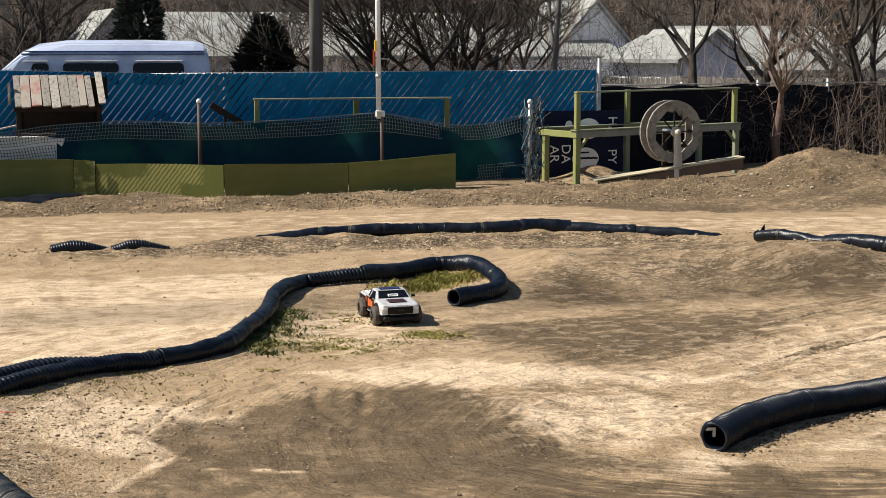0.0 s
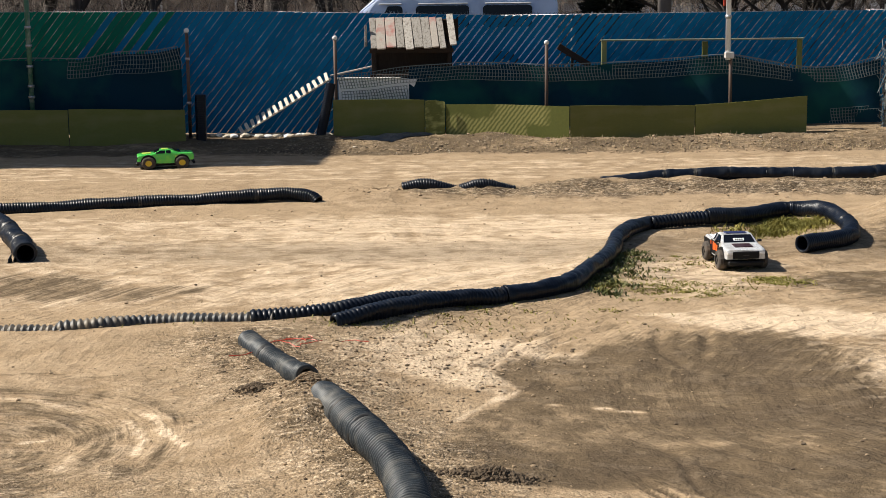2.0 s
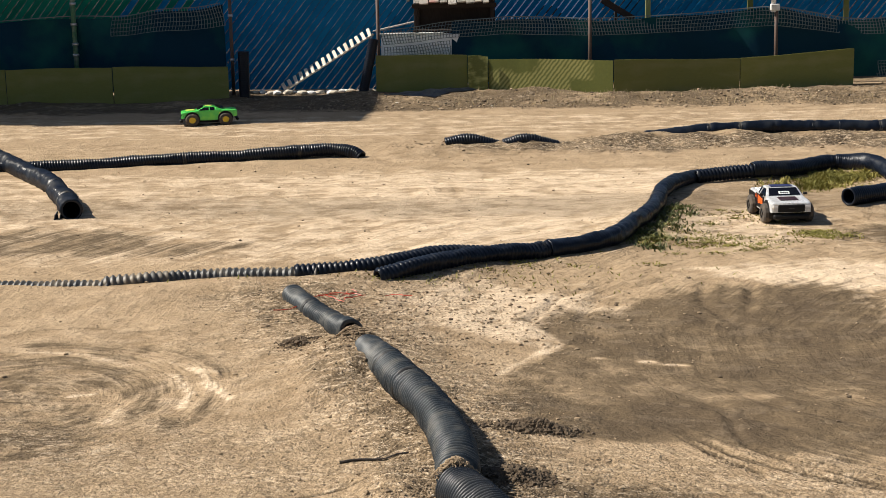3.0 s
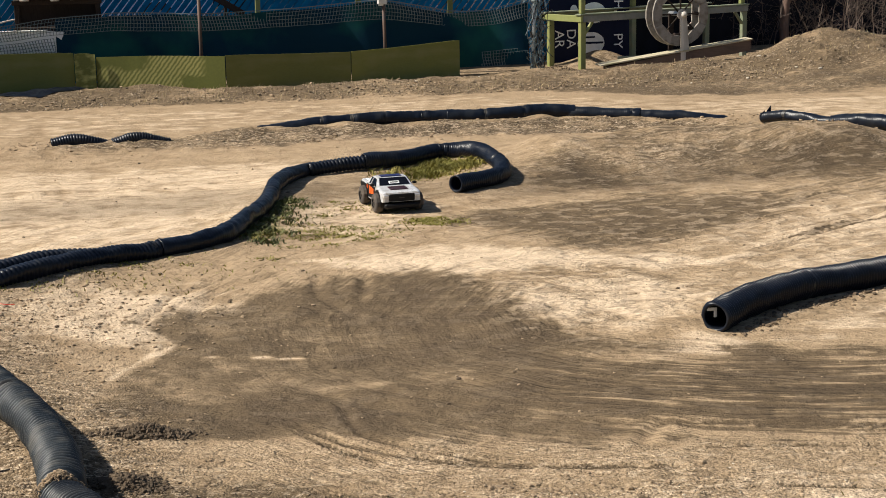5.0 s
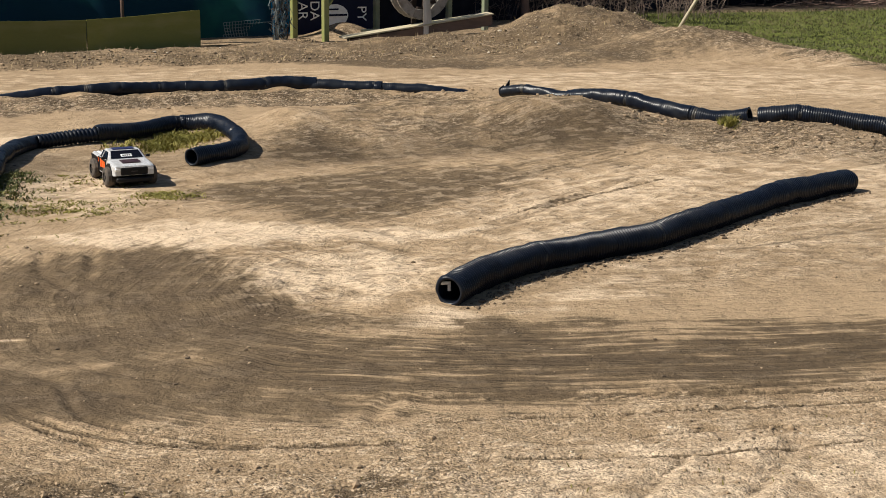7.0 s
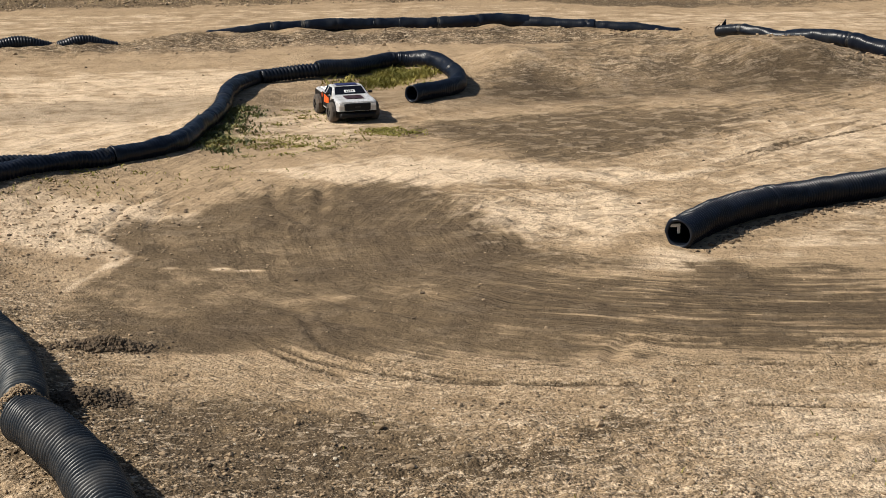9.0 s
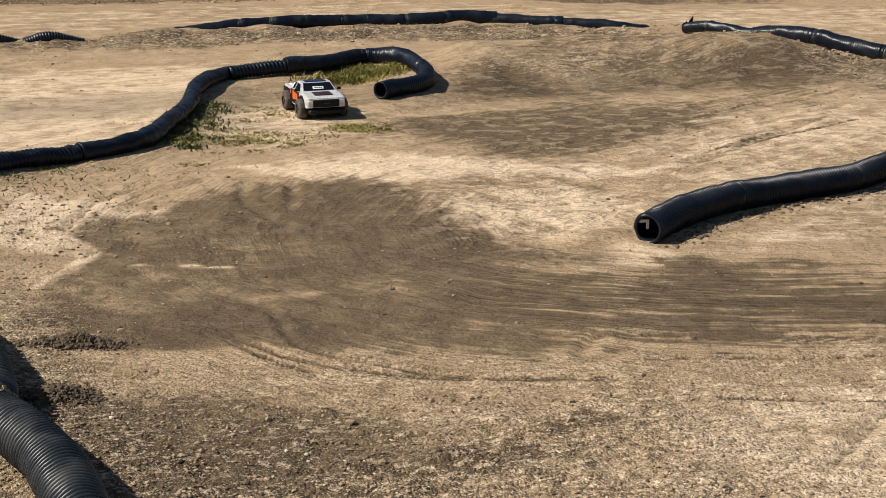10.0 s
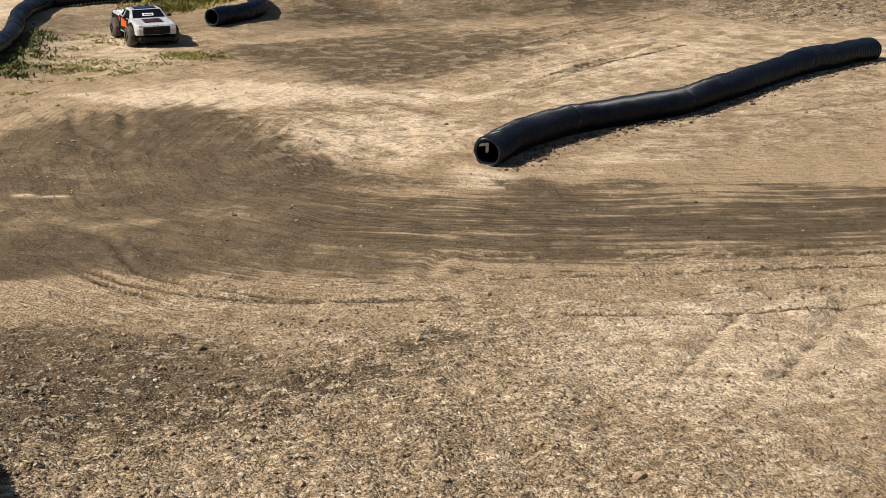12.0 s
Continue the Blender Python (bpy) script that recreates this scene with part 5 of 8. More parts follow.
# ---- posts and poles ----
def post(x, y, top, r, mat, label, foot=None, cap=True, name="post", bands=()):
    z = gz(x, y)
    root = thing(name, (x, y, z), label, "post", "posts along the netting" if name == "post" else "")
    fx, fy = foot or (0, 0)
    part("shaft", rod(B(), (fx, fy, -0.05), (0, 0, top - z), r, n=12), mat, root, smooth=True)
    if cap:
        bm = B()
        bmesh.ops.create_uvsphere(bm, u_segments=12, v_segments=8, radius=r * 1.5, matrix=Matrix.Translation((0, 0, top - z)))
        part("cap", bm, M_WHITE, root, "chalky white round cap", smooth=True)
    for b in bands:
        part("clip", rod(B(), (0, 0, b - z), (0, 0, b - z + 0.035), r * 1.35, n=12), M_STEEL, root, smooth=True)
    return root


post(-4.1, 20.62, 1.5, 0.024, M_RUST, "rusty steel net post with pale ball cap", bands=(1.1, 0.5))
post(-2.1, 20.85, 1.37, 0.024, M_RUST, "rusty steel net post above a black pipe sleeve")
post(0.81, 20.88, 1.28, 0.024, M_RUST, "rusty steel net post with pale ball cap")
post(5.5, 21.0, 1.23, 0.026, M_STEEL, "grey steel net post beside a tangle of netting", bands=(1.0,))
post(-6.27, 20.6, 3.0, 0.034, M_GREENPOLE, "tall faded green steel pole with clamps", cap=False, bands=(1.55, 1.3, 1.02, 0.75, 0.6))
post(-9.2, 20.4, 1.4, 0.024, M_RUST, "rusty steel net post with pale ball cap")


def black_sleeve(a, b, r, label):
    root = thing("pipe_sleeve", a, label, "pipe sleeve")
    v, f = tube(smooth_line([Vector((0, 0, 0)), (Vector(b) - Vector(a)) * 0.5, Vector(b) - Vector(a)], 0.008), [r - 0.003 * (i % 3 == 0) for i in range(500)], 18)
    n = len(v)
    v2 = [(p[0] * 1.0, p[1], p[2]) for p in v]
    raw_part("sleeve", v2, f + [tuple(range(n - 18, n))], M_PIPE, root, smooth=True)


black_sleeve((-3.93, 20.5, gz(-3.93, 20.5) - 0.03), (-3.92, 20.5, 0.64), 0.075, "upright black corrugated pipe sleeve in the ground")
black_sleeve((-2.3, 20.58, gz(-2.3, 20.58) - 0.03), (-2.14, 20.64, 0.77), 0.068, "leaning black corrugated pipe sleeve on a post")


def flag_pole():
    x, y = 3.31, 20.9
    z = gz(x, y)
    root = thing("flag_pole", (x, y, z), "tall bare white metal pole strapped to a rusty stake", "pole")
    part("stake", rod(B(), (0.035, 0, -0.05), (0.02, 0, 1.12 - z), 0.024, n=10), M_RUST, root, "rusty steel stake", smooth=True)
    part("shaft", rod(B(), (-0.02, -0.02, 1.02 - z), (-0.03, -0.02, 4.6), 0.036, 0.032, n=14), M_POLE, root, smooth=True)
    part("clamp", box(B(), (-0.06, -0.065, 1.04 - z), (0.06, 0.03, 1.13 - z), 0.008), M_WHITE, root, "white clamp")
    part("clamp", rod(B(), (-0.02, -0.02, 1.58 - z), (-0.02, -0.02, 1.63 - z), 0.044, n=14), M_STEEL, root, smooth=True)
    part("cleat", rod(B(), (-0.06, -0.03, 1.86 - z), (0.1, -0.04, 1.84 - z), 0.012, n=8), M_STEEL, root, smooth=True)
    part("rope_tag", box(B(), (-0.085, -0.07, 1.95 - z), (-0.05, -0.05, 2.1 - z), 0.005), M_YELLOW, root, "yellow plastic tag")
    part("rope_tag", box(B(), (-0.1, -0.05, 1.75 - z), (-0.07, -0.03, 1.97 - z), 0.005), M_RED, root, "faded red ribbon")


flag_pole()


# ---- netting ----
def netting(posts, label, cell=0.042, low=0.1, seed=1, bare=(), meshed=(-99, 99)):
    """Plastic mesh netting hung along posts (x, y, top): strands above, doubled dark cloth below."""
    root = thing("safety_netting", (posts[0][0], posts[0][1], 0), label, "netting")
    line = smooth_line([Vector(p) for p in posts], cell)
    o = Vector((posts[0][0], posts[0][1], 0))
    v, f = [], []

    def strand(pts, w):
        base = len(v)
        for p in pts:
            v.extend([p + Vector((-w, -w * 0.6, -w)), p + Vector((w, -w * 0.6, w)), p + Vector((0, w, 0))])
        for i in range(len(pts) - 1):
            for k in range(3):
                a, b = base + 3 * i + k, base + 3 * i + (k + 1) % 3
                f.append((a, b, b + 3, a + 3))

    rows, band = 20, 6
    sheet = []
    for i, p in enumerate(line):
        col = []
        ztop = p.z
        g = gz(p.x, p.y) + low
        for j in range(rows):
            s = j / (rows - 1)
            z = ztop - (ztop - g) * s
            y = p.y + 0.05 * math.sin(p.x * 2.3 + s * 4 + seed) * s + 0.03 * math.sin(p.x * 5.1 - s * 6)
            x = p.x + 0.03 * math.sin(z * 9 + p.x * 1.7)
            col.append(Vector((x, y, z)) - o)
        sheet.append(col)
    open_mesh = lambda p: any(a < p.x + o.x < b for a, b in bare) or (4.75 < p.x + o.x < 5.5 and p.z < 0.36)
    for col in sheet:
        if not meshed[0] < col[0].x + o.x < meshed[1]:
            continue
        for shown in (col[:band], [c for c in col[band:] if open_mesh(c)]):
            if len(shown) > 1:
                strand([c + Vector((0, -0.004, 0)) for c in shown], 0.004)
    for j in range(rows):
        run = []
        for col in sheet + [None]:
            if col is not None and (j == 0 or (meshed[0] < col[0].x + o.x < meshed[1] and (j < band or open_mesh(col[j])))):
                run.append(col[j])
            else:
                if len(run) > 1:
                    strand(run, 0.006 if j == 0 else 0.0035)
                run = []
    raw_part("mesh_weave", v, f, M_NET, root, "grey-green plastic strands", kind="stuff")
    # doubled cloth behind the lower part
    cv, cf = [], []
    for i, p in enumerate(line):
        g = gz(p.x, p.y) + low
        t = p.z - 0.03 + 0.012 * math.sin(p.x * 4.3)
        for j in range(7):
            s = j / 6
            z = g + (t - g) * s
            y = p.y + 0.05 + 0.03 * math.sin(p.x * 3.1 + s * 5) + 0.02 * math.sin(p.x * 9 + s * 3)
            cv.append(Vector((p.x, y, z)) - o)
    hide = lambda x: any(a < x < b for a, b in bare)
    for i in range(len(line) - 1):
        if hide(line[i].x):
            continue
        for j in range(6):
            a = i * 7 + j
            cf.append((a, a + 7, a + 8, a + 1))
    raw_part("cloth", cv, cf, M_CLOTH, root, "dark green doubled shade cloth", smooth=True)
    return root


netting([(-9.3, 20.42, 1.2), (-7.6, 20.5, 1.1), (-6.35, 20.6, 1.15), (-5.6, 20.6, 1.14), (-5.1, 20.62, 1.22), (-4.55, 20.62, 1.24), (-4.16, 20.6, 1.3)], "dark green safety netting sagging between posts, doubled below", seed=2, meshed=(-5.75, 99))
netting([(-2.05, 20.9, 0.86), (-1.6, 20.95, 0.9), (-1.2, 20.98, 0.96), (-0.6, 20.98, 1.0), (-0.3, 20.98, 1.02), (0.3, 20.98, 1.0), (0.81, 20.95, 0.98), (1.4, 21.0, 0.985), (2.0, 21.0, 1.01), (2.74, 21.0, 1.06), (3.31, 20.98, 1.09), (3.85, 21.05, 1.0), (4.35, 21.1, 0.91), (4.9, 21.1, 0.92), (5.45, 21.05, 1.05)], "dark green safety netting stretched along the track, wavy top edge", seed=4, bare=((-3.0, -1.1),))


def net_tangle():
    """Bunched netting and dry vines on the end post."""
    rnd = random.Random(9)
    x0, y0 = 5.54, 20.98
    root = thing("net_tangle", (x0, y0, gz(x0, y0)), "bunched grey netting and dry vine on a post", "netting")
    bm = B()
    for i in range(320):
        a = Vector((rnd.gauss(0, 0.065), rnd.gauss(0, 0.05), rnd.uniform(0, 1.1)))
        d = Vector((rnd.gauss(0, 0.05), rnd.gauss(0, 0.04), rnd.gauss(0, 0.12)))
        rod(bm, a, a + d, 0.005, n=3, caps=False)
    part("mesh_weave", bm, M_NET, root, kind="stuff")
    bm = B()
    for i in range(160):
        a = Vector((rnd.gauss(0.02, 0.07), rnd.gauss(0.03, 0.04), rnd.uniform(0, 1.15)))
        d = Vector((rnd.gauss(0, 0.06), rnd.gauss(0, 0.03), rnd.gauss(0, 0.16)))
        rod(bm, a, a + d, 0.007, 0.003, n=4, caps=False)
    part("vine_mass", bm, M_DARK_WOOD, root, kind="stuff")


net_tangle()


# ---- model house with plank roof ----
def model_house():
    x0, x1, y = -1.66, -0.47, 21.05
    root = thing("model_house", (x0, y, gz(x0, y)), "small wooden play house on stilts with weathered plank roof", "model house")
    z0 = gz(x0, y)
    w = x1 - x0
    for px in (0.07, w - 0.06):
        for py in (0.05, 0.42):
            part("leg", box(B(), (px - 0.025, py - 0.025, -0.03), (px + 0.025, py + 0.025, 1.28 - z0), 0.004), M_DARK_WOOD, root)
    part("floor", box(B(), (0.02, 0.03, 0.80), (w - 0.02, 0.46, 0.84), 0.004), M_DARK_WOOD, root)
    part("back_wall", box(B(), (0.05, 0.44, 0.82), (w - 0.03, 0.46, 1.3), 0.002), M_DARK_WOOD, root)
    part("beam", box(B(), (0.02, 0.0, 1.15), (w, 0.04, 1.21), 0.004), M_DARK_WOOD, root)
    ridge, eave = Vector((0, 0.26, 1.60 - z0)), Vector((0, -0.12, 1.2 - z0))
    rnd = random.Random(3)
    slope = (eave - ridge)
    ang = math.atan2(-slope.z, -slope.y)
    px = 0.0
    k = 0
    widths = (0.09, 0.13, 0.14, 0.11, 0.12, 0.13, 0.12, 0.1, 0.09, 0.1)
    for k, pw in enumerate(widths):
        ln = slope.length * rnd.uniform(0.96, 1.04)
        lift = 0.05 if k == 9 else rnd.uniform(0, 0.012)
        m = Matrix.Translation((px + (0.05 if k == 9 else 0), ridge.y, ridge.z + lift)) @ Matrix.Rotation(ang, 4, "X") @ Matrix.Rotation(0.1 + rnd.uniform(-0.03, 0.03), 4, "Z")
        bm = box(B(), (0.004, -ln, -0.012), (pw - 0.004, 0.02, 0.012), 0.003, m)
        part("roof_plank", bm, M_RED_WOOD if k in (1, 2, 7) else M_GREY_WOOD, root, "grey plank with red paint traces" if k in (1, 2, 7) else "")
        px += pw
    m = Matrix.Translation((0, ridge.y, ridge.z)) @ Matrix.Rotation(-ang, 4, "X")
    part("back_roof", box(B(), (0, 0, -0.012), (w + 0.06, 0.42, 0.012), 0.003, m), M_DARK_WOOD, root)
    for i in range(4):
        part("gable_shingle", box(B(), (-0.05, 0.0 + 0.02 * i, 1.24 - z0 + 0.075 * i), (-0.02, 0.16 - 0.02 * i, 1.31 - z0 + 0.075 * i), 0.003), M_GREY_WOOD, root)


model_house()


def cleat_ramp():
    """A narrow plank with pale cleats leading up to the model house."""
    a, b = Vector((-3.5, 21.15, gz(-3.5, 21.15) + 0.02)), Vector((-2.2, 21.15, 0.82))
    root = thing("cleat_ramp", a, "narrow plank ramp with pale wooden cleats", "ramp")
    d = b - a
    part("plank", beam(B(), (0, 0.02, -0.02), d + Vector((0, 0.02, -0.02)), 0.08, 0.03), M_CLEAT, root)
    up = Vector((-d.z, 0, d.x)).normalized()
    n = 16
    for i in range(n):
        c = d * ((i + 0.5) / n) + up * 0.03 + Vector((0, -0.02, 0))
        m = Matrix.Translation(c) @ Matrix.Rotation(-math.atan2(d.z, d.x), 4, "Y") @ Matrix.Rotation(radians(42), 4, "X") @ Matrix.Rotation(random.uniform(-0.15, 0.15), 4, "Z")
        part("cleat", box(B(), (-0.024, -0.085, -0.012), (0.024, 0.085, 0.012), 0.004, m), M_CLEAT, root)
    bm = beam(B(), d + Vector((0, 0, 0.02)), d + Vector((0.62, 0, 0.15)), 0.12, 0.02)
    part("upper_plank", bm, M_GREY_WOOD, root, "pale plank to the house")
    return root


cleat_ramp()


def white_panel():
    root = thing("white_panel", (-2.1, 21.02, gz(-2.1, 21.02)), "slanting white painted panel behind netting", "panel")
    bm = B()
    out = [(0.02, 0.46), (0.98, 0.46), (1.12, 0.78), (0.9, 0.8), (0.5, 0.79), (0.02, 0.80)]
    lo = [bm.verts.new((x, 0.0, z)) for x, z in out]
    hi = [bm.verts.new((x, 0.018, z)) for x, z in out]
    bm.faces.new(lo)
    bm.faces.new(hi[::-1])
    for i in range(len(out)):
        bm.faces.new((lo[i], hi[i], hi[(i + 1) % len(out)], lo[(i + 1) % len(out)]))
    bmesh.ops.recalc_face_normals(bm, faces=bm.faces)
    part("panel", bm, M_SIDING, root)
    part("lip", box(B(), (0.0, -0.03, 0.79), (0.9, 0.03, 0.815), 0.006), M_WHITE, root, "pale ragged top edge")
    for x in (0.06, 0.94):
        part("leg", box(B(), (x - 0.02, 0.022, -0.02), (x + 0.02, 0.06, 0.5), 0.003), M_DARK_WOOD, root)


white_panel()


def black_sheet():
    """Crumpled sheet of black plastic lying at the foot of a board."""
    out = [(-2.03, 20.3), (-1.7, 20.56), (-1.2, 20.6), (-0.72, 20.52), (-0.95, 20.2), (-1.27, 19.75), (-1.6, 20.0)]
    cx, cy = -1.4, 20.3
    root = thing("plastic_sheet", (cx, cy, gz(cx, cy)), "crumpled black plastic sheet at the foot of a board", "plastic sheet")
    v, f, rings = [], [], 5
    for k in range(rings + 1):
        for i in range(42):
            t = i / 42 * len(out)
            a, b = out[int(t)], out[(int(t) + 1) % len(out)]
            px, py = a[0] + (b[0] - a[0]) * (t % 1), a[1] + (b[1] - a[1]) * (t % 1)
            x, y = cx + (px - cx) * k / rings, cy + (py - cy) * k / rings
            fold = 0.03 * noise.noise(Vector((x * 4, y * 6, 2.0))) + 0.03
            v.append((x - cx, y - cy, gz(x, y) - gz(cx, cy) + max(0.004, fold) * (1 if k < rings else 0.3)))
    for k in range(rings):
        for i in range(42):
            j = (i + 1) % 42
            f.append((k * 42 + i, (k + 1) * 42 + i, (k + 1) * 42 + j, k * 42 + j))
    raw_part("sheet", v, f, M_PIPE, root, smooth=True)


black_sheet()


def rubble_row():
    """Pale stones and broken slabs at the foot of the fence."""
    rnd = random.Random(21)
    for i in range(22):
        x, y = -3.85 + 1.65 * (i + rnd.uniform(-0.3, 0.3)) / 22, 21.05 + rnd.uniform(-0.12, 0.1)
        r = rnd.uniform(0.025, 0.06)
        bm = B()
        bmesh.ops.create_icosphere(bm, subdivisions=2, radius=1.0)
        for v in bm.verts:
            n3 = noise.noise(v.co * 1.3 + Vector((i * 7, 0, 0)))
            v.co = Vector((v.co.x * 1.5, v.co.y, v.co.z * 0.6)) * r * (1 + 0.35 * n3)
        ob = part("rubble_stone", bm, M_WHITE if i % 3 else M_STONE_PALE)
        ob.location = (x, y, gz(x, y) + r * 0.35)
        ob.rotation_euler = (0, 0, rnd.uniform(0, 3))
        tagged(ob, "pale broken stone at the foot of the fence", "stone", "pale stones under the fence")


rubble_row()


def green_frame():
    """Light green timber frame standing behind the netting."""
    y = 21.62
    root = thing("timber_frame", (1.65, y, gz(1.65, y)), "light green painted timber frame behind netting", "frame")
    part("post", box(B(), (-0.03, -0.03, -0.05), (0.04, 0.03, 1.27), 0.004), M_BOARD_EDGE, root)
    part("post", box(B(), (2.73, -0.03, -0.05), (2.8, 0.03, 1.26), 0.004), M_BOARD, root)
    part("brace", box(B(), (1.4, 0.03, 0.6), (1.48, 0.07, 1.245), 0.004), M_BOARD, root)
    part("rail", box(B(), (-0.04, -0.05, 1.262), (2.82, 0.05, 1.285), 0.003), M_DECK_PAINT, root, "grey-green flat rail")


green_frame()


def dark_strut():
    root = thing("broken_board", (1.0, 21.5, gz(1.0, 21.5)), "dark broken board leaning on the fence", "board")
    part("board", beam(B(), (-0.02, 0, 0.25), (-0.02, 0.02, 0.6), 0.05, 0.03), M_DARK_WOOD, root)
    part("slat", beam(B(), (-0.02, 0, -0.03), (-0.02, 0.0, 0.3), 0.05, 0.04), M_DARK_WOOD, root)
    part("tilted_slat", beam(B(), (0.0, -0.01, 1.2), (0.45, 0.02, 0.92), 0.03, 0.09), M_DARK_WOOD, root)
    part("prop", beam(B(), (0.2, 0.02, -0.03), (0.2, 0.02, 1.08), 0.04, 0.03), M_DARK_WOOD, root)


dark_strut()


# ---- raised deck with rails ----
def raised_deck():
    a = Vector((6.26, 21.18))
    long_way = Vector((3.04, 1.42)).normalized()
    ln, wd = 3.36, 0.8
    z0 = gz(a.x, a.y)
    turn = math.degrees(math.atan2(long_way.y, long_way.x))
    root = thing("raised_deck", (a.x, a.y, z0), "green painted timber deck on legs with a thin rail", "deck", turn=turn)
    h = 0.79 - z0
    for i, (u, v) in enumerate(((0.0, 0.0), (0.0, wd - 0.1), (ln, 0.0), (ln, wd), (ln * 0.52, wd))):
        part("leg", box(B(), (u - 0.048, v - 0.034, -0.06), (u + 0.048, v + 0.034, h - 0.10), 0.006), M_BOARD_EDGE if i < 2 else M_DECK_PAINT, root)
    for i, (u, v) in enumerate(((0.0, 0.0), (ln - 0.05, 0.0), (ln * 0.52, wd))):
        part("rail_post", box(B(), (u - 0.042, v - 0.03, h + 0.022), (u + 0.042, v + 0.03, h + 0.55), 0.006), M_BOARD_EDGE, root)
    part("rail", box(B(), (-0.05, -0.05, h + 0.552), (ln + 0.02, 0.03, h + 0.575), 0.003), M_DECK_PAINT, root)
    part("end_beam", box(B(), (-0.06, -0.05, h - 0.098), (-0.022, wd + 0.05, h - 0.003), 0.004), M_BOARD_EDGE, root, "bright yellow-green end beam")
    part("side_beam", box(B(), (-0.02, -0.055, h - 0.098), (ln + 0.05, -0.017, h - 0.003), 0.004), M_DECK_GREY, root, "grey weathered side beam")
    part("side_beam", box(B(), (-0.02, wd + 0.017, h - 0.098), (ln + 0.05, wd + 0.055, h - 0.003), 0.004), M_DECK_PAINT, root)
    for v in (-0.065, wd - 0.06):
        part("deck_board", box(B(), (-0.08, v, h), (ln + 0.06, v + 0.13, h + 0.02), 0.003), M_DECK_PAINT, root)
    for u, d in ((0.0, 1), (ln, -1)):
        part("brace", beam(B(), (u, -0.0, h - 0.32), (u + d * 0.2, -0.0, h - 0.1), 0.05, 0.03), M_BOARD_EDGE if d > 0 else M_DECK_PAINT, root)
    return root


raised_deck()


def water_wheel():
    """Octagonal wooden wheel with paddles, spokes and a prop under its hub."""
    c = Vector((7.6, 20.92, 0.785))
    root = thing("wooden_wheel", (c.x, c.y, gz(c.x, c.y)), "octagonal weathered wooden water wheel on a prop", "wheel", turn=10)
    z = c.z - gz(c.x, c.y)
    R1, R2, half = 0.455, 0.325, 0.1

    def octo(r, i):
        w = math.pi / 8 + i * math.pi / 4
        return Vector((r * math.cos(w), 0, z + r * math.sin(w)))
    for y in (-half, half):
        for i in range(8):
            bm = B()
            arc = [Vector((R1 * math.cos(math.pi / 8 + (i + k / 3) * math.pi / 4), 0, z + R1 * math.sin(math.pi / 8 + (i + k / 3) * math.pi / 4))) for k in range(4)]
            q = [octo(R2, i)] + arc + [octo(R2, i + 1)]
            mid = sum(q, Vector()) / 6
            q = [mid + (p - mid) * 0.992 for p in q]
            lo = [bm.verts.new(p + Vector((0, y - 0.014, 0))) for p in q]
            hi = [bm.verts.new(p + Vector((0, y + 0.014, 0))) for p in q]
            bm.faces.new(lo)
            bm.faces.new(hi[::-1])
            for k in range(6):
                bm.faces.new((lo[k], hi[k], hi[(k + 1) % 6], lo[(k + 1) % 6]))
            bmesh.ops.recalc_face_normals(bm, faces=bm.faces)
            bmesh.ops.bevel(bm, geom=bm.edges[:], offset=0.004, segments=1, affect="EDGES")
            part("rim_segment", bm, M_WHEEL_WOOD, root)
        for i in range(8 if y < 0 else 0):
            w = i * math.pi / 4
            tip = Vector((0.37 * math.cos(w), y, z + 0.37 * math.sin(w)))
            part("spoke", beam(B(), (0.05 * math.cos(w), y, z + 0.05 * math.sin(w)), tip, 0.02, 0.02, 0.002), M_DARK_WOOD, root)
    for i in range(8):
        a, b = octo(R1 - 0.02, i), octo(R1 - 0.02, i + 1)
        mid = (a + b) / 2
        out = (mid - Vector((0, 0, z))).normalized()
        m = Matrix.Translation(mid) @ (out.to_track_quat("Z", "Y").to_matrix().to_4x4())
        bm = B()
        beam(bm, mid - out * 0.1 + Vector((0, -half + 0.016, 0)), mid - out * 0.1 + Vector((0, half - 0.016, 0)), 0.02, 0.05)
        part("paddle", bm, M_DARK_WOOD, root)
    part("axle", rod(B(), (0, -0.2, z), (0, 0.2, z), 0.03, n=12), M_STEEL, root, smooth=True)
    bm = B()
    rod(bm, (0, -0.165, z), (0, -0.135, z), 0.075, n=16)
    bmesh.ops.create_uvsphere(bm, u_segments=12, v_segments=8, radius=0.045, matrix=Matrix.Translation((0, -0.21, z)))
    part("hub", bm, M_PICKET, root, smooth=False)
    bm = B()
    foot, head = 0.02, z
    ring = []
    for zz, w in ((foot, 0.075), (head + 0.03, 0.042)):
        ring.append([bm.verts.new((sx * w + (0.04 if zz < 0.5 * z else 0), yy, zz)) for sx, yy in ((-1, -0.2), (1, -0.2), (1, -0.17), (-1, -0.17))])
    bm.faces.new(ring[0][::-1])
    bm.faces.new(ring[1])
    for k in range(4):
        bm.faces.new((ring[0][k], ring[0][(k + 1) % 4], ring[1][(k + 1) % 4], ring[1][k]))
    part("prop", bm, M_PICKET, root, "pale grey weathered prop")
    part("rear_prop", beam(B(), (0.0, 0.17, -0.04), (0, 0.17, z), 0.08, 0.03), M_DARK_WOOD, root)
    part("sole", beam(B(), (0.04, -0.185, -0.08), (0.04, -0.185, 0.02), 0.2, 0.06), M_RAMP, root)


water_wheel()


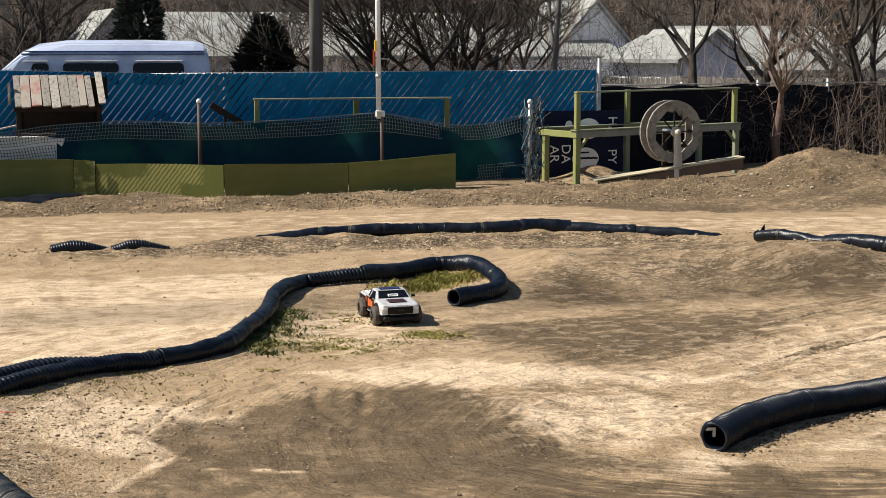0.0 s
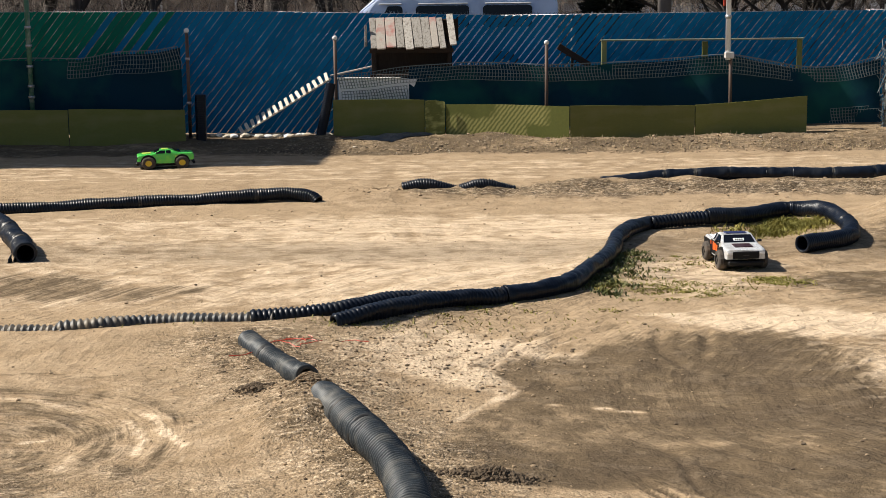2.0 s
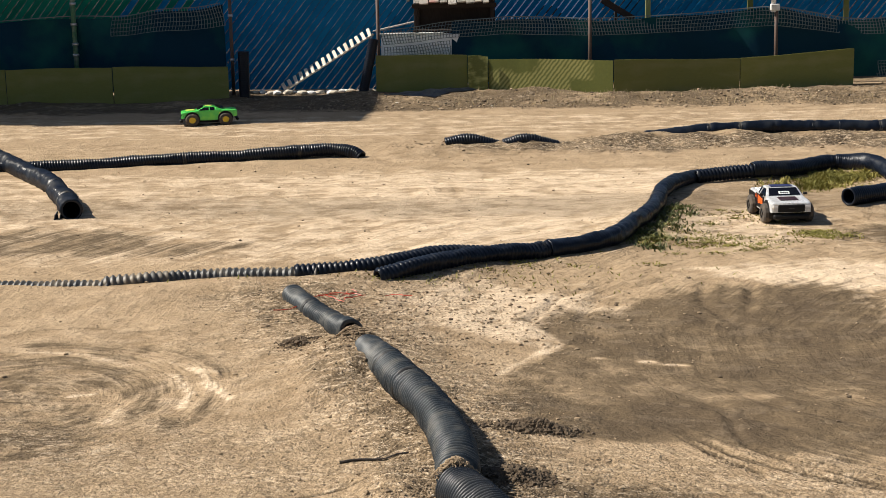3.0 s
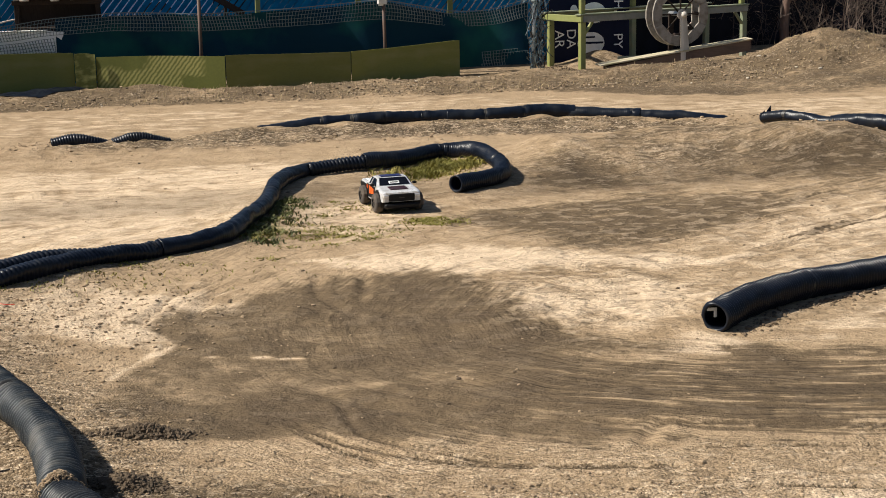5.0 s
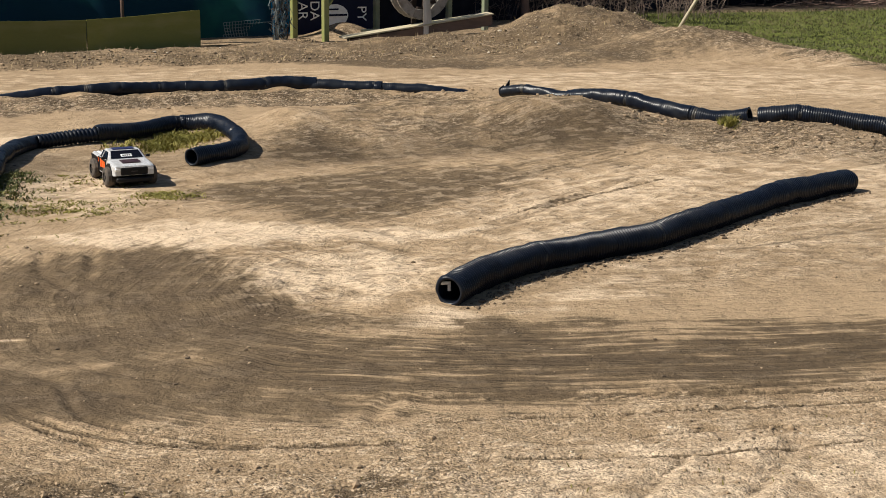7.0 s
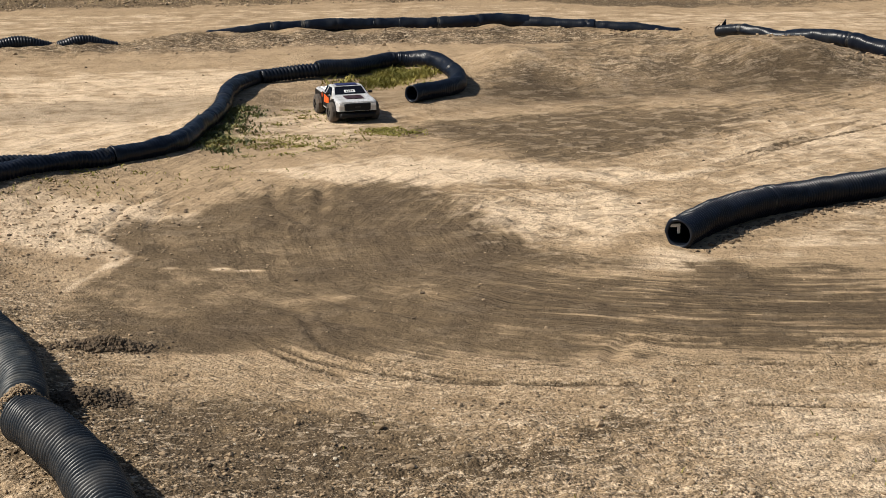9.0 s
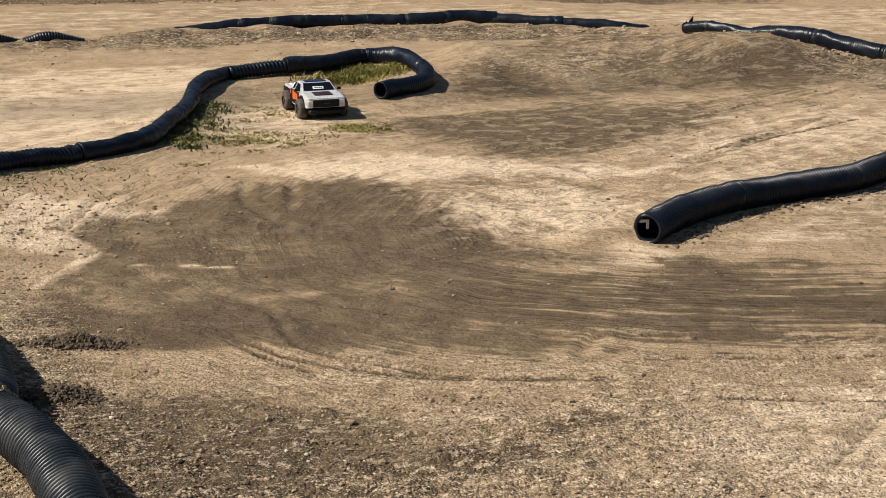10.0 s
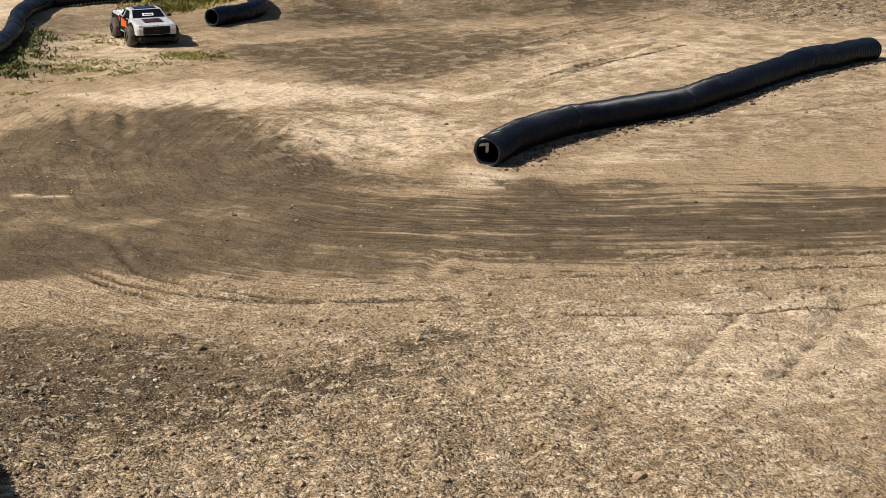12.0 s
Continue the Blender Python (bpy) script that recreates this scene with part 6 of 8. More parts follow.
def plank_ramp():
    a, b = Vector((6.52, 20.85, gz(6.52, 20.75))), Vector((8.66, 20.85, 0.40))
    root = thing("plank_ramp", a, "long low wooden ramp with brown side skirt", "ramp")
    d = b - a
    d.z -= 0.0
    bm = B()
    out = [(0.0, -0.05), (d.x, d.z - 0.16), (d.x, d.z - 0.01), (0.0, 0.06)]
    for y, name in ((-0.12, "front_skirt"), (0.1, "back_skirt")):
        bm = B()
        lo = [bm.verts.new((x, y, z)) for x, z in out]
        hi = [bm.verts.new((x, y + 0.025, z)) for x, z in out]
        bm.faces.new(lo)
        bm.faces.new(hi[::-1])
        for i in range(4):
            bm.faces.new((lo[i], hi[i], hi[(i + 1) % 4], lo[(i + 1) % 4]))
        bmesh.ops.recalc_face_normals(bm, faces=bm.faces)
        part(name, bm, M_RAMP, root)
    for i in range(2):
        y = -0.14 + 0.14 * i
        part("ramp_board", beam(B(), (-0.12, y + 0.07, 0.078), (d.x + 0.02, y + 0.07, d.z + 0.006), 0.132, 0.022), M_RAMP_TOP, root)
    part("cross_board", box(B(), (0.28, 0.28, 0.0), (1.0, 0.36, 0.16), 0.005), M_RAMP_TOP, root)


plank_ramp()


def banner():
    """Navy vinyl banner on edge, its print turned a quarter, mostly illegible."""
    x0, y0, w, h = 6.12, 22.42, 1.3, 1.02
    root = thing("vinyl_banner", (x0, y0, gz(x0, y0)), "navy vinyl banner with white print turned on its side", "banner", turn=5)
    bm = B()
    n = 14
    rows = []
    for i in range(n + 1):
        s = i / n
        rows.append([bm.verts.new((w * s, 0.012 * math.sin(s * 9) + y, z)) for y, z in ((0, 0.0), (0, h), (0.006, h), (0.006, 0.0))])
    for p, q in zip(rows, rows[1:]):
        for k in range(4):
            bm.faces.new((p[k], q[k], q[(k + 1) % 4], p[(k + 1) % 4]))
    bm.faces.new(rows[0])
    bm.faces.new(rows[-1][::-1])
    bmesh.ops.recalc_face_normals(bm, faces=bm.faces)
    part("sheet", bm, M_BANNER, root)

    def disc(cx, cz, rx, rz, hole=0.0, a0=0, a1=360):
        bm = B()
        m = 28
        o, i2 = [], []
        for k in range(m + 1):
            t = radians(a0 + (a1 - a0) * k / m)
            o.append(bm.verts.new((cx + rx * math.cos(t), -0.018, cz + rz * math.sin(t))))
            i2.append(bm.verts.new((cx + rx * hole * math.cos(t), -0.018, cz + rz * hole * math.sin(t))))
        for k in range(m):
            bm.faces.new((o[k], o[k + 1], i2[k + 1], i2[k]))
        return bm
    for cx, cz, rx, rz, hl in ((0.66, 0.28, 0.22, 0.17, 0.0), (0.70, 0.74, 0.2, 0.16, 0.3), (0.38, 0.8, 0.06, 0.07, 0.0)):
        part("emblem", disc(cx, cz, rx, rz, hl or 0.001), M_PRINT, root)
    part("emblem_bar", box(B(), (0.46, -0.026, 0.27), (0.86, -0.021, 0.3), 0), M_BANNER, root)
    part("emblem_bar", box(B(), (0.5, -0.026, 0.36), (0.72, -0.021, 0.385), 0), M_BANNER, root)
    for text, cx, cz, size in (("PY", 1.1, 0.3, 0.17), ("HA", 1.1, 0.78, 0.17), ("DA", 0.33, 0.36, 0.17), ("AR", 0.14, 0.36, 0.17)):
        cu = bpy.data.curves.new("lettering", "FONT")
        cu.body, cu.size, cu.extrude = text, size * 1.25, 0.002
        cu.align_x, cu.align_y = "CENTER", "CENTER"
        tmp = bpy.data.objects.new("lettering", cu)
        scene.collection.objects.link(tmp)
        me = bpy.data.meshes.new_from_object(tmp.evaluated_get(bpy.context.evaluated_depsgraph_get()))
        bpy.data.objects.remove(tmp)
        me.materials.clear()
        me.materials.append(M_PRINT)
        ob = new("lettering", me)
        ob.parent = root
        ob.matrix_basis = Matrix.Translation((cx, -0.02, cz)) @ Matrix.Rotation(radians(90), 4, "Y") @ Matrix.Rotation(radians(90), 4, "X")
    part("backing", box(B(), (0.0, 0.025, -0.08), (0.05, 0.06, h), 0.003), M_DARK_WOOD, root)
    part("backing", box(B(), (w - 0.06, 0.025, -0.08), (w, 0.06, h), 0.003), M_DARK_WOOD, root)


banner()


def leaning_pole():
    x, y = 11.6, 20.6
    root = thing("leaning_pole", (x, y, gz(x, y)), "pale leaning pole stuck into the turf edge", "pole")
    part("shaft", rod(B(), (-0.03, 0, -0.06), (1.25, 0.0, 1.9), 0.028, n=12), M_RAMP_TOP, root, smooth=True)


leaning_pole()


# ---- van beyond the fence ----
def van():
    """Raised-roof passenger van, side on, nose towards -x."""
    y = 31.0
    root = thing("passenger_van", (-3.85, y, gz(-1, y)), "white raised-roof passenger van with dark side windows", "van")
    W = 1.9
    # outline stations along the length: x, z low, z belt, z roof edge, z crown
    st = [(0.0, 0.5, 0.95, 1.0, 1.02), (0.9, 0.4, 1.08, 1.12, 1.16), (1.15, 0.4, 1.12, 1.42, 1.45), (1.62, 0.4, 1.15, 1.78, 1.86), (1.95, 0.4, 1.15, 1.83, 2.02), (2.5, 0.4, 1.15, 1.84, 2.09), (4.0, 0.4, 1.15, 1.84, 2.10), (5.0, 0.4, 1.15, 1.83, 2.07), (5.22, 0.42, 1.15, 1.8, 2.02), (5.3, 0.5, 1.15, 1.7, 1.75)]
    bm = B()
    rows = []
    for x, a, b, c, d in st:
        inset = 0.12 if d > 1.3 else 0.05
        sec = [(0.0, a), (0.0, b), (inset * 0.6, c), (inset + 0.06, c + (d - c) * 0.75), (0.5, d)]
        full = [(u, z) for u, z in sec] + [(W - u, z) for u, z in reversed(sec)]
        rows.append([bm.verts.new((x, u, z)) for u, z in full])
    for p, q in zip(rows, rows[1:]):
        for k in range(len(p) - 1):
            bm.faces.new((p[k], q[k], q[k + 1], p[k + 1]))
        bm.faces.new((p[-1], q[-1], q[0], p[0]))
    bm.faces.new(rows[0])
    bm.faces.new(rows[-1][::-1])
    bmesh.ops.recalc_face_normals(bm, faces=bm.faces)
    bmesh.ops.bevel(bm, geom=[e for e in bm.edges if e.calc_face_angle(0) > 0.5], offset=0.03, segments=2, affect="EDGES")
    body = part("body", bm, M_VAN, root, smooth=False)
    for x0, x1 in ((1.62, 2.15), (2.42, 3.5), (3.78, 4.78)):
        bm = B()
        slant, r, ring = (0.2 if x0 < 2 else 0.0), 0.075, []
        for cx, cz, a0 in ((x1 - r, 1.64 - r, 0), (x0 + r + slant, 1.64 - r, 90), (x0 + r, 1.2 + r, 180), (x1 - r, 1.2 + r, 270)):
            ring += [(cx + r * math.cos(radians(a0 + 18 * k)), cz + r * math.sin(radians(a0 + 18 * k))) for k in range(6)]
        lo = [bm.verts.new((x, 0.0, z)) for x, z in ring]
        hi = [bm.verts.new((x, -0.03, z)) for x, z in ring]
        bm.faces.new(lo)
        bm.faces.new(hi[::-1])
        for k in range(len(ring)):
            k2 = (k + 1) % len(ring)
            bm.faces.new((lo[k], hi[k], hi[k2], lo[k2]))
        for v in bm.verts:
            v.co.y += 0.075 * max(0.0, (v.co.z - 1.15) / 0.69) - 0.07
        bmesh.ops.recalc_face_normals(bm, faces=bm.faces)
        win = part("window", bm, M_GLASS_DARK, root, "dark tinted side window")
    for x0, x1 in ((1.62, 2.15), (2.42, 3.5), (3.78, 4.78)):
        part("window_trim", box(B(), (x0 + 0.05, -0.02, 1.66), (x1 - 0.02, 0.03, 1.69), 0.008), M_WHITE, root)
    part("stripe", box(B(), (1.62, 0.03, 1.80), (5.2, 0.08, 1.835), 0.004), M_VAN_TRIM, root)
    part("stripe", box(B(), (1.7, 0.05, 1.86), (5.2, 0.12, 1.885), 0.003), M_VAN_TRIM, root)
    part("mirror", box(B(), (1.5, -0.2, 1.2), (1.6, -0.02, 1.42), 0.02), M_TRUCK_BLACK, root)
    for wx in (0.85, 4.2):
        for wy in (0.02, W - 0.02):
            bm = B()
            rod(bm, (wx, wy - 0.11, 0.36), (wx, wy + 0.11, 0.36), 0.36, n=24)
            tyre = part("wheel", bm, M_RUBBER, root, smooth=False)
            part("rim", rod(B(), (wx, wy - 0.115, 0.36), (wx, wy + 0.115, 0.36), 0.2, n=16), M_STEEL, tyre)
    part("bumper", box(B(), (5.26, 0.1, 0.42), (5.36, W - 0.1, 0.58), 0.02), M_STEEL, root)


van()


# ---- houses ----
def house(x, y, w, d, eave, ridge, turn, wall, label, windows=(), gable_to_view=False, roof=None):
    """A plain gabled house; its ridge runs along its own x (or its y when gable_to_view)."""
    z = gz(x, y)
    root = thing("house", (x, y, z), label, "house", "houses beyond the fence", turn=turn)
    bm = B()
    if gable_to_view:
        prof = [(0, 0), (w, 0), (w, eave), (w / 2, ridge), (0, eave)]
        lo = [bm.verts.new((u, 0, v)) for u, v in prof]
        hi = [bm.verts.new((u, d, v)) for u, v in prof]
    else:
        prof = [(0, 0), (d, 0), (d, eave), (d / 2, ridge), (0, eave)]
        lo = [bm.verts.new((0, u, v)) for u, v in prof]
        hi = [bm.verts.new((w, u, v)) for u, v in prof]
    bm.faces.new(lo)
    bm.faces.new(hi[::-1])
    for i in range(5):
        bm.faces.new((lo[i], hi[i], hi[(i + 1) % 5], lo[(i + 1) % 5]))
    bmesh.ops.recalc_face_normals(bm, faces=bm.faces)
    part("wall", bm, wall, root)
    span = w if gable_to_view else d
    o = 0.35
    for s in (0, 1):
        bm = B()
        rise = (ridge - eave) / (span / 2)
        a = (-o if s == 0 else span + o, eave - o * rise)
        b = (span / 2, ridge)
        ends = (-0.3, (d if gable_to_view else w) + 0.3)
        vv = []
        for t in (0.03, 0.16):
            for e in ends:
                for (u, v) in (a, b):
                    vv.append(bm.verts.new((u, e, v + t) if gable_to_view else (e, u, v + t)))
        for f in ((0, 1, 3, 2), (4, 6, 7, 5), (0, 4, 5, 1), (2, 3, 7, 6), (0, 2, 6, 4), (1, 5, 7, 3)):
            bm.faces.new([vv[k] for k in f])
        bmesh.ops.recalc_face_normals(bm, faces=bm.faces)
        part("roof", bm, roof or M_ROOF, root)
    for u, zz, ww, hh in windows:
        fr = part("window", box(B(), (u, -0.05, zz), (u + ww, 0.02, zz + hh), 0.01), M_WHITE, root)
        part("pane", box(B(), (u + 0.07, -0.07, zz + 0.07), (u + ww - 0.07, -0.055, zz + hh - 0.07), 0), M_GLASS_DARK, fr)
    return root


house(0.7, 50, 11.0, 7.5, 3.15, 4.5, 3, M_SIDING, "long low house with grey shingle roof", windows=((1.2, 1.2, 1.3, 1.1), (6.5, 1.2, 1.3, 1.1)))
house(-1.45, 47.5, 1.6, 5.0, 3.6, 4.5, 8, M_SIDING, "narrow white gabled house end lit by sun", gable_to_view=True)
house(17.0, 53.0, 2.6, 5.0, 2.95, 3.7, -50, M_SIDING, "small white house with low grey shingle roof")
house(13.4, 58.5, 5.4, 6.0, 3.0, 4.0, 0, M_SIDING, "low house with grey shingle roof beyond trees", windows=((1.0, 1.0, 1.2, 1.1),))
house(18.95, 51.0, 2.35, 7.0, 3.0, 3.95, -2, M_SIDING_SHADED, "white gable end of a house coloured blue as in shade", gable_to_view=True)
house(16.9, 60.0, 3.2, 6.0, 3.4, 5.2, 4, M_SIDING, "white gabled house behind bare trees", gable_to_view=True)
house(21.8, 56.0, 12.0, 8.0, 2.5, 4.1, -3, M_SIDING, "long house with grey shingle roof behind trees", windows=((3.0, 1.0, 1.2, 1.1),))
house(-13.5, 48.0, 9.0, 7.0, 4.6, 6.4, 0, M_SIDING_TAN, "tan house half hidden by bare trees", windows=((2.0, 2.6, 1.3, 1.1), (5.6, 2.6, 1.3, 1.1)))


def shade_block():
    """Unseen tall block, added beside the track to cast shade over the boards."""
    root = thing("shade_block", (-13.4, 18.6, 0), "plain tall block out of view, added to cast shade", "shed")
    part("wall", box(B(), (0, 0, -0.1), (3.5, 3.0, 7.6), 0.02), M_GREY_WOOD, root)
    part("roof", box(B(), (-0.2, -0.1, 7.604), (3.7, 3.1, 7.75), 0.02), M_ROOF, root)


shade_block()


# ---- bare trees ----
def branches(rnd, start, direction, length, radius, depth, out, spread=0.55, droop=0.0, twig=0.004):
    """Fill out with (a, b, r0, r1) pieces of a forking limb."""
    p, d = Vector(start), Vector(direction).normalized()
    n = max(2, int(length / 0.45)) if depth > 2 else 2
    for i in range(n):
        step = length / n
        d2 = (d + Vector((rnd.gauss(0, 0.16), rnd.gauss(0, 0.16), rnd.gauss(0.03, 0.1) - droop))).normalized()
        q = p + d2 * step
        r0, r1 = radius * (1 - 0.45 * i / n), radius * (1 - 0.45 * (i + 1) / n)
        out.append((p.copy(), q.copy(), max(r0, twig), max(r1, twig)))
        p, d = q, d2
        if depth > 0 and (i > 0 or depth < 3):
            for _ in range(rnd.choice((1, 2, 2))):
                side = Vector((rnd.uniform(-1, 1), rnd.uniform(-1, 1), rnd.uniform(-0.2, 0.9))).normalized()
                branches(rnd, p, d + side * rnd.uniform(spread, spread * 2.2), length * rnd.uniform(0.45, 0.72), r1 * rnd.uniform(0.45, 0.7), depth - 1, out, spread, droop, twig)
    if depth > 0:
        branches(rnd, p, d, length * 0.6, radius * 0.55, depth - 1, out, spread, droop, twig)


def sticks(pieces, sides=3):
    v, f = [], []
    for a, b, r0, r1 in pieces:
        n = 7 if r0 > 0.03 else sides
        t = (b - a).normalized()
        x = t.orthogonal().normalized()
        y = t.cross(x)
        base = len(v)
        for c, r in ((a, r0), (b, r1)):
            for k in range(n):
                w = 2 * math.pi * k / n
                v.append(c + (x * math.cos(w) + y * math.sin(w)) * r)
        for k in range(n):
            f.append((base + k, base + (k + 1) % n, base + n + (k + 1) % n, base + n + k))
    return v, f


def bare_tree(x, y, seed, trunk=2.2, radius=0.13, lean=(0, 0), depth=4, label="", bark=None, stems=1, limb=1.6, twig=0.006, limbs=5, low=2):
    rnd = random.Random(seed)
    root = thing("bare_tree", (x, y, gz(x, y)), label, "tree", "bare trees")
    trunks, crown = [], []
    for s in range(stems):
        d = Vector((lean[0] + rnd.gauss(0, 0.12) * (stems > 1) * 2, lean[1] + rnd.gauss(0, 0.1), 1)).normalized()
        p, r = Vector((0.12 * s, 0, -0.1)), radius * (1 if s == 0 else 0.7)
        trunks.append((p, p + Vector((0, 0, 0.16)), r * 1.5, r * 1.15))
        p = p + Vector((0, 0, 0.16))
        n = 6
        for i in range(n):
            d = (d + Vector((rnd.gauss(0, 0.07), rnd.gauss(0, 0.07), 0.05))).normalized()
            q = p + d * trunk / n
            r0, r1 = r * (1.15 - 0.5 * i / n), r * (1.15 - 0.5 * (i + 1) / n)
            trunks.append((p.copy(), q.copy(), r0, r1))
            p = q
            if i >= low:
                side = Vector((rnd.uniform(-1, 1), rnd.uniform(-1, 1), rnd.uniform(0.1, 0.6))).normalized()
                branches(rnd, p, d * 0.35 + side, limb * rnd.uniform(0.6, 1.0), r1 * 0.55, depth - 1, crown, twig=twig)
        for _ in range(limbs):
            side = Vector((rnd.uniform(-1, 1), rnd.uniform(-1, 1), rnd.uniform(0.3, 1))).normalized()
            branches(rnd, p, d * 0.5 + side, limb * rnd.uniform(0.7, 1.1), r * 0.42, depth, crown, twig=twig)
    most = 15000 if bark is M_BARK_RED else 8000
    if len(crown) > most:
        crown = sorted(crown, key=lambda c: (-c[2], rnd.random()))[:most]
    raw_part("trunk", *sticks(trunks), bark or M_BARK, root, smooth=True)
    raw_part("crown", *sticks(crown), M_TWIG_DARK if bark is None else M_TWIG, root, "bare forking branches")
    return root


bare_tree(10.66, 24.1, 4, trunk=1.15, radius=0.075, depth=5, label="small bare tree with reddish-brown trunk", bark=M_BARK_RED, limb=0.85, limbs=7, twig=0.004, low=4)
bare_tree(-5.0, 36.0, 11, trunk=3.2, radius=0.3, depth=4, label="large old bare tree with thick dark trunk", limb=2.2)
bare_tree(-7.4, 33.5, 12, trunk=3.0, radius=0.09, depth=4, label="slender bare tree with dark trunk")
bare_tree(5.6, 34.0, 13, trunk=1.6, radius=0.09, depth=4, stems=2, label="bare scrubby tree with tangled limbs", limb=1.7)
bare_tree(7.4, 36.0, 14, trunk=1.4, radius=0.12, depth=4, stems=2, label="bare spreading tree with crooked limbs", limb=2.0)
bare_tree(9.1, 33.0, 15, trunk=3.6, radius=0.075, depth=3, stems=2, label="pair of slim pale bare trunks behind the fence", limb=1.3, bark=M_UTILITY)
bare_tree(9.4, 37.5, 16, trunk=1.6, radius=0.13, depth=4, stems=2, label="bare tree with low spreading limbs", limb=2.0)
bare_tree(13.4, 31.5, 17, trunk=1.8, radius=0.13, depth=4, label="bare forked tree in front of a white house", limb=1.5, lean=(0.1, 0))
bare_tree(17.5, 36.0, 18, trunk=1.8, radius=0.12, depth=4, stems=2, label="bare tree with a broad twiggy crown", limb=1.9)
bare_tree(14.3, 27.5, 19, trunk=2.0, radius=0.11, depth=4, stems=2, label="bare tree at the lawn edge", limb=1.5)
bare_tree(-10.5, 35.0, 20, trunk=2.6, radius=0.16, depth=4, stems=2, label="bare tree with dark double trunk")
bare_tree(-2.6, 38.0, 21, trunk=2.0, radius=0.12, depth=4, stems=2, label="bare tree behind the van", limb=1.8)
bare_tree(3.2, 40.0, 22, trunk=1.8, radius=0.1, depth=4, stems=2, label="thin bare tree before a grey roof", limb=1.8)
bare_tree(18.2, 29.0, 23, trunk=2.4, radius=0.3, depth=4, label="old tree with thick vine-covered trunk", limb=1.8)
bare_tree(20.8, 30.0, 24, trunk=2.4, radius=0.2, depth=3, stems=2, label="dark bare trunks at the back of the lawn", limb=1.8)
bare_tree(16.2, 28.6, 25, trunk=2.2, radius=0.14, depth=3, stems=2, label="dark leaning trunks behind the lawn", lean=(0.3, 0))
bare_tree(24.0, 31.5, 26, trunk=2.6, radius=0.22, depth=3, label="dark bare trunk at the back of the lawn")


bare_tree(-9.0, 33.2, 41, trunk=2.8, radius=0.16, depth=4, label="dark bare tree before a grey house", limb=1.6)
bare_tree(-3.7, 35.0, 42, trunk=2.6, radius=0.12, depth=4, stems=2, label="dark double-trunked bare tree behind the fence", limb=1.7)
bare_tree(4.9, 33.0, 43, trunk=1.5, radius=0.12, depth=4, stems=2, label="dark bare tree with low tangled limbs", limb=1.7)
bare_tree(6.6, 32.6, 44, trunk=1.5, radius=0.11, depth=4, stems=2, label="dark bare tree with twisting limbs", limb=1.7)
bare_tree(11.45, 30.0, 45, trunk=1.75, radius=0.13, depth=4, label="dark bare tree forking before a white wall", limb=1.2, lean=(-0.06, 0), low=4)


def thicket(name, x0, x1, y0, y1, count, tall, mat, label, seed, r=0.006):
    """Uncountable bare stems and twigs."""
    rnd = random.Random(seed)
    pieces = []
    xs = [rnd.uniform(x0, x1) for _ in range(count)]
    ys = [rnd.uniform(y0, y1) for _ in range(count)]
    zs = height(np.array(xs), np.array(ys))
    for x, y, z in zip(xs, ys, zs):
        p = Vector((x, y, float(z) - 0.05))
        d = Vector((rnd.gauss(0, 0.25), rnd.gauss(0, 0.2), 1)).normalized()
        ln, rr = tall * rnd.uniform(0.4, 1.1), r * rnd.uniform(0.6, 2.2)
        for i in range(5):
            q = p + d * ln / 5
            pieces.append((p.copy(), q.copy(), rr, rr * 0.8))
            for _ in range(2):
                s = Vector((rnd.uniform(-1, 1), rnd.uniform(-0.6, 0.6), rnd.uniform(-0.3, 0.8)))
                e = q + s * ln * rnd.uniform(0.1, 0.28)
                pieces.append((q.copy(), e, rr * 0.6, rr * 0.35))
                s2 = Vector((rnd.uniform(-1, 1), rnd.uniform(-0.6, 0.6), rnd.uniform(-0.5, 0.7)))
                pieces.append((e.copy(), e + s2 * ln * rnd.uniform(0.08, 0.2), rr * 0.4, rr * 0.25))
            d = (d + Vector((rnd.gauss(0, 0.2), rnd.gauss(0, 0.2), 0))).normalized()
            p, rr = q, rr * 0.8
    v, f = sticks(pieces)
    ob = raw_part(name, v, f, mat)
    return tagged(ob, label, "brush", kind="stuff")


thicket("brush", -16, 12.5, 39, 46, 650, 4.4, M_TWIG, "tangle of bare brown brush before the houses", 31, 0.011)
thicket("brush", 3.5, 34, 62, 80, 850, 8.0, M_TWIG_DARK, "bare woods behind the houses", 32, 0.03)
thicket("brush", -26, 6, 60, 80, 720, 8.0, M_TWIG_DARK, "bare woods on the far slope", 33, 0.03)
thicket("brush", 14.0, 30, 29.5, 33.0, 650, 3.2, M_TWIG_DARK, "dark brush along the back of the lawn", 34, 0.008)
thicket("brush", -18, 12, 33.5, 38, 620, 3.6, M_TWIG_DARK, "bare saplings behind the fence", 35, 0.007)

thicket("brush", 2.0, 20, 33.5, 38, 620, 3.3, M_TWIG_SUNLIT, "grey saplings coloured pale as if sunlit", 38, 0.005)
thicket("brush", -14, 1, 33.5, 38, 420, 3.3, M_TWIG_SUNLIT, "grey saplings behind the van coloured as if sunlit", 39, 0.005)
thicket("brush", 14.5, 30, 26.6, 28.0, 500, 1.4, M_TWIG_DARK, "dense dark undergrowth behind the lawn", 37, 0.012)
thicket("brush", 8.6, 14.5, 23.9, 25.3, 240, 1.6, M_TWIG, "bare brown vines in front of the black screen", 36, 0.005)


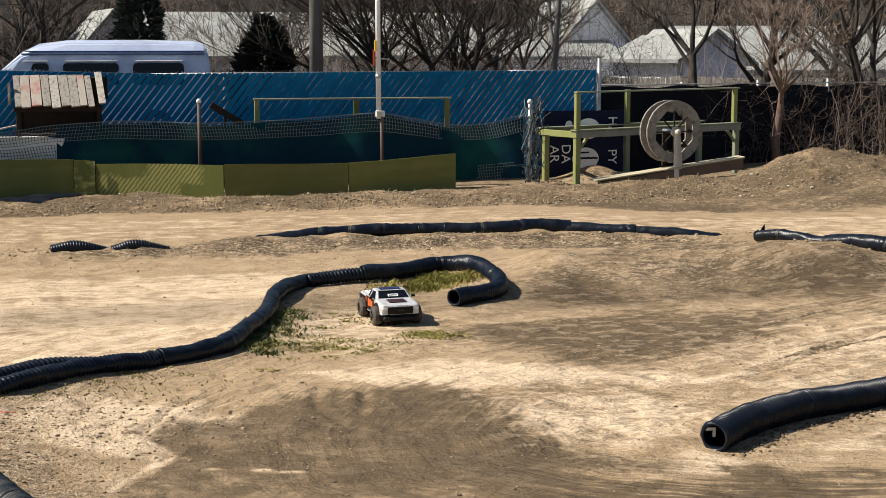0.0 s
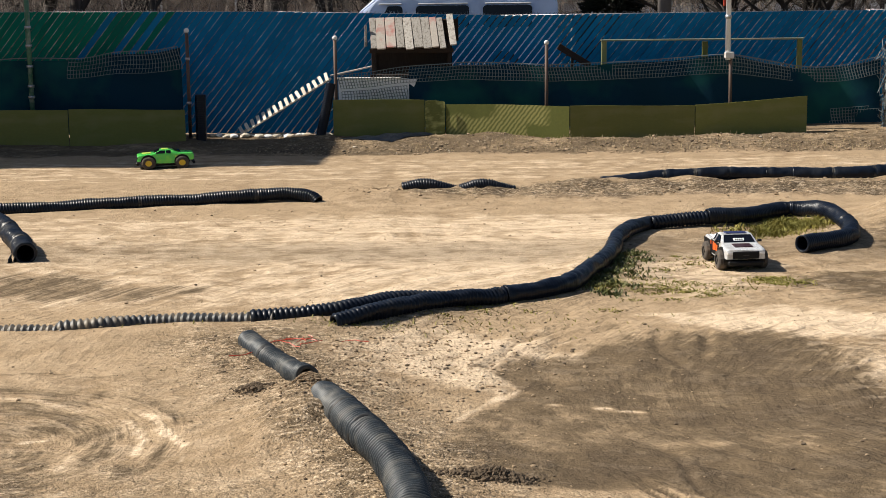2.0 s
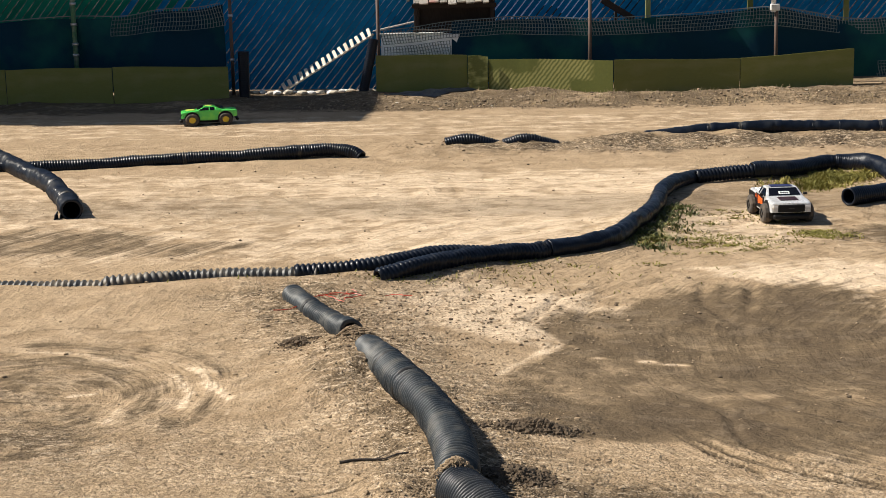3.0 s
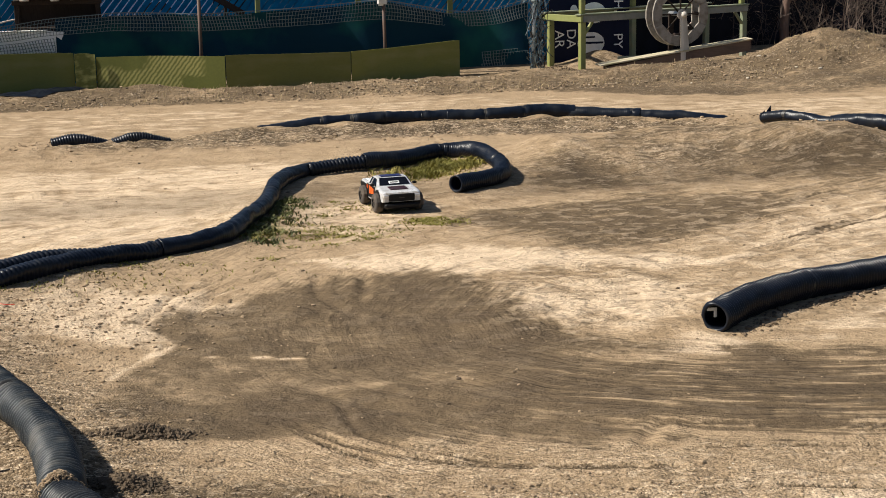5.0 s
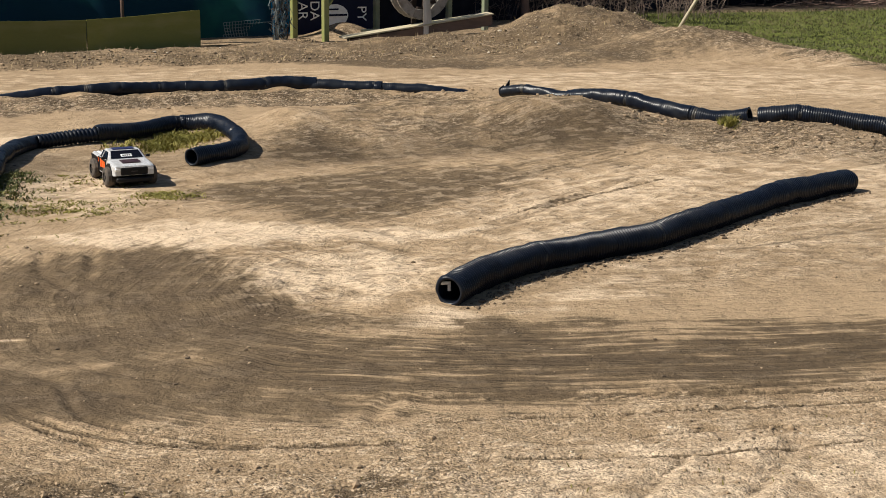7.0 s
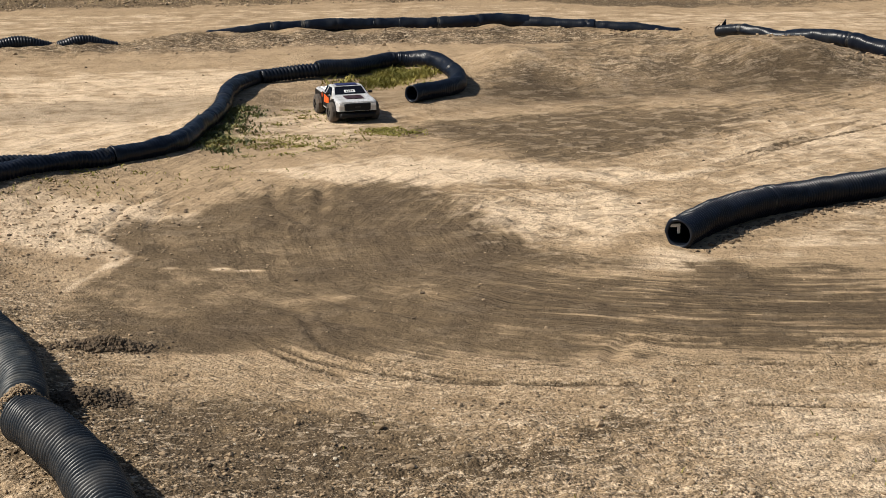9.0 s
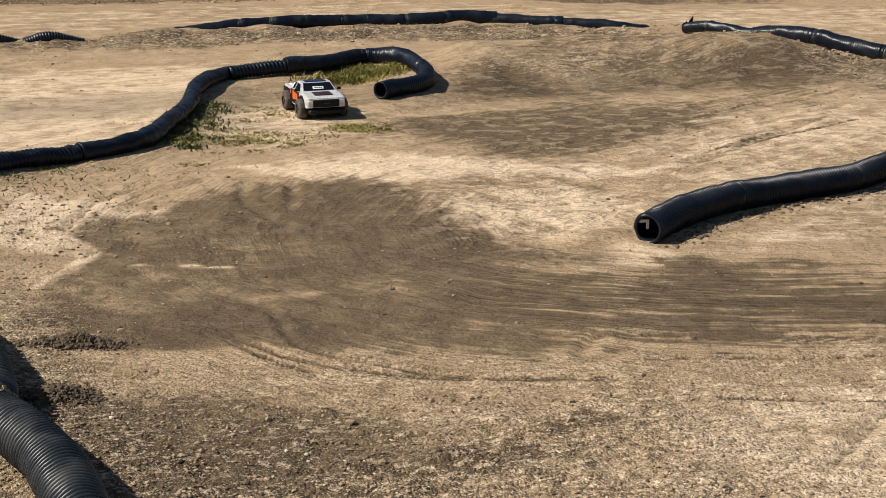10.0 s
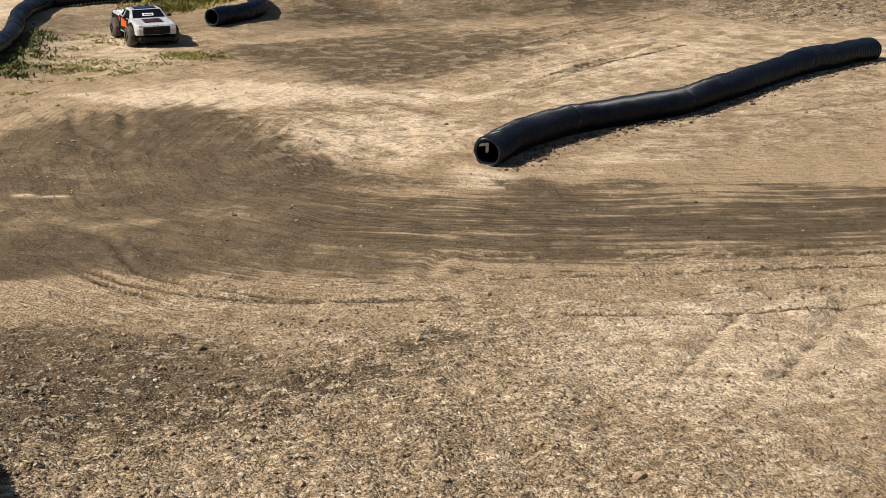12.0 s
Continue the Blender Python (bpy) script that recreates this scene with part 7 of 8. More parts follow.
def evergreen(x, y, tall, wide, seed, label, ragged=0.4):
    """Dense dark evergreen: trunk and a crown of many small sprays."""
    rnd = random.Random(seed)
    root = thing("evergreen_tree", (x, y, gz(x, y)), label, "tree", "evergreens")
    part("trunk", rod(B(), (0, 0, -0.1), (0, 0, tall * 0.9), 0.1, 0.02, n=8), M_BARK, root, smooth=True)
    v, f = [], []
    for i in range(6500):
        h = rnd.random() ** 1.1
        z = 0.1 + h * (tall - 0.1)
        a = rnd.uniform(0, 2 * math.pi)
        lump = noise.noise(Vector((1.6 * math.cos(a), 1.6 * math.sin(a), z * 1.7 + seed * 9)))
        rim = wide * (1 - h) ** 0.6 * (1 + ragged * 1.9 * lump)
        r = rim * rnd.uniform(0.3, 1.0) ** 0.5
        c = Vector((r * math.cos(a), r * math.sin(a), z))
        out = Vector((math.cos(a), math.sin(a), rnd.uniform(-0.2, 0.9))).normalized()
        s = rnd.uniform(0.06, 0.16)
        side = out.cross(Vector((rnd.gauss(0, 1), rnd.gauss(0, 1), rnd.gauss(0, 1)))).normalized() * s * 0.35
        b = len(v)
        v += [c - side, c + side, c + out * s * 1.5, c + out * s * 0.5 + side.cross(out) * 0.8]
        f += [(b, b + 1, b + 2), (b, b + 3, b + 2)]
    raw_part("crown", v, f, M_CONIFER, root, "dark green sprays")


evergreen(0.12, 33.5, 3.6, 0.85, 1, "dense dark evergreen with pointed top")
evergreen(2.75, 33.5, 2.6, 0.95, 2, "squat ragged dark evergreen behind the fence", 0.5)


def utility_pole():
    x, y = 3.72, 32.0
    root = thing("utility_pole", (x, y, gz(x, y)), "grey weathered wooden utility pole", "utility pole")
    part("shaft", rod(B(), (0, 0, -0.2), (0.02, 0, 8.0), 0.15, 0.12, n=16), M_UTILITY, root, smooth=True)
    part("cross_arm", box(B(), (-0.9, -0.2, 7.4), (0.9, -0.1, 7.52), 0.01), M_UTILITY, root)


utility_pole()


# ---- dark fabric fence and pale board fence at the back ----
def fabric_fence(a, b, label):
    a, b = Vector(a), Vector(b)
    root = thing("fabric_fence", a, label, "fence", kind="structure")
    d = b - a
    n = 60
    v, f = [], []
    for i in range(n + 1):
        s = i / n
        p = d * s
        g = gz(a.x + p.x, a.y + p.y)
        for j in range(5):
            t = j / 4
            v.append((p.x, p.y + 0.05 * math.sin(s * 60 + t * 3) + 0.03 * math.sin(s * 23), g - 0.03 + t * (1.40 - 0.1 * s + 0.02 * math.sin(s * 40))))
    for i in range(n):
        for j in range(4):
            f.append((i * 5 + j, (i + 1) * 5 + j, (i + 1) * 5 + j + 1, i * 5 + j + 1))
    raw_part("fabric", v, f, M_FABRIC_BLACK, root, smooth=True)
    for i in range(6):
        p = d * (i / 5)
        part("post", rod(B(), (p.x, p.y + 0.1, -0.1), (p.x, p.y + 0.1, 1.42), 0.03, n=8), M_STEEL, root, smooth=True)
    part("top_wire", rod(B(), (0, 0.06, 1.4), (d.x, d.y + 0.06, 1.31), 0.012, n=6), M_STEEL, root, smooth=True)


fabric_fence((7.15, 22.9, 0), (15.5, 26.8, 0), "black fabric screen on a wire fence")
# second stretch added to stand for the deep shade behind the brush
fabric_fence((15.52, 26.81, 0), (33.0, 30.4, 0), "black screen added for the shade behind the lawn brush")


def board_fence():
    """Pale cedar fence whose tops show over the dark screen."""
    a, b = Vector((11.6, 40.0, 0)), Vector((27.0, 34.4, 0))
    turn = math.degrees(math.atan2(b.y - a.y, b.x - a.x))
    root = thing("board_fence", (a.x, a.y, 0), "pale weathered cedar board fence", "fence", kind="structure", turn=turn)
    ln = (b - a).length
    n = 120
    me = mesh_of("board", box(B(), (0.004, 0, -1.0), (ln / n - 0.004, 0.02, 1.05), 0.003), M_PICKET)
    rnd = random.Random(2)
    for i in range(n):
        ob = new("board", me)
        ob.parent = root
        ob.location = (ln * i / n, rnd.uniform(-0.006, 0.006), rnd.uniform(-0.03, 0.02) + 0.06 - 0.06 * i / n)
    part("rail", box(B(), (0, 0.03, 0.7), (ln, 0.07, 0.78)), M_PICKET, root)


board_fence()


def brush_pile():
    rnd = random.Random(77)
    root = thing("brush_pile", (21.2, 26.6, gz(21.2, 26.6)), "heap of reddish-brown cut brush behind the lawn", "brush pile")
    pieces = []
    for i in range(900):
        a = Vector((rnd.gauss(0, 1.5), rnd.gauss(0, 0.5), 0))
        a.z = abs(rnd.gauss(0, 0.22)) * math.exp(-(a.x / 2.2) ** 2) + 0.02
        d = Vector((rnd.gauss(0, 0.5), rnd.gauss(0, 0.3), rnd.gauss(0, 0.1)))
        pieces.append((a, a + d, rnd.uniform(0.006, 0.02), 0.005))
    raw_part("cut_brush", *sticks(pieces), M_BARK_RED, root, kind="stuff")


brush_pile()


# ---- radio-controlled trucks ----
def rc_truck(name, at, turn, paint, label, rim_mat, roof_mat, bed_mat, lettered=False, pitch=0.0):
    """Short-course model truck, 0.66 m long, nose towards +x."""
    z = gz(*at)
    root = thing(name, (at[0], at[1], z), label, "model truck", turn=turn)
    root.matrix_basis = root.matrix_basis @ Matrix.Rotation(radians(pitch), 4, "Y") @ Matrix.Diagonal((1.15, 1.12, 1.02, 1))
    # x, half width low, half width shoulder, half width top, z low, z shoulder, z top
    st = [(-0.285, 0.118, 0.120, 0.112, 0.095, 0.150, 0.153), (-0.272, 0.126, 0.128, 0.120, 0.085, 0.158, 0.163), (-0.15, 0.132, 0.134, 0.126, 0.078, 0.160, 0.164),
          (-0.075, 0.130, 0.131, 0.120, 0.052, 0.160, 0.164), (-0.064, 0.130, 0.131, 0.100, 0.052, 0.160, 0.214), (-0.03, 0.130, 0.131, 0.100, 0.052, 0.160, 0.222), (0.05, 0.130, 0.131, 0.099, 0.052, 0.160, 0.219),
          (0.118, 0.131, 0.132, 0.114, 0.056, 0.158, 0.168), (0.135, 0.132, 0.133, 0.120, 0.066, 0.156, 0.163), (0.235, 0.136, 0.134, 0.120, 0.085, 0.148, 0.156), (0.270, 0.130, 0.129, 0.114, 0.078, 0.142, 0.150), (0.282, 0.124, 0.123, 0.108, 0.08, 0.136, 0.143)]
    if not lettered:
        # low cab with a sloping back
        drop = {-0.15: 0.17, -0.075: 0.193, -0.064: 0.2, -0.03: 0.208, 0.05: 0.203}
        st = [(x, a, b, min(c, 0.118 - 0.1 * (x + 0.15)) if -0.16 < x < 0 else c, zl, zs, drop.get(x, zt)) for x, a, b, c, zl, zs, zt in st]
    bm = B()
    rows = []
    for x, a, b, c, zl, zs, zt in st:
        sec = [(a, zl), (b, (zl + zs) / 2), (b, zs), (c, zt)]
        full = [(-u, v) for u, v in sec] + [(u, v) for u, v in reversed(sec)]
        rows.append([bm.verts.new((x, u, v)) for u, v in full])
    for p, q in zip(rows, rows[1:]):
        for k in range(len(p) - 1):
            bm.faces.new((p[k], q[k], q[k + 1], p[k + 1]))
    bm.faces.new(rows[0][::-1])
    bm.faces.new(rows[-1])
    bmesh.ops.recalc_face_normals(bm, faces=bm.faces)
    # wheel arches cut as dark liners below
    bmesh.ops.bevel(bm, geom=[e for e in bm.edges if len(e.link_faces) == 2 and e.calc_face_angle(0) > 0.35], offset=0.004, segments=2, affect="EDGES")
    body = part("body", bm, paint, root, smooth=False)
    body.location.z = 0.012
    # chassis and bumpers
    part("chassis", box(B(), (-0.24, -0.07, 0.03), (0.25, 0.07, 0.07), 0.01), M_TRUCK_BLACK, root)
    part("front_bumper", box(B(), (0.262, -0.118, 0.045), (0.3, 0.118, 0.078), 0.008), M_TRUCK_BLACK, root)
    part("rear_bumper", box(B(), (-0.3, -0.12, 0.05), (-0.27, 0.12, 0.08), 0.008), M_TRUCK_BLACK, root)
    part("grille", box(B(), (0.268, -0.088, 0.082), (0.2885, 0.088, 0.136), 0.006), M_TRUCK_BLACK, body, "black grille")
    for s in (-1, 1):
        part("headlight", box(B(), (0.262, s * 0.106 - 0.018, 0.112), (0.2855, s * 0.106 + 0.018, 0.132), 0.004), M_TRUCK_WHITE if lettered else M_GLASS_DARK, body, "white headlight" if lettered else "dark smoked headlight")
    # windows
    def pane(name, pts, off, lab, mat=None):
        bm = B()
        c = sum((Vector(p) for p in pts), Vector()) / len(pts)
        f = bm.faces.new([bm.verts.new(Vector(p) + Vector(off) * 0.003) for p in pts])
        ex = bmesh.ops.extrude_face_region(bm, geom=[f])
        for g in ex["geom"]:
            if isinstance(g, bmesh.types.BMVert):
                g.co += Vector(off) * -0.004
        bmesh.ops.recalc_face_normals(bm, faces=bm.faces)
        return part(name, bm, mat or M_GLASS_DARK, body, lab)
    top_z, side_z, rear = (0.2155, 0.211, [(-0.0745, 0.172), (-0.066, 0.208)]) if lettered else (0.2005, 0.197, [(-0.148, 0.185), (-0.078, 0.206)])
    pane("windscreen", [(0.115, -0.104, 0.1725), (0.115, 0.104, 0.1725), (0.056, 0.09, top_z), (0.056, -0.09, top_z)], (0.5, 0, 0.85), "black windscreen")
    pane("rear_window", [(rear[0][0], -0.09, rear[0][1]), (rear[0][0], 0.09, rear[0][1]), (rear[1][0], 0.085, rear[1][1]), (rear[1][0], -0.085, rear[1][1])], (-1, 0, 0.2) if lettered else (-0.4, 0, 1), "black rear window")
    for s in (-1, 1):
        pane("side_window", [(-0.055, s * 0.1275, 0.165), (0.1, s * 0.126, 0.165), (0.05, s * 0.1045, side_z), (-0.05, s * 0.1045, side_z)], (0, s, 0.6), "black side window")
        for x in (-0.008,):
            pane("pillar", [(x, s * 0.131, 0.162), (x + 0.008, s * 0.131, 0.162), (x + 0.008, s * 0.104, side_z + 0.003), (x, s * 0.104, side_z + 0.003)], (0, s * 1.6, 0.9), "", paint)
        part("mirror", box(B(), (0.078, s * 0.145 - 0.014, 0.168), (0.094, s * 0.145 + 0.014, 0.186), 0.004), M_TRUCK_BLACK, body, "black wing mirror")
    # roof panel, bonnet panel, bed ribs
    part("roof_panel", box(B(), (-0.03, -0.072, top_z + 0.006), (0.038, 0.072, top_z + 0.011), 0.002), roof_mat, body, "dark roof panel")
    m = Matrix.Translation((0.188, 0, 0.162)) @ Matrix.Rotation(radians(4), 4, "Y")
    part("bonnet_panel", box(B(), (-0.045, -0.06, -0.002), (0.045, 0.06, 0.003), 0.001, m), M_TRUCK_MAROON if lettered else M_LIME, body)
    for i in range(7 if lettered else 0):
        y = -0.096 + 0.032 * i
        part("bed_rib", box(B(), (-0.245, y - 0.009, 0.1625), (-0.082, y + 0.009, 0.169), 0.003), bed_mat, body)
    # wheels
    for wx in (-0.165, 0.172):
        for s in (-1, 1):
            part("wheel_arch", rod(B(), (wx, s * 0.085, 0.074), (wx, s * 0.1365, 0.074), 0.078, n=22), M_TRUCK_BLACK, body, "black wheel arch")
            bm = B()
            v, f = [], []
            prof = [(0.0, 0.034), (0.002, 0.059), (0.01, 0.0685), (0.03, 0.07), (0.05, 0.0685), (0.058, 0.059), (0.06, 0.034)]
            n = 26
            for k in range(n):
                w = 2 * math.pi * k / n
                for (u, r) in prof:
                    rr = r + (0.0022 if k % 2 and r > 0.05 else 0)
                    v.append((wx + rr * math.cos(w), s * (0.106 + u), 0.07 + rr * math.sin(w)))
            m2 = len(prof)
            for k in range(n):
                for j in range(m2 - 1):
                    f.append((k * m2 + j, k * m2 + j + 1, ((k + 1) % n) * m2 + j + 1, ((k + 1) % n) * m2 + j))
            wheel = raw_part("wheel", v, f, M_TYRE, root, "dirty knobbly tyre")
            bm = rod(B(), (wx, s * 0.115, 0.07), (wx, s * 0.159, 0.07), 0.036, n=20)
            rod(bm, (wx, s * 0.158, 0.07), (wx, s * 0.167, 0.07), 0.012, n=8)
            part("rim", bm, rim_mat, wheel)
    if lettered:
        for s in (-1, 1):
            part("door_decal", box(B(), (-0.1, s * 0.132 - 0.001, 0.062), (0.1, s * 0.132 + 0.001, 0.16), 0), M_TRUCK_BLACK, body, "black door panel")
            part("door_decal", box(B(), (-0.272, s * 0.1335 - 0.001, 0.085), (-0.1, s * 0.1335 + 0.001, 0.15), 0), M_TRUCK_BLACK, body, "black rear side panel")
            for k, (x0, w2) in enumerate(((-0.045, 0.03), (-0.008, 0.034), (0.033, 0.034))):
                part("decal_bar", box(B(), (x0, s * 0.134 - 0.001, 0.092 + 0.004 * k), (x0 + w2, s * 0.134 + 0.001, 0.15 - 0.004 * k), 0), M_TRUCK_ORANGE, body, "orange sticker block")
            part("decal_bar", box(B(), (-0.108, s * 0.1335 - 0.001, 0.12), (-0.088, s * 0.1335 + 0.001, 0.15), 0), M_TRUCK_ORANGE, body, "orange sticker block")
            part("decal_bar", box(B(), (-0.225, s * 0.1345 - 0.001, 0.14), (-0.16, s * 0.1345 + 0.001, 0.15), 0), M_TRUCK_BLACK, body, "black sticker stripe")
        m = Matrix.Translation((0.098, 0, 0.1865)) @ Matrix.Rotation(radians(36), 4, "Y")
        part("screen_sticker", box(B(), (-0.014, -0.036, 0.001), (0.012, 0.036, 0.0035), 0.001, m), M_TRUCK_WHITE, body, "white sticker with dark bars")
        for k in range(4):
            part("sticker_bar", box(B(), (-0.006, -0.026 + 0.014 * k, 0.003), (0.005, -0.016 + 0.014 * k, 0.0042), 0, m), M_TRUCK_BLACK, body)
        part("badge", box(B(), (0.2865, -0.02, 0.106), (0.289, 0.02, 0.112), 0), M_RIM, body)
    else:
        for s in (-1, 1):
            part("side_stripe", box(B(), (-0.21, s * 0.1345 - 0.0012, 0.1), (-0.1, s * 0.1345 + 0.0012, 0.138), 0), M_LIME, body, "lime yellow side stripe")
    return root


rc_truck("silver_truck", (1.82, 11.15), -84, M_TRUCK_SILVER, "dusty silver model pickup truck with orange stickers on dirt", M_RIM, M_TRUCK_NAVY, M_TRUCK_WHITE, lettered=True)
rc_truck("green_truck", (-3.82, 17.6), 194, M_TRUCK_GREEN, "bright green model pickup truck with yellow wheels on dirt", M_YELLOW, M_LIME, M_TRUCK_GREEN)


# ---- loose soil, stones, grass ----
def pebbles(name, count, place, size, mat, label, seed, flat=0.6, level=1, mound=None):
    """Small irregular stones as one scatter; place(rnd) gives x, y."""
    rnd = random.Random(seed)
    shapes = []
    for k in range(6):
        bm = B()
        bmesh.ops.create_icosphere(bm, subdivisions=level, radius=1.0)
        shapes.append((np.array([v.co[:] for v in bm.verts]) * np.array([rnd.uniform(0.8, 1.4), 1, flat]) * (1 + np.array([[rnd.uniform(-0.3, 0.3)] for _ in bm.verts])), [tuple(v.index for v in f.verts) for f in bm.faces]))
        bm.free()
    pts = np.array([place(rnd) for _ in range(count)])
    zs = height(pts[:, 0], pts[:, 1])
    if mound:
        zs = zs + mound[4] * np.exp(-((pts[:, 0] - mound[0]) / mound[2]) ** 2 - ((pts[:, 1] - mound[1]) / mound[3]) ** 2)
    v, f, base = [], [], 0
    for (x, y), z in zip(pts, zs):
        s = rnd.uniform(*size) * (0.5 + rnd.random() ** 3 * 1.3)
        a = rnd.uniform(0, 6.28)
        sv, sf = shapes[rnd.randrange(6)]
        c, sn = math.cos(a), math.sin(a)
        q = sv * s
        v.append(np.stack([q[:, 0] * c - q[:, 1] * sn + x, q[:, 0] * sn + q[:, 1] * c + y, q[:, 2] + z + s * 0.25], 1))
        f += [tuple(base + k for k in t) for t in sf]
        base += len(sv)
    ob = raw_part(name, np.concatenate(v).tolist(), f, mat)
    return tagged(ob, label, "soil", kind="stuff")


def near_spot(r):
    while True:
        x, y = r.uniform(-1.6, 4.2), 3.2 + 2.15 * r.random() ** 1.2
        if r.random() < 1 - 0.75 * min(1, max(0, (x - 1.3) / 1.2)):
            return x, y


def ridge_spot(r):
    k = r.randrange(len(NEAR_LINE) - 1)
    t = r.random()
    a, b = NEAR_LINE[k], NEAR_LINE[k + 1]
    return a[0] + (b[0] - a[0]) * t + r.gauss(0, 0.33), a[1] + (b[1] - a[1]) * t + r.gauss(0, 0.2)


def bank_spot(r):
    return r.uniform(-3, 11.5), 18.7 + abs(r.gauss(0, 0.9))


def field_spot(r):
    return r.uniform(-4, 8), 5.5 + 10 * r.random()


def left_spot(r):
    return -0.45 + r.gauss(0, 0.5), 8.3 + r.gauss(0, 0.55)


def right_bank_spot(r):
    t = r.random()
    return 6.2 + 2.6 * t + r.gauss(0, 0.35), 13.6 - 2.9 * t + r.gauss(-0.3, 0.4)


def pipe_side_spot(r):
    k = r.randrange(len(BIG_LINE) - 1)
    t, a, b = r.random(), BIG_LINE[k], BIG_LINE[k + 1]
    return a[0] + (b[0] - a[0]) * t + abs(r.gauss(0.08, 0.06)), a[1] + (b[1] - a[1]) * t - 0.06 - abs(r.gauss(0.03, 0.05))


def far_bank_spot(r):
    x = r.uniform(-1.5, 6.5)
    return x, 15.3 + r.gauss(0, 0.28) - (0.35 * max(0, x - 4.6))


pebbles("soil_crumbs", 420, near_spot, (0.006, 0.011), M_STONE, "larger tan clods strewn over the near ground", 18, 0.8)
pebbles("soil_crumbs", 14000, near_spot, (0.002, 0.0068), M_STONE, "loose tan soil crumbs and pebbles", 1)
pebbles("soil_crumbs", 2400, near_spot, (0.002, 0.0065), M_CLOD, "dark soil crumbs over the near ground", 10)
pebbles("soil_crumbs", 1500, left_spot, (0.003, 0.009), M_STONE, "tan clods on the choppy ground by the pipes", 12)
pebbles("soil_crumbs", 260, left_spot, (0.003, 0.009), M_CLOD, "dark clods on the choppy ground by the pipes", 13)
pebbles("soil_crumbs", 1500, right_bank_spot, (0.005, 0.016), M_STONE, "clods on the bank under the curving pipes", 14)
pebbles("soil_crumbs", 420, right_bank_spot, (0.005, 0.014), M_CLOD, "dark clods on the bank under the curving pipes", 15)
pebbles("soil_crumbs", 700, pipe_side_spot, (0.004, 0.012), M_CLOD, "dark clods along the long pipe", 16)
pebbles("soil_crumbs", 700, near_spot, (0.002, 0.006), M_STONE_PALE, "pale pebbles strewn over the dirt", 2)
pebbles("soil_crumbs", 4200, ridge_spot, (0.002, 0.007), M_STONE, "crumbly soil beside the near pipe", 3)
pebbles("soil_crumbs", 900, ridge_spot, (0.003, 0.007), M_CLOD, "dark soil crumbs beside the near pipe", 4)
pebbles("soil_crumbs", 3200, bank_spot, (0.005, 0.017), M_STONE, "stony crumbs on the earth bank", 5)
pebbles("soil_crumbs", 700, bank_spot, (0.006, 0.018), M_CLOD, "dark clods on the earth bank", 17)
pebbles("soil_crumbs", 60, bank_spot, (0.007, 0.02), M_STONE_PALE, "pale stones on the earth bank", 6)
pebbles("soil_crumbs", 2200, field_spot, (0.003, 0.009), M_STONE, "scattered pebbles on the track", 7)
pebbles("soil_crumbs", 220, field_spot, (0.004, 0.010), M_CLOD, "scattered dark crumbs on the track", 8)
pebbles("soil_crumbs", 1400, far_bank_spot, (0.005, 0.014), M_STONE, "crumbs on the low bank of far pipes", 9)


def clod_heap(x, y, sx, sy, count, seed, label):
    ob = pebbles("clod_heap", count, lambda r: (x + r.gauss(0, sx), y + r.gauss(0, sy)), (0.002, 0.007), M_CLOD, label, seed, 0.9, 1, (x, y, sx * 1.2, sy * 1.2, 0.04))
    lumps = pebbles("clod_lumps", count // 5, lambda r: (x + r.gauss(0, sx * 0.8), y + r.gauss(0, sy * 0.8)), (0.004, 0.0095), M_CLOD, "broken lumps in a " + label, seed + 100, 0.8, 2, (x, y, sx * 1.2, sy * 1.2, 0.035))
    tagged(lumps, "broken lumps in a " + label, "clods", "dark clod heaps", kind="stuff")
    return tagged(ob, label, "clods", "dark clod heaps", kind="stuff")


clod_heap(-0.02, 6.15, 0.09, 0.035, 1600, 61, "heap of dark damp clods")
clod_heap(-0.1, 5.52, 0.07, 0.045, 1600, 62, "heap of dark damp clods beside the pipe")
clod_heap(-1.25, 7.5, 0.06, 0.04, 300, 63, "patch of dark clods around a small hole")
clod_heap(5.75, 20.7, 0.2, 0.12, 300, 64, "patch of dark clods at the foot of a post")

tagged(pebbles("soil_clump", 1100, lambda r: (-0.318 + r.gauss(0, 0.04), 5.22 + r.gauss(0, 0.014)), (0.0015, 0.0042), M_STONE, "dry soil spilled over a pipe joint", 65, 0.8, 1, (-0.318, 5.22, 0.12, 0.06, 0.175)), category="soil")
tagged(pebbles("soil_clump", 700, lambda r: (-0.9 + r.gauss(0, 0.06), 7.26 + r.gauss(0, 0.06)), (0.002, 0.0065), M_STONE, "soil heaped over a pipe joint", 66, 0.8, 1, (-0.9, 7.26, 0.13, 0.1, 0.07)), category="soil")


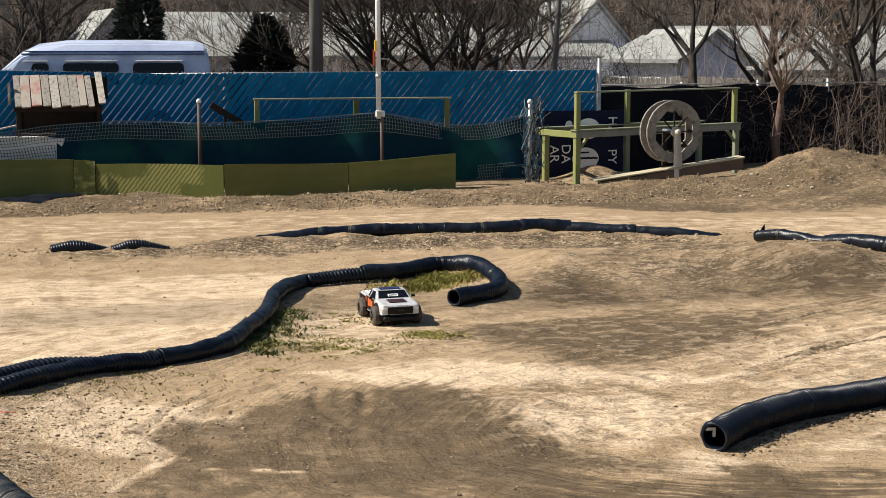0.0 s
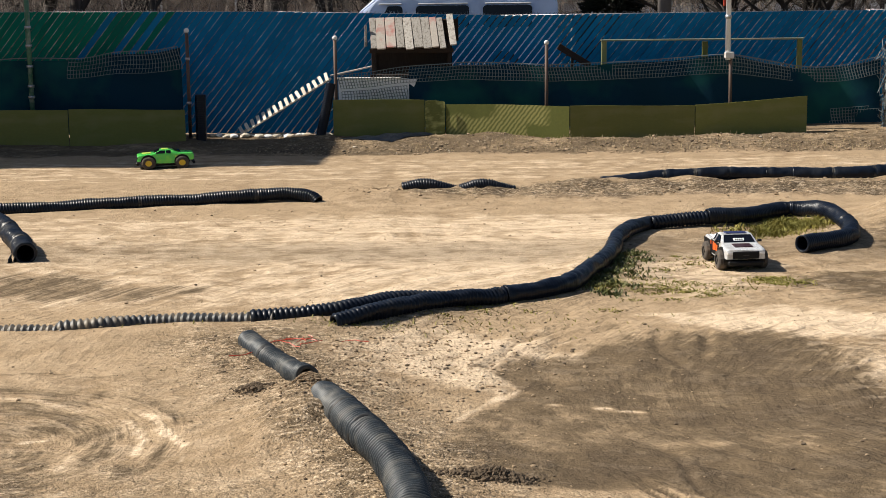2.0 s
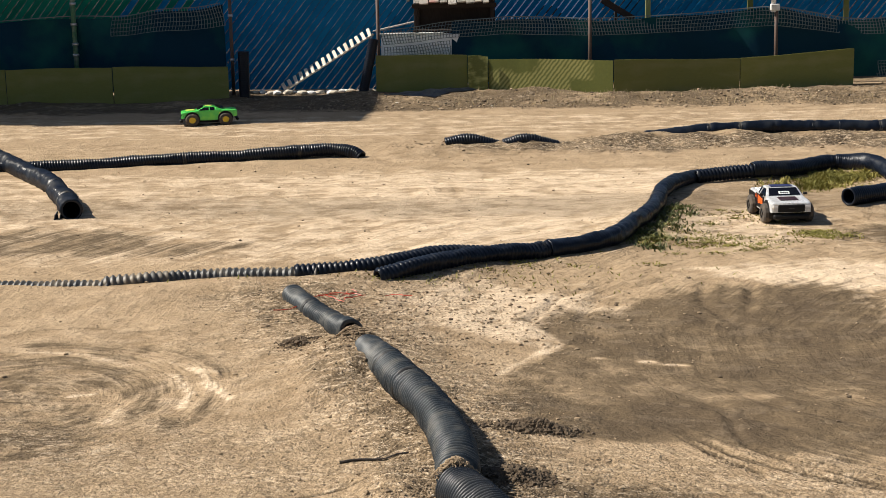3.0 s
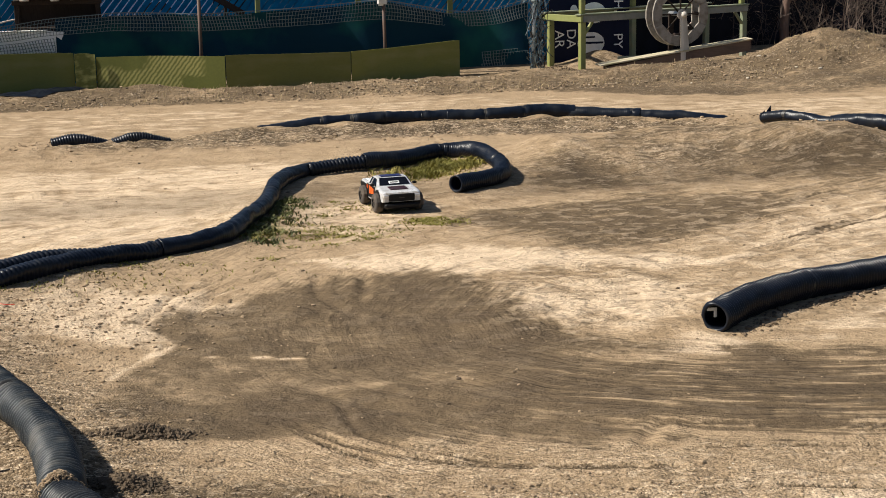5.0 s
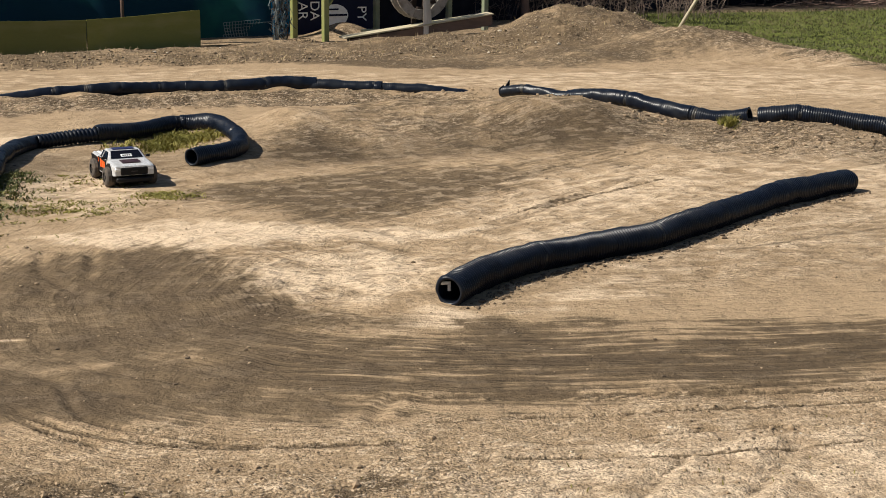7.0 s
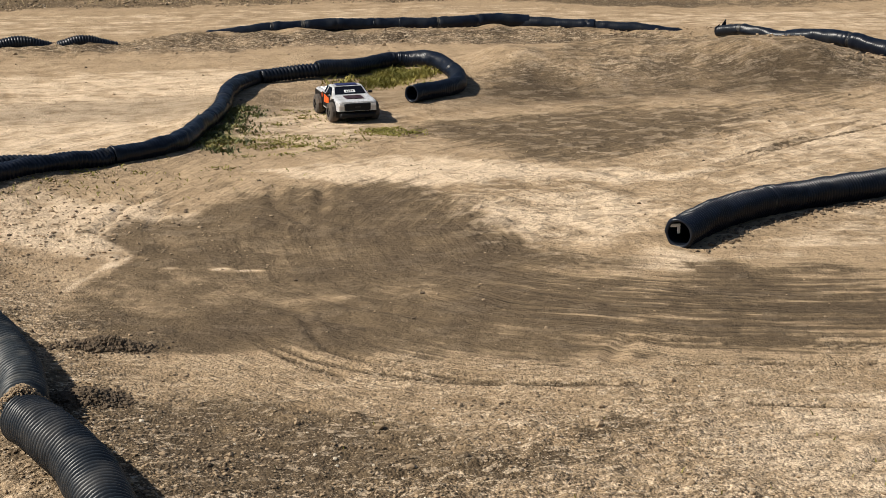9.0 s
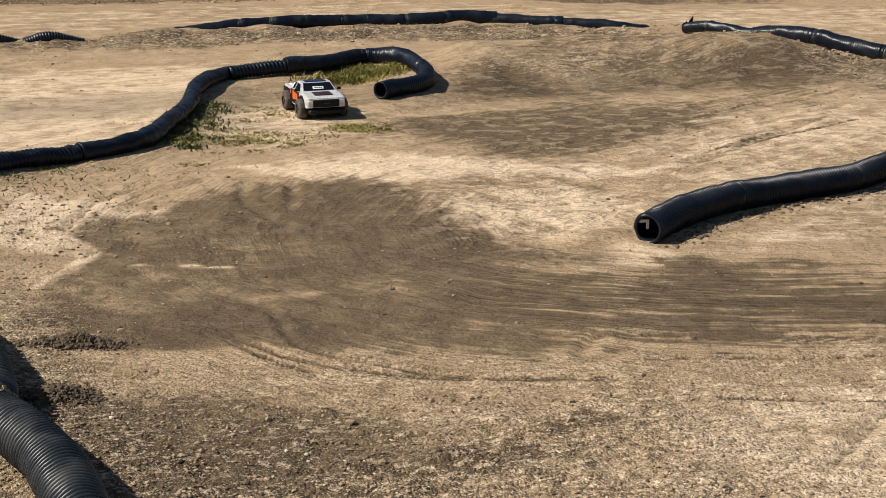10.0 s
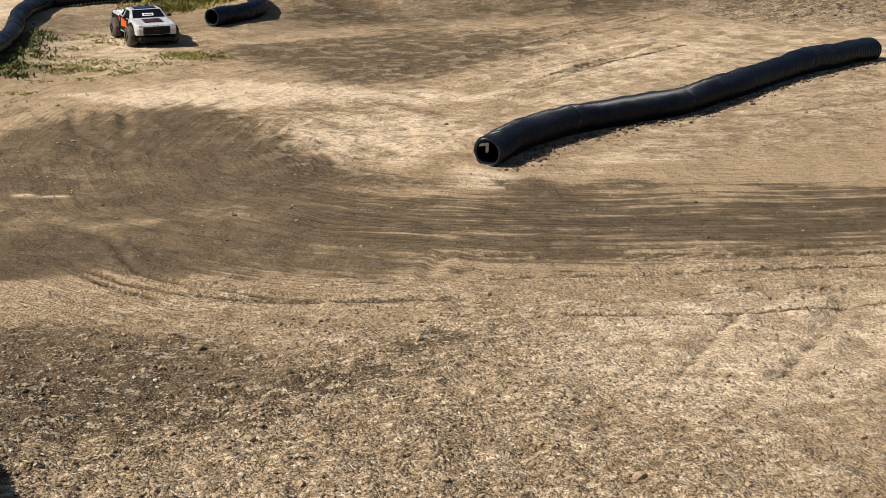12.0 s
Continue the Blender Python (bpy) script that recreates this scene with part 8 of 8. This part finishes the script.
def blades(name, count, place, tall, mat, label, seed, wide=0.004, lean=0.5):
    rnd = random.Random(seed)
    pts = np.array([place(rnd) for _ in range(count)])
    zs = height(pts[:, 0], pts[:, 1])
    v, f = [], []
    for (x, y), z in zip(pts, zs):
        h = tall * rnd.uniform(0.4, 1.2)
        a = rnd.uniform(0, 6.28)
        dx, dy = math.cos(a) * wide, math.sin(a) * wide
        lx, ly = rnd.gauss(0, lean) * h, rnd.gauss(0, lean) * h
        b = len(v)
        v += [(x - dx, y - dy, z - 0.003), (x + dx, y + dy, z - 0.003), (x + dx * 0.7 + lx * 0.45, y + dy * 0.7 + ly * 0.45, z + h * 0.6), (x - dx * 0.7 + lx * 0.45, y - dy * 0.7 + ly * 0.45, z + h * 0.6), (x + lx, y + ly, z + h)]
        f += [(b, b + 1, b + 2, b + 3), (b + 3, b + 2, b + 4)]
    ob = raw_part(name, v, f, mat)
    return tagged(ob, label, "grass", kind="stuff")


def weed_clumps(seed, lines):
    """Centres and spreads of ragged weed clumps strewn about lines of (x, y), with a spread and a count."""
    rnd = random.Random(seed)
    made = []
    for pts, away, count in lines:
        for _ in range(count):
            k = rnd.randrange(len(pts) - 1)
            t = rnd.random()
            a, b = pts[k], pts[k + 1]
            made.append((a[0] + (b[0] - a[0]) * t + rnd.gauss(0, away), a[1] + (b[1] - a[1]) * t + rnd.gauss(0, away), rnd.uniform(0.02, 0.075)))
    return made


WEEDS_TALL = weed_clumps(91, (([(0.66, 10.0), (0.86, 10.38), (1.0, 10.9), (1.1, 11.4)], 0.09, 40), ([(2.25, 12.45), (2.5, 12.78), (2.72, 12.7)], 0.1, 26)))
WEEDS_LOW = weed_clumps(92, (([(0.55, 9.95), (0.95, 10.3), (1.25, 10.8)], 0.22, 24), ([(2.2, 12.4), (2.6, 12.7)], 0.16, 22), ([(0.9, 10.1), (1.3, 10.05), (1.6, 10.4)], 0.13, 26), ([(1.9, 10.5), (2.08, 10.4)], 0.07, 26), ([(-0.9, 8.9), (0.3, 9.75)], 0.09, 14), ([(1.2, 11.0), (1.9, 11.3)], 0.2, 14)))


def clump_spot(clumps):
    def spot(r):
        x, y, s = r.choice(clumps)
        return x + r.gauss(0, s * 1.4), y + r.gauss(0, s * 0.8)
    return spot


def lawn_spot(r):
    while True:
        x, y = r.uniform(10.8, 24), r.uniform(15, 25.6)
        if x - float(lawn_edge(y)) > abs(r.gauss(0.1, 0.35)):
            return x, y


def straw_spot(r):
    return 1.3 + r.gauss(0, 0.8), 10.9 + r.gauss(0, 0.8)


blades("weed_grass", 2600, clump_spot(WEEDS_TALL[40:]), 0.045, M_BLADE, "yellow-green weeds in the crook of the pipe", 71, 0.006, 0.9)
blades("weed_grass", 1500, clump_spot(WEEDS_TALL[:40]), 0.028, M_WEED, "dark green weeds along the foot of the pipe", 79, 0.007, 0.9)
blades("weed_grass", 4300, clump_spot(WEEDS_LOW), 0.012, M_BLADE, "low sparse weeds on the dirt by the pipe", 78, 0.006, 1.6)
blades("weed_grass", 500, lambda r: (7.42 + r.gauss(0, 0.035), 12.0 + r.gauss(0, 0.035)), 0.06, M_BLADE, "green weed by a pipe end", 72)
blades("weed_grass", 900, straw_spot, 0.01, M_STRAW, "dry straw scattered on dirt", 73, 0.003, 3.0)
blades("weed_grass", 350, lambda r: (-0.7 + r.gauss(0, 0.8), 9.15 + r.gauss(0, 0.2)), 0.02, M_BLADE, "sparse weeds along the pipes", 74, 0.005, 1.0)
blades("lawn_grass", 26000, lawn_spot, 0.04, M_LAWN, "short spring lawn beyond the track", 75, 0.008)
blades("weed_grass", 1500, lambda r: (r.uniform(-1, 12), 18.9 + abs(r.gauss(0, 0.8))), 0.05, M_STRAW, "dry stalks on the earth bank", 76)
blades("weed_grass", 160, lambda r: (2.6 + r.gauss(0, 0.9), 4.2 + r.gauss(0, 0.4)), 0.02, M_BLADE, "tiny green sprouts in the dirt", 77, 0.003)


def fallen_stick(x0, y0, x1, y1):
    """A thin crooked twig lying on the soil."""
    root = thing("stick", (x0, y0, gz(x0, y0)), "thin dark crooked stick lying on dirt", "stick")
    bm, rnd, n = B(), random.Random(12), 7
    pts = []
    for i in range(n):
        x, y = x0 + (x1 - x0) * i / (n - 1), y0 + (y1 - y0) * i / (n - 1) + rnd.uniform(-0.008, 0.008)
        pts.append(Vector((x - x0, y - y0, gz(x, y) - gz(x0, y0) + 0.006)))
    for i in range(n - 1):
        rod(bm, pts[i], pts[i + 1], 0.006 - 0.0005 * i, 0.0055 - 0.0005 * i, n=6)
    rod(bm, pts[3], pts[3] + Vector((0.05, 0.03, 0.012)), 0.003, 0.0015, n=5)
    part("twig", bm, M_BARK, root)


fallen_stick(-0.82, 5.74, -0.54, 5.78)
